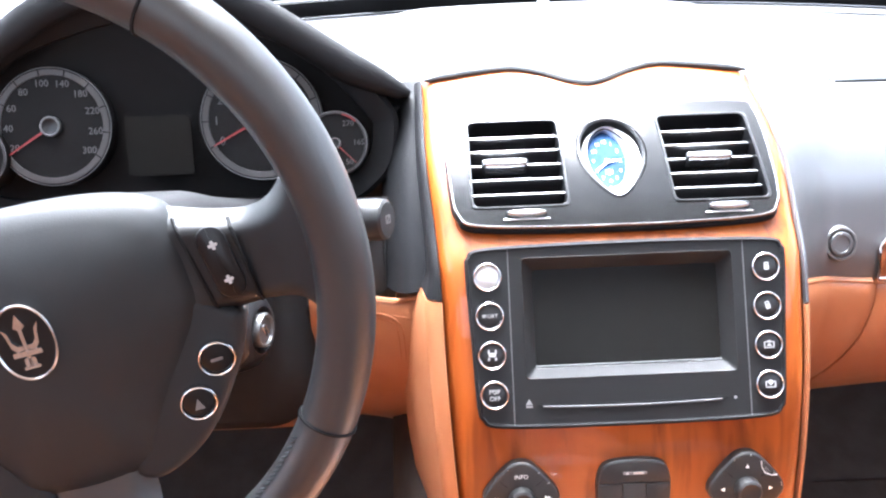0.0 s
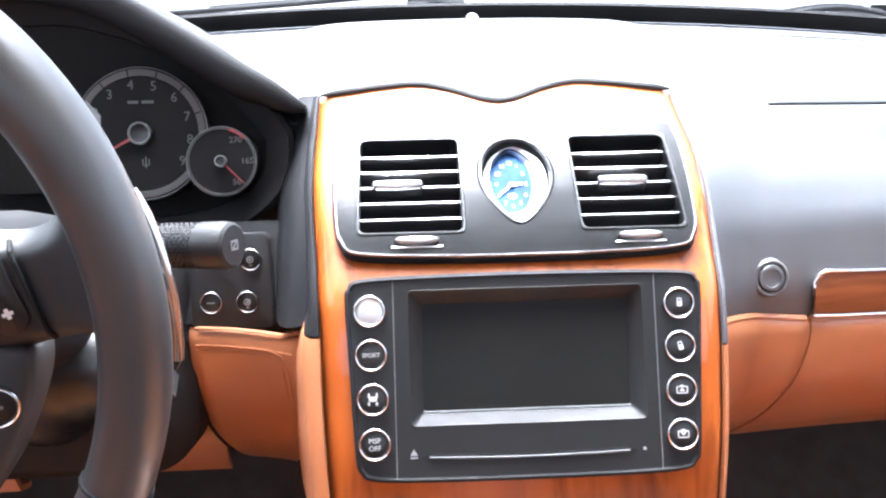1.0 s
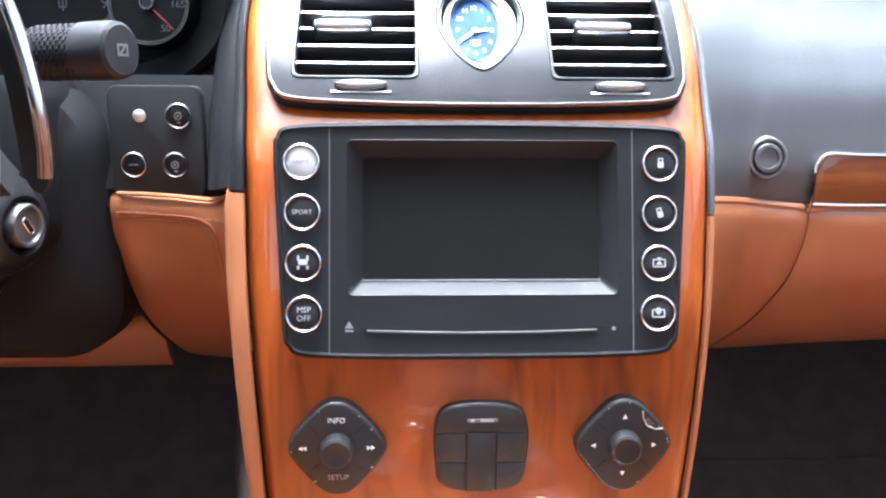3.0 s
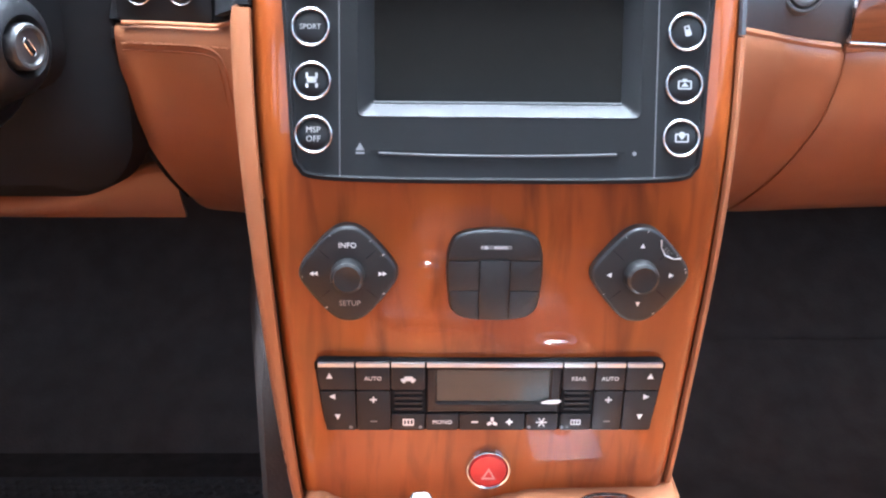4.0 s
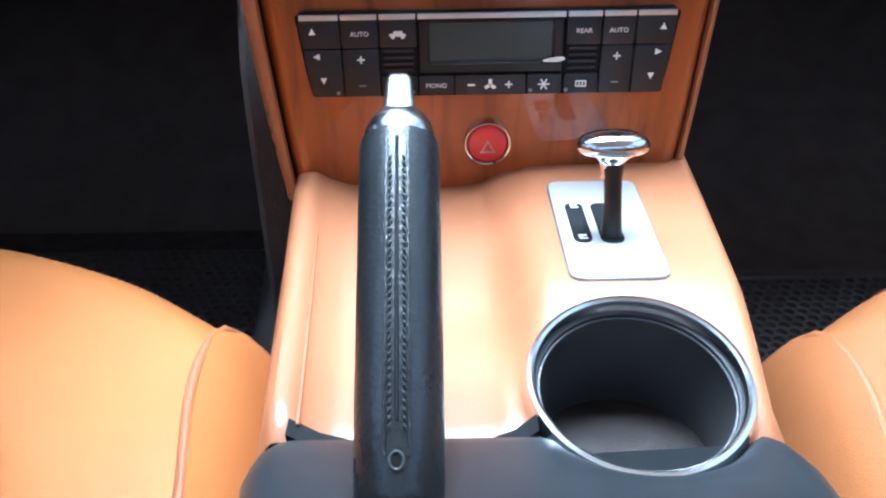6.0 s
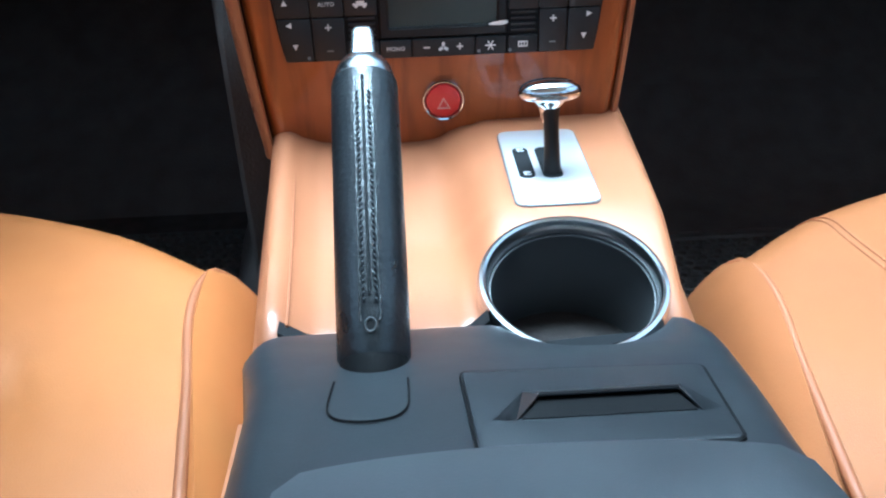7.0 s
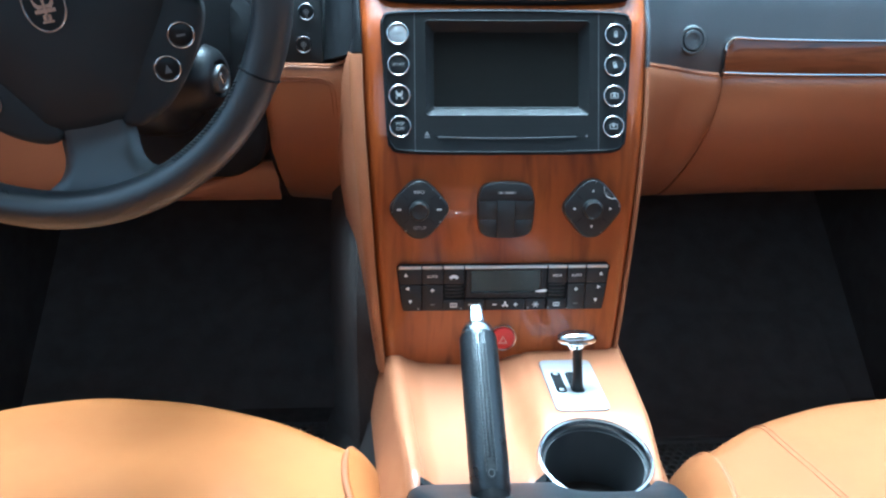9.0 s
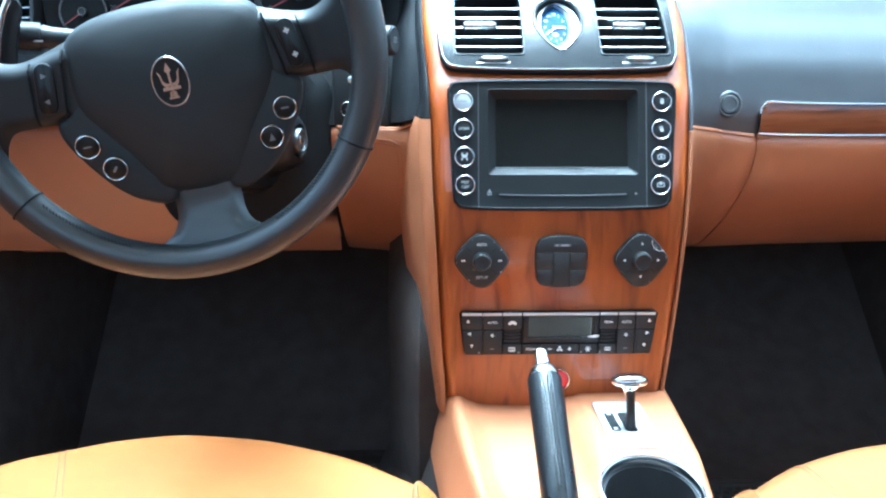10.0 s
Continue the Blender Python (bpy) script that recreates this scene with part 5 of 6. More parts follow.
WC = (-0.332, -0.1838, 0.7017)
RIM = wheel_frame(WC, -0.056, 0.0)
WM = wheel_frame((-0.327, -0.1703, 0.6955), -0.056, 0.164)
wheel = thing("steering_wheel", tuple(WC), "black leather three-spoke steering wheel turned slightly to one side", "steering wheel")
RW, RT = 0.1543, 0.0135
rows = []
NR = 120
for i in range(NR):
    a = 2 * math.pi * i / NR
    g_ = RT * (1.0 + 0.10 * max(math.cos(a - radians(38)), 0) ** 8 + 0.10 * max(math.cos(a - radians(142)), 0) ** 8)
    rows.append([((RW + g_ * math.cos(b)) * math.cos(a), (RW + g_ * math.cos(b)) * math.sin(a), g_ * 1.08 * math.sin(b)) for b in (2 * math.pi * k / 16 for k in range(16))])
part("rim", rings(rows, closed_v=True), WHEELL, wheel, at=RIM)
for a in (47, 133, 214, 326):
    c, q = math.cos(radians(a)), math.sin(radians(a))
    seam_r = 0.0138 * (1.08 if a < 180 else 1.0)
    loop = [Vector((c * (RW + seam_r * math.cos(b)), q * (RW + seam_r * math.cos(b)), seam_r * 1.08 * math.sin(b))) for b in np.linspace(0, 2 * math.pi, 25)[:-1]]
    part("rim_seam", sweep(loop, 0.0008, 5, closed=True, up=(-q, c, 0)), SHADOW, wheel, at=RIM)

for a in [x for q in (0, 1) for x in (np.linspace(218, 246, 26) if q == 0 else np.linspace(294, 322, 26))]:
    c, q = math.cos(radians(a)), math.sin(radians(a))
    r = RW - 0.0118
    p = Vector((c * r, q * r, 0.0082))
    along_ = Vector((-q, c, 0))
    part("rim_stitch", sweep([p - along_ * 0.0009 - Vector((c, q, 0)) * 0.0010, p + Vector((0, 0, 0.0003)), p + along_ * 0.0009 + Vector((c, q, 0)) * 0.0010], 0.0005, 5), STITCH, wheel, at=RIM)


def ease(k):
    k = max(0.0, min(1.0, k))
    return k * k * (3 - 2 * k)


def dished(x, y, z, k):
    """A point between the hub's frame and the rim's."""
    p = Vector((x, y, z))
    return (WM @ p) * (1 - k) + (RIM @ Vector((x, y, z - 0.003))) * k


half = [(0.040, 0.047), (0.066, 0.0385), (0.077, 0.022), (0.080, 0.0), (0.0785, -0.018), (0.0665, -0.0385), (0.0515, -0.0590), (0.039, -0.080), (0.0285, -0.0945)]
hub_out = blob([(0, 0.050)] + half + [(0, -0.0985)] + [(-x, y) for x, y in half[::-1]], 5)
hub_out = ccw(hub_out)
rows = [[(x, y, -0.045) for x, y in inset(hub_out, 0.006)], [(x, y, -0.016) for x, y in hub_out]]
for d, z in ((0.0010, -0.009), (0.004, -0.0035), (0.012, 0.002), (0.026, 0.0075), (0.042, 0.0115), (0.058, 0.0130)):
    k = 1 - d / 0.075
    rows.append([(x * k, (y + 0.02) * k - 0.02, z) for x, y in hub_out])
part("airbag_cover", rings(rows), BLACK, wheel, "domed black centre pad", at=WM)
for s in (-1, 1):
    def spoke(u, v, s=s):
        x = 0.068 + u * 0.0855
        top = soft(x, [0.068, 0.095, 0.115, 0.128, 0.136, 0.142, 0.1535], [0.034, 0.0255, 0.0230, 0.0275, 0.038, 0.056, 0.060])
        low = soft(x, [0.068, 0.095, 0.115, 0.128, 0.136, 0.142, 0.1535], [-0.030, -0.0255, -0.0265, -0.0305, -0.041, -0.058, -0.062])
        e = abs(2 * v - 1)
        z = -0.002 - 0.012 * max(0.0, (e - 0.55) / 0.45) ** 2.2
        return dished(s * x, low + v * (top - low), z, ease((x - 0.100) / 0.050))
    part("spoke", sheet((lambda u, v, f=spoke: f(u, v)) if s > 0 else (lambda u, v, f=spoke: f(u, 1 - v)), 28, 20, 0.010), BLACK, wheel)
    quad = [(0.0735, 0.0290), (0.0832, -0.0240), (0.1044, -0.0242), (0.0985, 0.0228)]

    def strip_(u, v, s=s):
        a = Vector(quad[0]).lerp(Vector(quad[1]), v)
        b = Vector(quad[3]).lerp(Vector(quad[2]), v)
        p = a.lerp(b, u)
        e = abs(2 * v - 1)
        return WM @ Vector((s * p.x, p.y, 0.0006 - 0.010 * max(0.0, (e - 0.62) / 0.38) ** 2.2))
    part("spoke_insert", sheet((lambda u, v, f=strip_: f(u, v)) if s < 0 else (lambda u, v, f=strip_: f(u, 1 - v)), 8, 20, 0.012), RUBBER, wheel)
    for u in (0.0, 1.0):
        part("spoke_seam", sweep([Vector(strip_(u, v)) for v in np.linspace(0.03, 0.97, 12)], 0.0011, 6), SHADOW, wheel)
    rk = WM @ T(s * 0.0907, 0.0026, 0.0004) @ pose(0, 0, 0, 0, 0, 9 * s)
    rocker = part("rocker", moved(prism(rr(0.0140, 0.0375, 0.0069), 0, 0.0026, 0.0014), rk), SATIN, wheel, "oval rocker switch")
    for q in (-1, 1):
        part("sign", moved(join(bar(0.0045, 0.0016), bar(0.0016, 0.0045)) if s > 0 else tri_mark(0.004, 0.004, -90 if q > 0 else 90), rk @ T(0, q * 0.0092, 0.0026)), WHITE if s > 0 else GREYPRINT, rocker)
    # lower arms that carry the round keys
    arm = ccw(blob([(s * 0.066, -0.012), (s * 0.084, -0.020), (s * 0.0925, -0.026), (s * 0.0905, -0.040), (s * 0.081, -0.058), (s * 0.066, -0.079), (s * 0.050, -0.093), (s * 0.030, -0.1005), (s * 0.02, -0.090), (s * 0.045, -0.05)], 4))
    part("key_carrier", prism(arm, -0.040, -0.0012, 0.0055, 3), BLACK, wheel, at=WM)
    for (x, y), ic in zip(((0.0748, -0.0444), (0.0600, -0.0646)), (bar(0.006, 0.0016), moved(tri_mark(0.005, 0.006), I4)) if s > 0 else (bar(0.006, 0.0012), moved(bar(0.005, 0.0018), pose(0, 0, 0, 0, 0, 50)))):
        round_button(wheel, WM @ T(s * x, y, -0.0014) @ pose(0, 0, 0, 6, 4 * s), 0.0082, icon=ic, lit=GREYPRINT)


def low_spoke(u, v):
    y = -0.092 - v * 0.062
    w = soft(-y, [0.092, 0.105, 0.120, 0.132, 0.140, 0.154], [0.0262, 0.0262, 0.0275, 0.033, 0.044, 0.056])
    x = (2 * u - 1) * w
    e = abs(2 * u - 1)
    return dished(x, y, -0.003 - 0.010 * max(0.0, (e - 0.6) / 0.4) ** 2.2, ease((-y - 0.100) / 0.05))


part("lower_spoke", sheet(lambda u, v: low_spoke(1 - u, v), 24, 20, 0.010), SPOKE, wheel, "satin grey lower spoke")
em = WM @ T(-0.0015, -0.0085, 0.0132) @ Matrix.Diagonal((0.86, 0.86, 1.0, 1.0))
badge = part("badge", moved(prism(disc(0.0150, 36, sy=1.36), -0.001, 0.0008), em), SATIN, wheel, "oval chromed badge with plain upright bars")
part("badge_ring", moved(band(disc(0.0160, 40, sy=1.36), disc(0.0143, 40, sy=1.39), -0.001, 0.002, 0.0006), em), RING, badge)
tine = lambda q: prism(ccw([(q * x, y) for x, y in ((0.0012, -0.0035), (0.0050, -0.0040), (0.0072, -0.0010), (0.0080, 0.0050), (0.0098, 0.0105), (0.0068, 0.0072), (0.0060, 0.0020), (0.0040, -0.0008), (0.0012, -0.0010))]), 0, 0.0012)
part("badge_sign", moved(join(bar(0.0020, 0.026, 0, 0.0, 0.0013), prism(ccw([(0, 0.0165), (0.0030, 0.0095), (0, 0.0065), (-0.0030, 0.0095)]), 0, 0.0012), tine(1), tine(-1), bar(0.0150, 0.0030, 0, -0.0055, 0.0014), bar(0.0060, 0.0050, 0, -0.0105, 0.0013), bar(0.0085, 0.0018, 0, -0.0135, 0.0013)), em @ T(0, 0, 0.0008)), RING, badge)


# ---------------------------------------------------------------- centre console
console = thing("center_console", (0, -0.1, 0.29), "tan leather centre console with a channel beside the gear selector", "center console")
CT = [-1.0, -0.985, -0.95, -0.91, -0.86, -0.80, -0.70, -0.30, -0.08, 0.0, 0.07, 0.13, 0.19, 0.55, 0.92, 0.965, 0.99, 1.0]
CZ = [0.326, 0.340, 0.3490, 0.3510, 0.3495, 0.3435, 0.3380, 0.3355, 0.3375, 0.343, 0.352, 0.3575, 0.3595, 0.3600, 0.3590, 0.3555, 0.348, 0.336]


def con_w(y):
    return soft(y, [-0.225, -0.175, -0.07, 0.01, 0.05], [0.1000, 0.1045, 0.1145, 0.1215, 0.1245])


CONX = 0.0045
CUPX, CUPY, CUPR = 0.0518, -0.1875, 0.0455
rows = []
for y in np.linspace(0.05, -0.212, 60):
    w = con_w(y)
    drop = 0.007 * max(0.0, (-0.196 - y) / 0.016) ** 2
    fall = 0.022 * max(0.0, (-0.125 - y) / 0.09) ** 1.3
    row = []
    for t in np.linspace(-1, 1, 90):
        k = min(1.0, max(0.0, (t + 0.05) / 0.2))
        front = max(0.0, min(1.0, (y + 0.12) / 0.13)) * max(0.0, min(1.0, (0.12 - t) / 0.12))
        lift = front * (0.005 + 0.006 * max(0.0, min(1.0, (t + 0.95) / 0.2)))
        row.append((CONX + t * w, y, soft(t, CT, CZ) - drop - fall * k + lift))
    row += [(CONX + w + 0.0135, y, 0.305), (CONX + w + 0.017, y, 0.275), (CONX - w - 0.012, y, 0.275), (CONX - w - 0.007, y, 0.305)]
    rows.append(row)
skin = rings(rows)
far = lambda p: math.hypot(p.x - CUPX, p.y - CUPY)
gone = [f for f in skin.faces if (f.calc_center_median().z > 0.31 and far(f.calc_center_median()) < CUPR - 0.004 and len(f.verts) == 4) or (len(f.verts) > 4 and f.calc_center_median().y < -0.1)]
bmesh.ops.delete(skin, geom=gone, context="FACES")
for v in skin.verts:
    if v.co.z > 0.31 and any(e.is_boundary for e in v.link_edges) and far(v.co) < CUPR + 0.004:
        k = (CUPR - 0.003) / far(v.co)
        v.co.x, v.co.y = CUPX + (v.co.x - CUPX) * k, CUPY + (v.co.y - CUPY) * k
part("leather_top", skin, TAN, console)
part("edge_seam", sweep([Vector((CONX - con_w(y) * 0.835, y, 0.3472 + 0.0065 * max(0.0, min(1.0, (y + 0.12) / 0.13)))) for y in np.linspace(0.0, -0.206, 24)], 0.0008, 6), PIPING, console, "seam along the rolled edge")
rows = []
for y in np.linspace(0.25, -0.9, 24):
    w = lerp(y, [-0.9, -0.22, 0.05, 0.25], [0.095, 0.100, 0.122, 0.14])
    b = 0.055 * max(0.0, min(1.0, (y + 0.05) / 0.12))
    rows.append([(-w - 0.012 - b * 1.3, y, 0.0), (-w - 0.006 - b, y, 0.15), (-w, y, 0.30), (w, y, 0.30), (w + 0.006 + b, y, 0.15), (w + 0.012 + b * 1.3, y, 0.0)])
part("tunnel_side", rings(rows), CARPET, console, "dark lower console side")

rows = []
for z in np.linspace(0.02, 0.495, 12):
    y = max(0.012, fy(max(z, 0.34)) + 0.036)
    xl = -0.138 - 0.235 * y
    y += 0.075 * max(0.0, (z - 0.40) / 0.095) ** 1.5
    rows.append([(xl, y + 0.004, z), (xl + 0.004, y, z), (-0.112, y, z), (-0.112, y + 0.16, z), (xl - 0.036, y + 0.16, z)])
part("carpet_flank", rings(rows), CARPET, console, "black carpeted side under the dashboard")

gear = thing("gear_selector", (0.058, -0.08, 0.36), "T-handled chrome gear selector on a satin aluminium plate", "gear selector")
part("plate", prism(blunt([(0.0332, -0.024), (0.0330, -0.1265), (0.0785, -0.1265), (0.0815, -0.024)], 0.007), 0.357, 0.3618, 0.0008), SATINPLATE, gear, "satin aluminium plate")
part("plate_gap", prism(blunt([(0.0325, -0.0233), (0.0323, -0.1272), (0.0792, -0.1272), (0.0822, -0.0233)], 0.0075), 0.356, 0.3606), COLLAR, gear, "dark line round the plate")
part("gate", prism(rr(0.0092, 0.042, 0.004, 4, 0.0435, -0.0740), 0.361, 0.3624), SHADOW, gear, "black gear position window")
for k, y in enumerate((-0.0570, -0.0905)):
    part("gate_sign", moved(join(bar(0.004, 0.0014, 0, 0.0016), bar(0.0014, 0.004, -0.001, 0), bar(0.003, 0.001, 0.0008, -0.0014)), Matrix.Translation((0.0435, y, 0.3625))), WHITE, gear)
part("slot", prism(rr(0.0115, 0.043, 0.0045, 4, 0.0580, -0.0745), 0.361, 0.3622), SHADOW, gear)
part("stalk", sweep(curve3([(0.0580, -0.088, 0.355), (0.0576, -0.087, 0.374), (0.0568, -0.085, 0.390), (0.0560, -0.0835, 0.402)], 5), [0.0058, 0.0056, 0.0053, 0.0050, 0.0047, 0.0045, 0.0044, 0.0043, 0.0043, 0.0043, 0.0044, 0.0046, 0.005, 0.0055, 0.006, 0.0065], 16, up=(0, 1, 0)), SATIN, gear, "black stem")
rows = []
KH = Vector((0.0558, -0.083, 0.4075))
for t in np.linspace(-1, 1, 21):
    k = math.sqrt(max(0.0, 1 - abs(t) ** 2.6)) * 0.98 + 0.02
    rows.append([(KH.x + 0.0178 * t, KH.y + 0.0098 * k * math.cos(b), KH.z + 0.0062 * k * math.sin(b) + 0.001 * (1 - t * t)) for b in (2 * math.pi * q / 20 for q in range(20))])
part("handle", rings(rows), CHROME, gear, "polished chrome T-handle")
part("neck", moved(lathe([(0.0046, -0.0165), (0.0050, -0.0120), (0.0062, -0.0080), (0.0090, -0.0045), (0.0120, -0.0022), (0.0125, -0.0010)], 28), Matrix.Translation(KH)), CHROME, gear, "flared chrome neck")

brake = thing("handbrake", (-0.0385, -0.266, 0.37), "black leather handbrake lever with chromed button end", "handbrake lever")
A, B = Vector((-0.0380, -0.2735, 0.3705)), Vector((-0.0393, -0.1715, 0.4447))
d = (B - A).normalized()
BM = Matrix.Translation(A) @ d.to_track_quat("Z", "Y").to_matrix().to_4x4()
L = (B - A).length
part("grip", moved(lathe([(0.0124, 0.004), (0.0135, 0.006), (0.0140, 0.03), (0.0141, L * 0.5), (0.0142, L * 0.85), (0.0141, L - 0.001), (0.0138, L + 0.0008), (0.0130, L + 0.0014), (0.0090, L + 0.0014)], 36), BM), GRIP, brake, "stitched black leather grip")
part("stem", moved(lathe([(0.0126, -0.03), (0.0131, 0.0), (0.0128, 0.006), (0.0117, 0.014)], 28), BM), DIAL, brake, "glossy black stem")
part("collar", moved(lathe([(0.0129, L + 0.0005), (0.0130, L + 0.0022), (0.0127, L + 0.0048), (0.0117, L + 0.0082), (0.0100, L + 0.0110), (0.0082, L + 0.0128), (0.0070, L + 0.0135), (0.0060, L + 0.0137)], 36), BM), RING, brake, "chrome collar")
head = blunt([(-0.0058, -0.0052), (0.0058, -0.0052), (0.0058, 0.0052), (-0.0058, 0.0052)], 0.0030, 6)
part("release", moved(rings([[(x * k, y * k, z) for x, y in head] for k, z in ((1.0, 0.0), (0.96, 0.004), (0.88, 0.010), (0.82, 0.0145), (0.74, 0.0166), (0.58, 0.0178), (0.3, 0.0182))]), BM @ T(0, 0, L + 0.012)), STEEL, brake, "worn chrome release button")
part("release_dimple", moved(prism(rr(0.0040, 0.0080, 0.0019), 0, 0.0004), BM @ T(0, 0.0046, L + 0.0215) @ pose(0, 0, 0, -90)), STEEL, brake)
side = Vector((1, 0, 0))
upn = side.cross(d).normalized()
for s in (-1, 1):
    n_st = 38
    for k in range(n_st):
        p = A + d * (0.024 + k * (L - 0.034) / n_st) + upn * 0.01405 + side * s * 0.0023
        part("stitch", sweep([p - side * s * 0.0004 + d * 0.0009 - upn * 0.0003, p + upn * 0.0003, p + side * s * 0.0004 - d * 0.0009 - upn * 0.0003], 0.00048, 5), STITCH, brake)
    part("seam_fold", sweep([A + d * q + upn * 0.01362 + side * s * (0.0036 + 0.0002 * math.sin(q * 1100)) for q in np.linspace(0.016, L - 0.004, 60)], 0.0005, 6), GRIP, brake, "puckered fold beside the stitching")
part("back_seam", sweep([A + d * q + upn * 0.0140 for q in np.linspace(0.026, L - 0.004, 14)], 0.0007, 6), SHADOW, brake)
HOLE = Matrix.Translation(A + d * 0.0145 + upn * 0.0136) @ Matrix((( side.x, d.x, upn.x, 0), (side.y, d.y, upn.y, 0), (side.z, d.z, upn.z, 0), (0, 0, 0, 1)))
part("eyelet", moved(band(disc(0.0025, 24, sy=1.25), disc(0.0016, 24, sy=1.25), -0.002, 0.0009, 0.0004), HOLE), LOCKM, brake, "leather-edged eyelet")
part("eyelet_hole", moved(prism(disc(0.0017, 20, sy=1.25), -0.002, 0.0003), HOLE), DIAL, brake)

cup = thing("cup_holder", (0.0485, -0.185, 0.29), "round black cup holder with a wide chrome rim", "cup holder")
ct = radians(13.8)
CUP = Matrix.Translation((CUPX, CUPY, 0.3520)) @ pose(0, 0, 0, math.degrees(ct)) @ Matrix.Scale(CUPR / 0.0443, 4)
part("rim", moved(lathe([(0.0396, -0.006), (0.0396, -0.001), (0.0402, 0.0006), (0.0414, 0.0014), (0.0430, 0.0008), (0.0440, -0.0012), (0.0443, -0.004), (0.0443, -0.014), (0.0425, -0.014)], 64, True), CUP), RING, cup, "satin chrome rim")
rows = []
for r, z in ((0.0422, -0.004), (0.0422, -0.072), (0.0004, -0.072), (0.0004, -0.064), (0.0310, -0.064), (0.0345, -0.062), (0.0372, -0.052), (0.0386, -0.006)):
    rows.append([(r * math.cos(2 * math.pi * k / 56), r * math.sin(2 * math.pi * k / 56), z) for k in range(56)])
part("well", moved(rings(rows, closed_v=True), CUP), WELL, cup, "black plastic well")
part("well_ring", moved(ring(0.0380, 0.0006, 56, 6), CUP @ T(0, 0, -0.008)), WELL, cup)
part("well_rib", moved(ring(0.0315, 0.0006, 48, 6), CUP @ T(0, 0, -0.0635)), SATIN, cup)

rear = thing("console_box", (0, -0.4, 0.25), "grey-black moulded rear console with ashtray lid and armrest", "console box")


def box_z(y):
    return soft(y, [-0.62, -0.50, -0.40, -0.36, -0.34, -0.30, -0.255, -0.230, -0.215, -0.207], [0.430, 0.426, 0.413, 0.4030, 0.397, 0.3855, 0.3680, 0.3565, 0.3480, 0.336])


rows = []
for y in (-0.206, -0.2075, -0.2095, -0.2125, -0.217, -0.224, -0.234, -0.246, -0.26, -0.275, -0.29, -0.305, -0.32, -0.34, -0.36, -0.40, -0.46, -0.52, -0.62, -0.90):
    zt = box_z(y)
    hw = lerp(y, [-0.9, -0.37, -0.30, -0.25, -0.225, -0.207], [0.076, 0.0785, 0.0860, 0.0935, 0.0945, 0.090])
    cx = lerp(y, [-0.4, -0.25], [0.0035, 0.0065])
    r = 0.012
    left = hw + 0.006 * max(0.0, min(1.0, (y + 0.29) / 0.045))
    row = [(hw + 0.007, y, 0.25), (hw + 0.004, y, zt - r - 0.022)]
    row += [(hw - r + r * math.cos(a), y, zt - r + r * math.sin(a)) for a in np.linspace(0, math.pi / 2, 7)]
    row += [(x, y, zt) for x in np.linspace(hw - r, -left + r, 40)[1:-1]]
    row += [(-left + r - r * math.cos(a), y, zt - r + r * math.sin(a)) for a in np.linspace(math.pi / 2, 0, 7)]
    row += [(-left - 0.003, y, zt - r - 0.022), (-left - 0.006, y, 0.25)]
    row = [(x + cx, yy, z) for x, yy, z in row]
    # the front edge bows back round the cup holder
    out = []
    for x, yy, z in row:
        q = (CUPR - 0.0025) ** 2 - (x - CUPX) ** 2
        back = max(0.0, -0.206 - (CUPY - math.sqrt(q))) if q > 0 else 0.0
        out.append((x, yy - back * max(0.0, min(1.0, (yy + 0.268) / 0.062)), z))
    rows.append(out)
part("moulding", rings(rows), BOX, rear)


# black wedges draw the shade in the notches at the leather's ends
for x0, x1, z0, z1 in ((-0.084, -0.062, 0.3485, 0.3375), (-0.006, 0.010, 0.3375, 0.3490)):
    part("shade_wedge", rings([[(x0, y, 0.32), (x1, y, 0.32), (x1, y, z1), ((x0 + x1) / 2, y, (z0 + z1) / 2 - 0.002), (x0, y, z0)] for y in (-0.2125, -0.2035)]), SHADOW, rear)


part("end_fill", box(-0.101, -0.060, -0.2125, -0.2075, 0.27, 0.328, 0.002), BOX, console, "dark filler at the leather's end")


def slope(x, y, off=0.0):
    a = math.atan2(box_z(y + 0.01) - box_z(y - 0.01), 0.02)
    return Matrix.Translation((x, y, box_z(y))) @ pose(0, 0, 0, math.degrees(a)) @ T(0, 0, off)


AM = slope(0.0310, -0.3205, 0.0004)
lid_o = ccw(blunt([(-0.0385, 0.0285), (0.0410, 0.0240), (0.0355, -0.0275), (-0.0370, -0.0268)], 0.003))
part("lid_gap", moved(prism(inset(lid_o, -0.0010), -0.004, 0.0005), AM), DIAL, rear)
ash = part("ashtray_lid", moved(prism(lid_o, -0.004, 0.0010, 0.0005), AM), BOX, rear, "flush ashtray lid")
R0, R1, F0, F1, W0, W1, J0, J1 = (Vector(p) for p in ((-0.0172, -0.0020, 0.0050), (0.0250, -0.0020, 0.0050), (-0.0205, 0.0095, 0.0010), (0.0290, 0.0095, 0.0010), (-0.0318, -0.0090, 0.0010), (0.0362, -0.0090, 0.0010), (-0.0250, -0.0105, 0.0010), (0.0300, -0.0105, 0.0010)))


def shell(faces, drop=0.0006):
    """A thin folded piece from polygons."""
    bm = bmesh.new()
    for f in faces:
        bm.faces.new([bm.verts.new(p) for p in f])
    bmesh.ops.remove_doubles(bm, verts=bm.verts, dist=1e-5)
    geo = bmesh.ops.extrude_face_region(bm, geom=bm.faces[:])
    bmesh.ops.translate(bm, verts=[v for v in geo["geom"] if isinstance(v, bmesh.types.BMVert)], vec=(0, 0, -drop))
    return bm


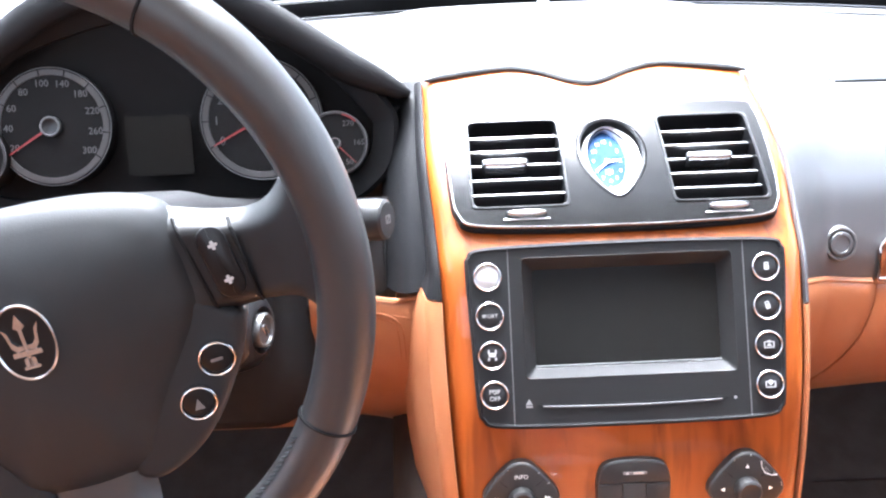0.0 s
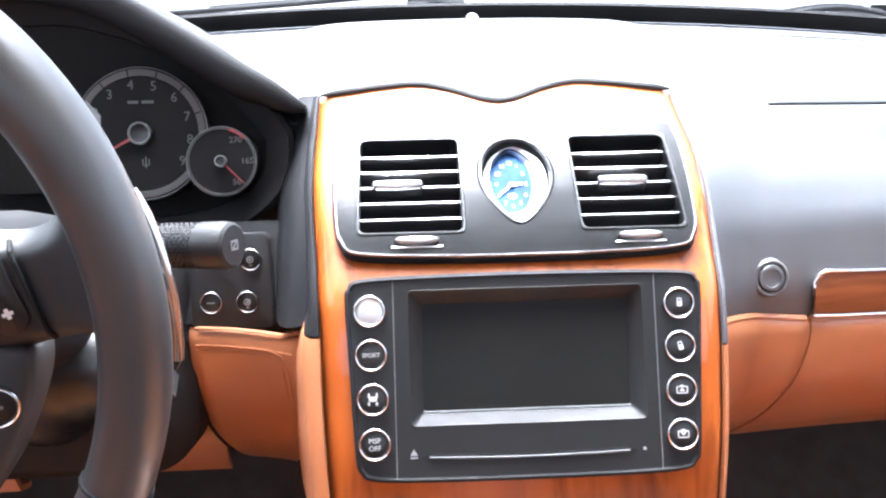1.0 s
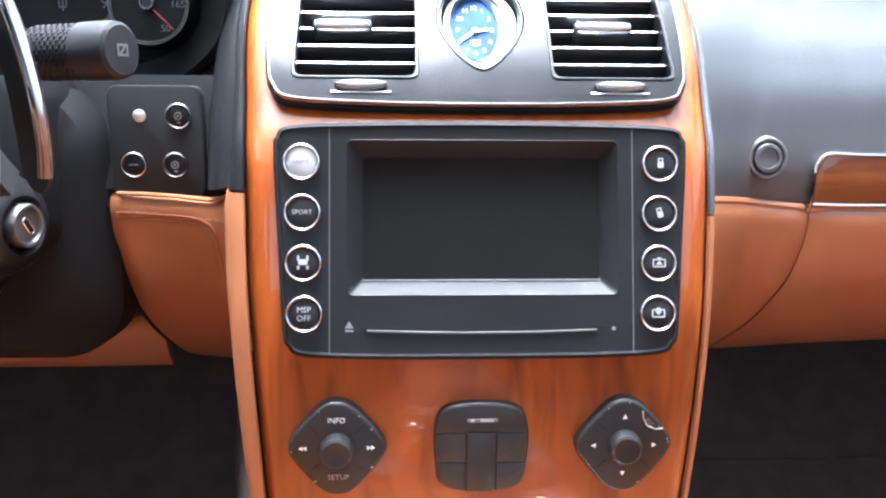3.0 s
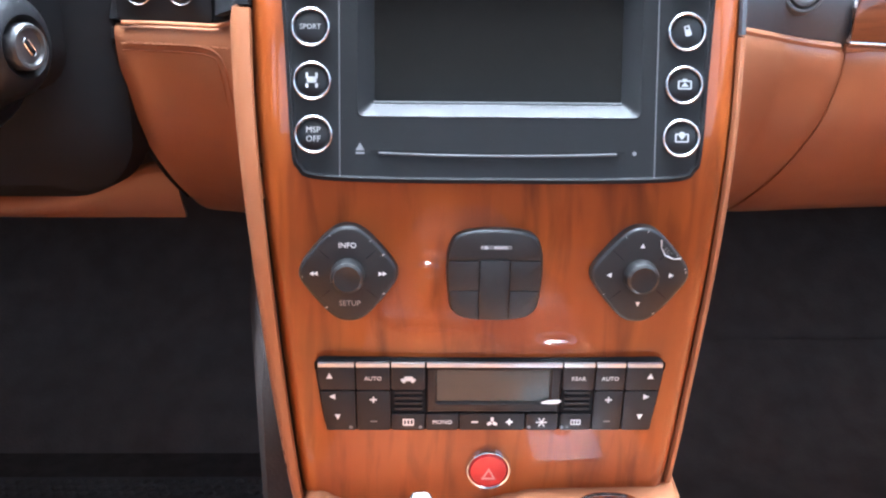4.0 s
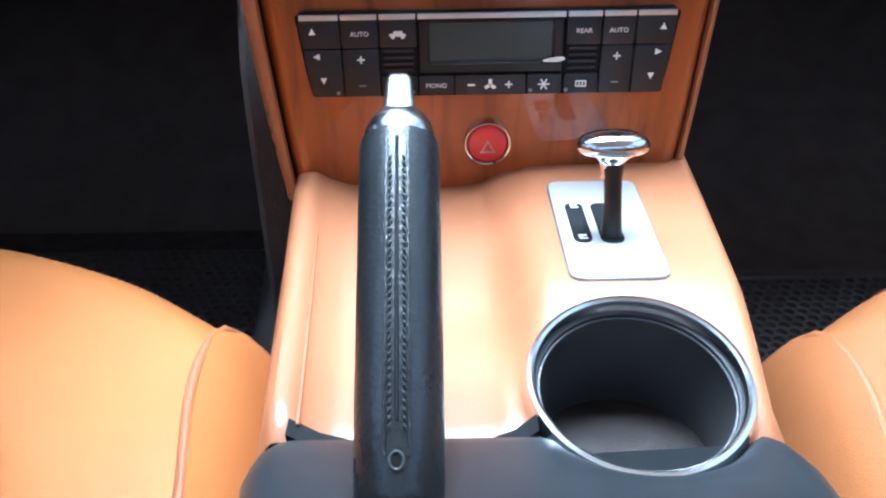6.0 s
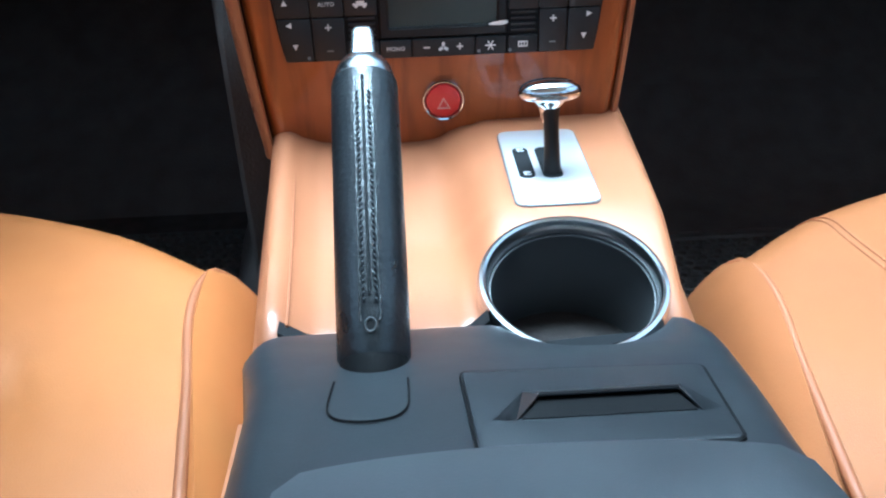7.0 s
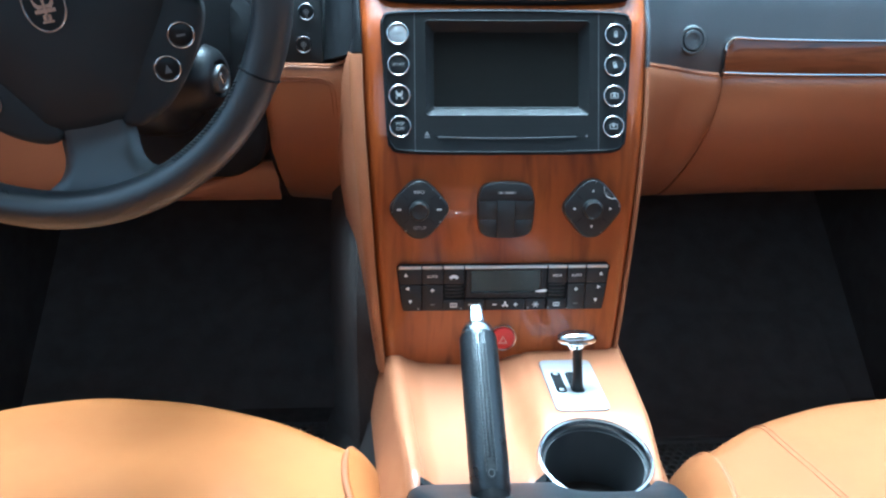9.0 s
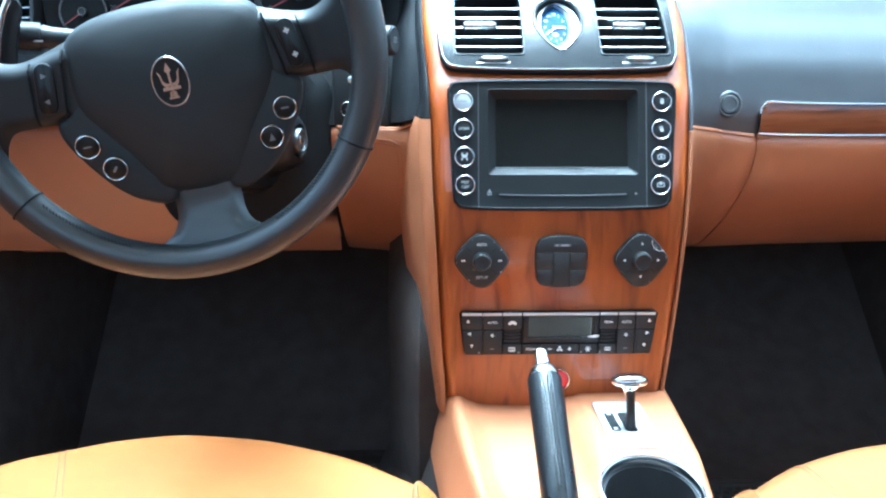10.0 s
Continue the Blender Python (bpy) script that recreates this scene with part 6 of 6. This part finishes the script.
part("pull", moved(shell(((F0, F1, R1, R0), (F0, R0, J0, W0), (F1, W1, J1, R1))), AM), BOX, ash, "raised finger pull", smooth=20)
# flat black face stands in for the shade under the pull
part("finger_recess", moved(shell(((R0 + Vector((0.0008, 0.0006, -0.0014)), R1 + Vector((-0.0008, 0.0006, -0.0014)), J1 + Vector((-0.0015, 0.0006, 0.0003)), J0 + Vector((0.0015, 0.0006, 0.0003))),)), AM), DIAL, ash, "finger recess, its shade drawn as a black face", smooth=0)
part("pull_edge", sweep([R0, (R0 + R1) / 2, R1], 0.0007, 6), SATIN, ash, at=AM)
SL = slope(-0.038, -0.306)
groove = [Vector((x, y, 0.0003)) for x, y in ((-0.0124, 0.014), (-0.0128, 0.000), (-0.0122, -0.010), (-0.0085, -0.0165), (0, -0.0190), (0.0085, -0.0165), (0.0122, -0.010), (0.0128, 0.000), (0.0124, 0.014))]
part("lever_slot", moved(sweep(curve3(groove, 5), 0.0004, 6), SL), DIAL, rear)


def arm(u, v):
    x = (2 * u - 1)
    y = -0.3535 - 0.009 * abs(x) ** 2.5 - 0.012 * max(0.0, (abs(x) - 0.85) / 0.15) ** 2 - v * 0.5
    e = min(1.0, min((1 - abs(x)) / 0.085, v / 0.011))
    return (0.0065 + x * 0.0635, y, box_z(y) - 0.004 + 0.0145 * math.sin(e * math.pi / 2))


part("armrest_gap", sweep([Vector(arm(u, 0.0)) + Vector((0, 0.0012, 0.0042)) for u in np.linspace(0.03, 0.97, 30)], 0.0014, 6), DIAL, rear, "dark crease before the armrest")
part("armrest", sheet(arm, 30, 40, 0.004), ARMREST, rear, "padded grey-black armrest")
for s in (-1, 1):
    rows = []
    for y in np.linspace(-0.232, -0.9, 14):
        o = 0.003 if s < 0 else 0.0
        rows.append([(s * 0.079, y, 0.24), (s * (0.104 + o), y, 0.24), (s * (0.1035 + o), y, 0.300), (s * (0.100 + o), y, 0.314), (s * 0.090, y, 0.318), (s * 0.079, y, 0.318)])
    part("side_leather", rings(rows), TAN, rear, "tan leather side")
rows = []
for t in np.linspace(0, 1, 12):
    r = 0.013 * math.sin(min(1, t * 3.2 + 0.08) * math.pi / 2)
    c = Vector((0.0800 + 0.004 * t, -0.385 - 0.16 * t, 0.407))
    rows.append([c + Vector((r * 1.3 * math.cos(b), 0, r * math.sin(b))) for b in (2 * math.pi * k / 14 for k in range(14))])
part("side_roll", rings(rows), TAN, rear, "creased tan leather roll beside the armrest")


# ---------------------------------------------------------------- seats
FX = [-0.65, -0.61, -0.575, -0.528, -0.452, -0.38, -0.293, -0.203, -0.147, -0.12]
FYY = [-0.10, -0.048, -0.017, 0.007, 0.036, 0.042, 0.026, -0.013, -0.053, -0.078]


def seat_parts(shift, flip, label, hide):
    """A cushion with a rolled front, a piped inner flank and seams."""
    f = -1 if flip else 1
    P = lambda x, y, z: (f * x + shift[0], y + shift[1], z + shift[2])
    s = thing("seat", P(-0.37, -0.3, 0.1), label, "car seat", "front seats")
    xi = lambda y: soft(y, [-0.75, -0.30, -0.26, -0.148, -0.088, 0.0], [-0.098, -0.1140, -0.122, -0.1450, -0.149, -0.153])

    def cushion(u, v):
        yf = soft(-0.64 + u * 0.5, FX, FYY) - 0.012
        if v < 0.6:
            k = v / 0.6
            y = -0.78 + k * (yf - 0.03 + 0.78)
            drop = 0.0
        else:
            a = (v - 0.6) / 0.4
            y = yf - 0.03 + 0.042 * math.sin(min(a * 1.6, 1) * math.pi / 2)
            drop = 0.042 * (1 - math.cos(min(a * 1.6, 1) * math.pi / 2)) + max(0.0, a - 0.625) * 0.34
        x0 = xi(min(y, -0.03)) + 0.016 * math.sin(min((max(drop, 0.0) / 0.201) ** 0.83 * 1.6, 1) * math.pi / 2)
        x = -0.63 + u * (x0 + 0.63)
        crown = 0.010 * math.sin(u * math.pi) - 0.030 * max(0.0, (0.06 - u) / 0.06) ** 2
        wrinkle = 0.0012 * math.sin(x * 60 + y * 25) * math.sin(y * 40) - 0.0022 * math.exp(-((x + 0.36 + 0.25 * y) / 0.012) ** 2) * math.exp(-((y + 0.22) / 0.09) ** 2) - 0.0016 * math.exp(-((x + 0.41 + 0.3 * y) / 0.010) ** 2) * math.exp(-((y + 0.26) / 0.07) ** 2)
        if not flip:
            wrinkle -= 0.0075 * math.exp(-((x + 0.2380 + 0.4 * (y + 0.190)) / 0.0075) ** 2) * math.exp(-((y + 0.195) / 0.030) ** 2) + 0.0065 * math.exp(-((x + 0.2215 + 0.4 * (y + 0.185)) / 0.0075) ** 2) * math.exp(-((y + 0.190) / 0.024) ** 2)
        return P(x, y, 0.306 + crown * (0.5 + 0.5 * min(1, (0.1 - y) / 0.4)) - drop + wrinkle * 0.6)

    turned = lambda fn: (lambda u, v: fn(1 - u, v)) if flip else fn
    part("cushion", sheet(turned(cushion), 110, 90, 0.01), hide, s)
    def flank(u, v):
        y = -0.78 + u * 0.706
        lead = soft(v, [0, 0.2, 0.5, 1], [0.0, 0.007, 0.014, 0.012]) * max(0.0, (u - 0.8) / 0.2)
        x = xi(y) + 0.001 + ((0.034 if flip else 0.029) + (0.008 if flip else 0.012) * max(0.0, (u - 0.75) / 0.25)) * math.sin(min((v * 1.6) ** (0.75 if flip else 0.8), 1) * math.pi / 2)
        z = 0.3070 - 0.2010 * v ** 1.2 - 0.042 * (1 - math.sqrt(1 - min(0.95, max(0.0, (y + lead + 0.104) / 0.044)) ** 2)) * (1 - v)
        return P(min(x, -0.094), y + lead, z)

    edge = [Vector(flank(u, 0)) + Vector((0, 0, 0.0014)) for u in (0, 0.3, 0.6, 0.8, 0.9, 0.95)] + [Vector(flank(0.985, 0.012)) + Vector((f * 0.0012, 0, 0.0024))] + [Vector(flank(1, v)) + Vector((f * 0.0030, 0, 0.0022)) for v in (0.04, 0.08, 0.15, 0.25, 0.4, 0.6)]
    part("piping", sweep(curve3(edge, 8), 0.0029, 12), PIPING, s, "rolled leather piping")

    part("flank", sheet(turned(flank), 40, 20, 0.006), hide, s, "side bolster")
    for sx, lean in ([(-0.512, 0.38)] if not flip else [(-0.216, -0.12), (-0.49, 0.0)]):
        for o in (-0.003, 0.003):
            pts = []
            for k in range(40):
                v = 0.1 + 0.85 * k / 39
                u = 0.5
                for _ in range(4):
                    q = Vector(cushion(u, v))
                    y = q.y - shift[1]
                    x0 = xi(min(y, -0.03))
                    u = max(0.0, min(1.0, (sx + o - lean * min(0.25, max(0.0, -0.0135 - y) + 0.0) * -1 + 0.63) / (x0 + 0.63)))
                pts.append(Vector(cushion(u, v)) + Vector((0, 0.0002, 0.0003)))
            part("seam", sweep(pts, 0.0008, 6), SEAM, s)
    part("base", box(*sorted((P(-0.60, 0, 0)[0], P(-0.16, 0, 0)[0])), -0.78 + shift[1], -0.06 + shift[1], 0.02, 0.20, 0.01), SHADOW, s, "dark seat base")
    rail = [Vector(P(-0.135, -0.05 - 0.3 * k, 0.045)) for k in (0, 1)]
    part("rail", sweep(rail, 0.008, 8), BRUSHED, s, "metal seat rail")
    return s


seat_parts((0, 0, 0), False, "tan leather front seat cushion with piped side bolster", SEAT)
# passenger seat takes the dimmed copy of the hide
seat_parts((0.050, 0.030, -0.031), True, "tan leather front seat cushion with piped bolster and twin seams", SEATDIM)


# ---------------------------------------------------------------- floor, cabin shell and outside
def flat(name, bm, m, label, cat):
    return tagged(part(name, bm, m), label, cat, kind="structure")


flat("floor", box(-0.78, 0.78, -1.9, 0.66, -0.03, 0.0), FLOORC, "black carpeted car floor", "floor")
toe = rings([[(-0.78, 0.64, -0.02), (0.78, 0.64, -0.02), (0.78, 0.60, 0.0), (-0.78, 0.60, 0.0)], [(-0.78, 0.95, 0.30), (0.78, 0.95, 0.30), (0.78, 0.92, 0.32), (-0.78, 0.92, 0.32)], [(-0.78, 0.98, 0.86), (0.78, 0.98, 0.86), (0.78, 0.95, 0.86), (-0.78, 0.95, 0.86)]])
# lightened colour stands in for light on the bulkhead
flat("wall_front", toe, LIFTEDC, "carpeted toe board and bulkhead, colour lightened for missing light", "bulkhead")
# unseen plate, added to block daylight from the wiper gap
flat("light_stop_plate", box(-0.775, 0.775, 0.34, 0.955, 0.770, 0.785), LIFTEDC, "unseen plate added to stop daylight leaking in behind the dashboard", "bulkhead")
for s, side_ in ((-1, "left"), (1, "right")):
    flat("wall_%s_front" % side_, box(*sorted((s * 0.82, s * 0.775)), 0.05, 1.0, -0.03, 0.80), LIFTEDC, "carpeted footwell side, colour lightened for missing light", "side lining")
    flat("wall_%s_low" % side_, box(*sorted((s * 0.82, s * 0.775)), -1.9, 0.05, -0.03, 0.30), CARPET, "black carpeted lower door lining", "door lining")
    flat("wall_%s" % side_, box(*sorted((s * 0.82, s * 0.775)), -1.9, 0.05, 0.30, 0.76), TAN, "tan leather door lining", "door lining")
# unseen wall, added and coloured tan for the light it bounces forward
flat("wall_back", box(-0.82, 0.82, -1.95, -1.9, -0.03, 0.80), TAN, "unseen tan wall added to close the cabin behind", "bulkhead")
flat("ceiling", box(-0.62, 0.62, -1.75, -0.16, 1.225, 1.26, 0.01), HEAD, "pale cloth headliner", "headliner")
for s in (-1, 1):
    flat("pillar", sweep([Vector((s * 0.74, 0.50, 0.86)), Vector((s * 0.70, 0.2, 1.03)), Vector((s * 0.61, -0.17, 1.235))], 0.035, 10), SHADOW, "dark windscreen pillar", "pillar")
    flat("pillar", sweep([Vector((s * 0.80, -0.75, 0.74)), Vector((s * 0.62, -0.80, 1.235))], 0.05, 10), SHADOW, "dark door pillar", "pillar")
    flat("pillar", sweep([Vector((s * 0.80, -1.9, 0.75)), Vector((s * 0.62, -1.72, 1.235))], 0.07, 10), SHADOW, "dark rear pillar", "pillar")


def cowl(u, v):
    x = (2 * u - 1) * 0.78
    y = 0.490 - 0.05 * x * x - v * 0.022
    return (x, y, 0.8955 - 0.10 * x * x + 0.0150 * v)


flat("windscreen_band", sheet(cowl, 40, 4, 0.004), SHADOW, "black lower band of the windscreen", "windscreen band")


def gap_fill(u, v):
    x = (2 * u - 1) * 0.78
    return (x, 0.420 - 0.05 * x * x + 0.071 * v, 0.8785 - 0.10 * x * x + 0.0168 * v)


flat("demist_slot", sheet(gap_fill, 40, 4, 0.004), DEMIST, "dark demister strip under the windscreen", "demister strip")


def screen_glass(u, v):
    x = (2 * u - 1) * (0.76 - 0.16 * v)
    return (x, 0.505 - 0.05 * x * x - 0.67 * v, 0.897 - 0.10 * x * x * (1 - v) + 0.342 * v)


ws = flat("window_1", sheet(screen_glass, 16, 10, 0.005), glass, "clear raked windscreen", "windscreen")
ws.visible_shadow = False


def bonnet(u, v):
    x = (2 * u - 1) * 0.85
    y = 0.56 + v * 1.0
    return (x, y, 0.862 - 0.10 * x * x - 0.09 * v * v)


car_hood = thing("bonnet", (0, 1.0, 0.8), "dark glossy bonnet beyond the windscreen", "bonnet")
part("panel", sheet(bonnet, 24, 16, 0.01), PAINT, car_hood)
for pts, hub in ((((-0.40, 0.918), (-0.33, 0.9215), (-0.21, 0.9290), (-0.10, 0.9365), (-0.02, 0.9395)), (-0.03, 0.936)), (((0.72, 0.890), (0.56, 0.903), (0.50, 0.9130), (0.455, 0.9135), (0.40, 0.906)), (0.50, 0.906))):
    wiper = thing("windscreen_wiper", (hub[0], 0.555, hub[1]), "black windscreen wiper resting at the foot of the glass", "wiper", "windscreen wipers")
    line = curve3([Vector((x, 0.555, z)) for x, z in pts], 5)
    part("blade", sweep(line, 0.0035, 8), RUBBER, wiper)
    part("arm", sweep([p + Vector((0, 0.012, 0.004)) for p in line[6:]], 0.004, 8), RUBBER, wiper)
    part("pivot", moved(rings([[(x, y, -0.006) for x, y in rr(0.072, 0.03, 0.008)], [(x, y, 0.004) for x, y in rr(0.068, 0.026, 0.008)], [(x, y, 0.008) for x, y in rr(0.050, 0.016, 0.006)]]), Matrix.Translation((hub[0], 0.567, hub[1]))), COLLAR, wiper, "grey pivot cover")
    part("spindle", moved(lathe([(0.009, 0.852 - 0.10 * hub[0] ** 2), (0.009, hub[1])], 16), Matrix.Translation((hub[0], 0.575, 0))), RUBBER, wiper)
flat("ground", box(-400, 400, -400, 400, -0.40, -0.35), PAVING, "pale paved ground", "ground")
house = thing("building", (4, 16, -0.35), "white rendered building beyond the bonnet", "building")
part("wall", box(-14, 16, 15, 21, -0.35, 5.5), RENDERW, house)
part("plinth", box(-14, 16, 14.96, 15, -0.35, 0.25), PAVING, house)
for x in (-10, -5.5, -1, 3.5, 8):
    w_ = part("window", box(x, x + 1.6, 14.97, 15.02, 1.2, 2.8), SCREEN, house)
    part("frame", moved(band([(x - 0.08, 1.12), (x + 1.68, 1.12), (x + 1.68, 2.88), (x - 0.08, 2.88)], [(x, 1.2), (x + 1.6, 1.2), (x + 1.6, 2.8), (x, 2.8)], 0, 0.05, 0.01), XZ(14.97)), RENDERW, w_)
panel = thing("notice_panel", (5.03, 9.05, -0.35), "plain blue panel on two posts", "panel")
part("board", box(4.64, 5.42, 8.98, 9.04, 2.25, 3.0, 0.01), BLUEP, panel)
for x in (4.75, 5.3):
    part("post", box(x - 0.03, x + 0.03, 9.04, 9.1, -0.35, 2.9), SILVER, panel)


# ---------------------------------------------------------------- floor mats with honeycomb cells
def honeycomb(x0, x1, y0, y1, z, size, wall):
    """Hexagonal cups: lattice walls round sunk cells, as one mesh."""
    bm = bmesh.new()
    dx, dy = size * math.sqrt(3), size * 1.5
    j = 0
    y = y0
    while y < y1:
        x = x0 + (dx / 2 if j % 2 else 0)
        while x < x1:
            o = [bm.verts.new((x + size * math.sin(math.pi / 3 * k), y + size * math.cos(math.pi / 3 * k), z)) for k in range(6)]
            r = size - wall
            i = [bm.verts.new((x + r * math.sin(math.pi / 3 * k), y + r * math.cos(math.pi / 3 * k), z)) for k in range(6)]
            b = [bm.verts.new((x + r * 0.92 * math.sin(math.pi / 3 * k), y + r * 0.92 * math.cos(math.pi / 3 * k), z - 0.0052)) for k in range(6)]
            for k in range(6):
                q = (k + 1) % 6
                bm.faces.new((o[k], o[q], i[q], i[k]))
                bm.faces.new((i[k], i[q], b[q], b[k]))
            bm.faces.new(b)
            x += dx
        y += dy
        j += 1
    return bm


for s, x0, x1, y1 in ((-1, -0.66, -0.15, 0.52), (1, 0.15, 0.70, 0.44)):
    fm = thing("floor_mat", ((x0 + x1) / 2, 0.2, 0.0), "dark grey rubber floor mat with honeycomb cells", "floor mat", "front floor mats")
    cells = part("honeycomb", honeycomb(x0 + 0.01, x1 - 0.01, -0.15, y1 - 0.01, 0.014, 0.0088, 0.0022), EVA, fm, smooth=0)
    cells["kind"] = "stuff"
    part("sheet", box(x0, x1, -0.16, y1, 0.001, 0.006), EVA, fm)
    part("border", moved(band(rr(x1 - x0 + 0.02, y1 + 0.18, 0.03, 5, (x0 + x1) / 2, (y1 - 0.16) / 2), rr(x1 - x0 - 0.01, y1 + 0.15, 0.02, 5, (x0 + x1) / 2, (y1 - 0.16) / 2), 0.001, 0.0100, 0.003), I4), EVA, fm)
    if s > 0:
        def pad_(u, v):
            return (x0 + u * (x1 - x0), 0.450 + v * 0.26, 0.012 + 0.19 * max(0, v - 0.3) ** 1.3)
        # same lightened carpet colour, in place of light on the pad
        part("heel_pad", sheet(pad_, 10, 12, 0.006), LIFTEDC, fm, "smooth upper end")
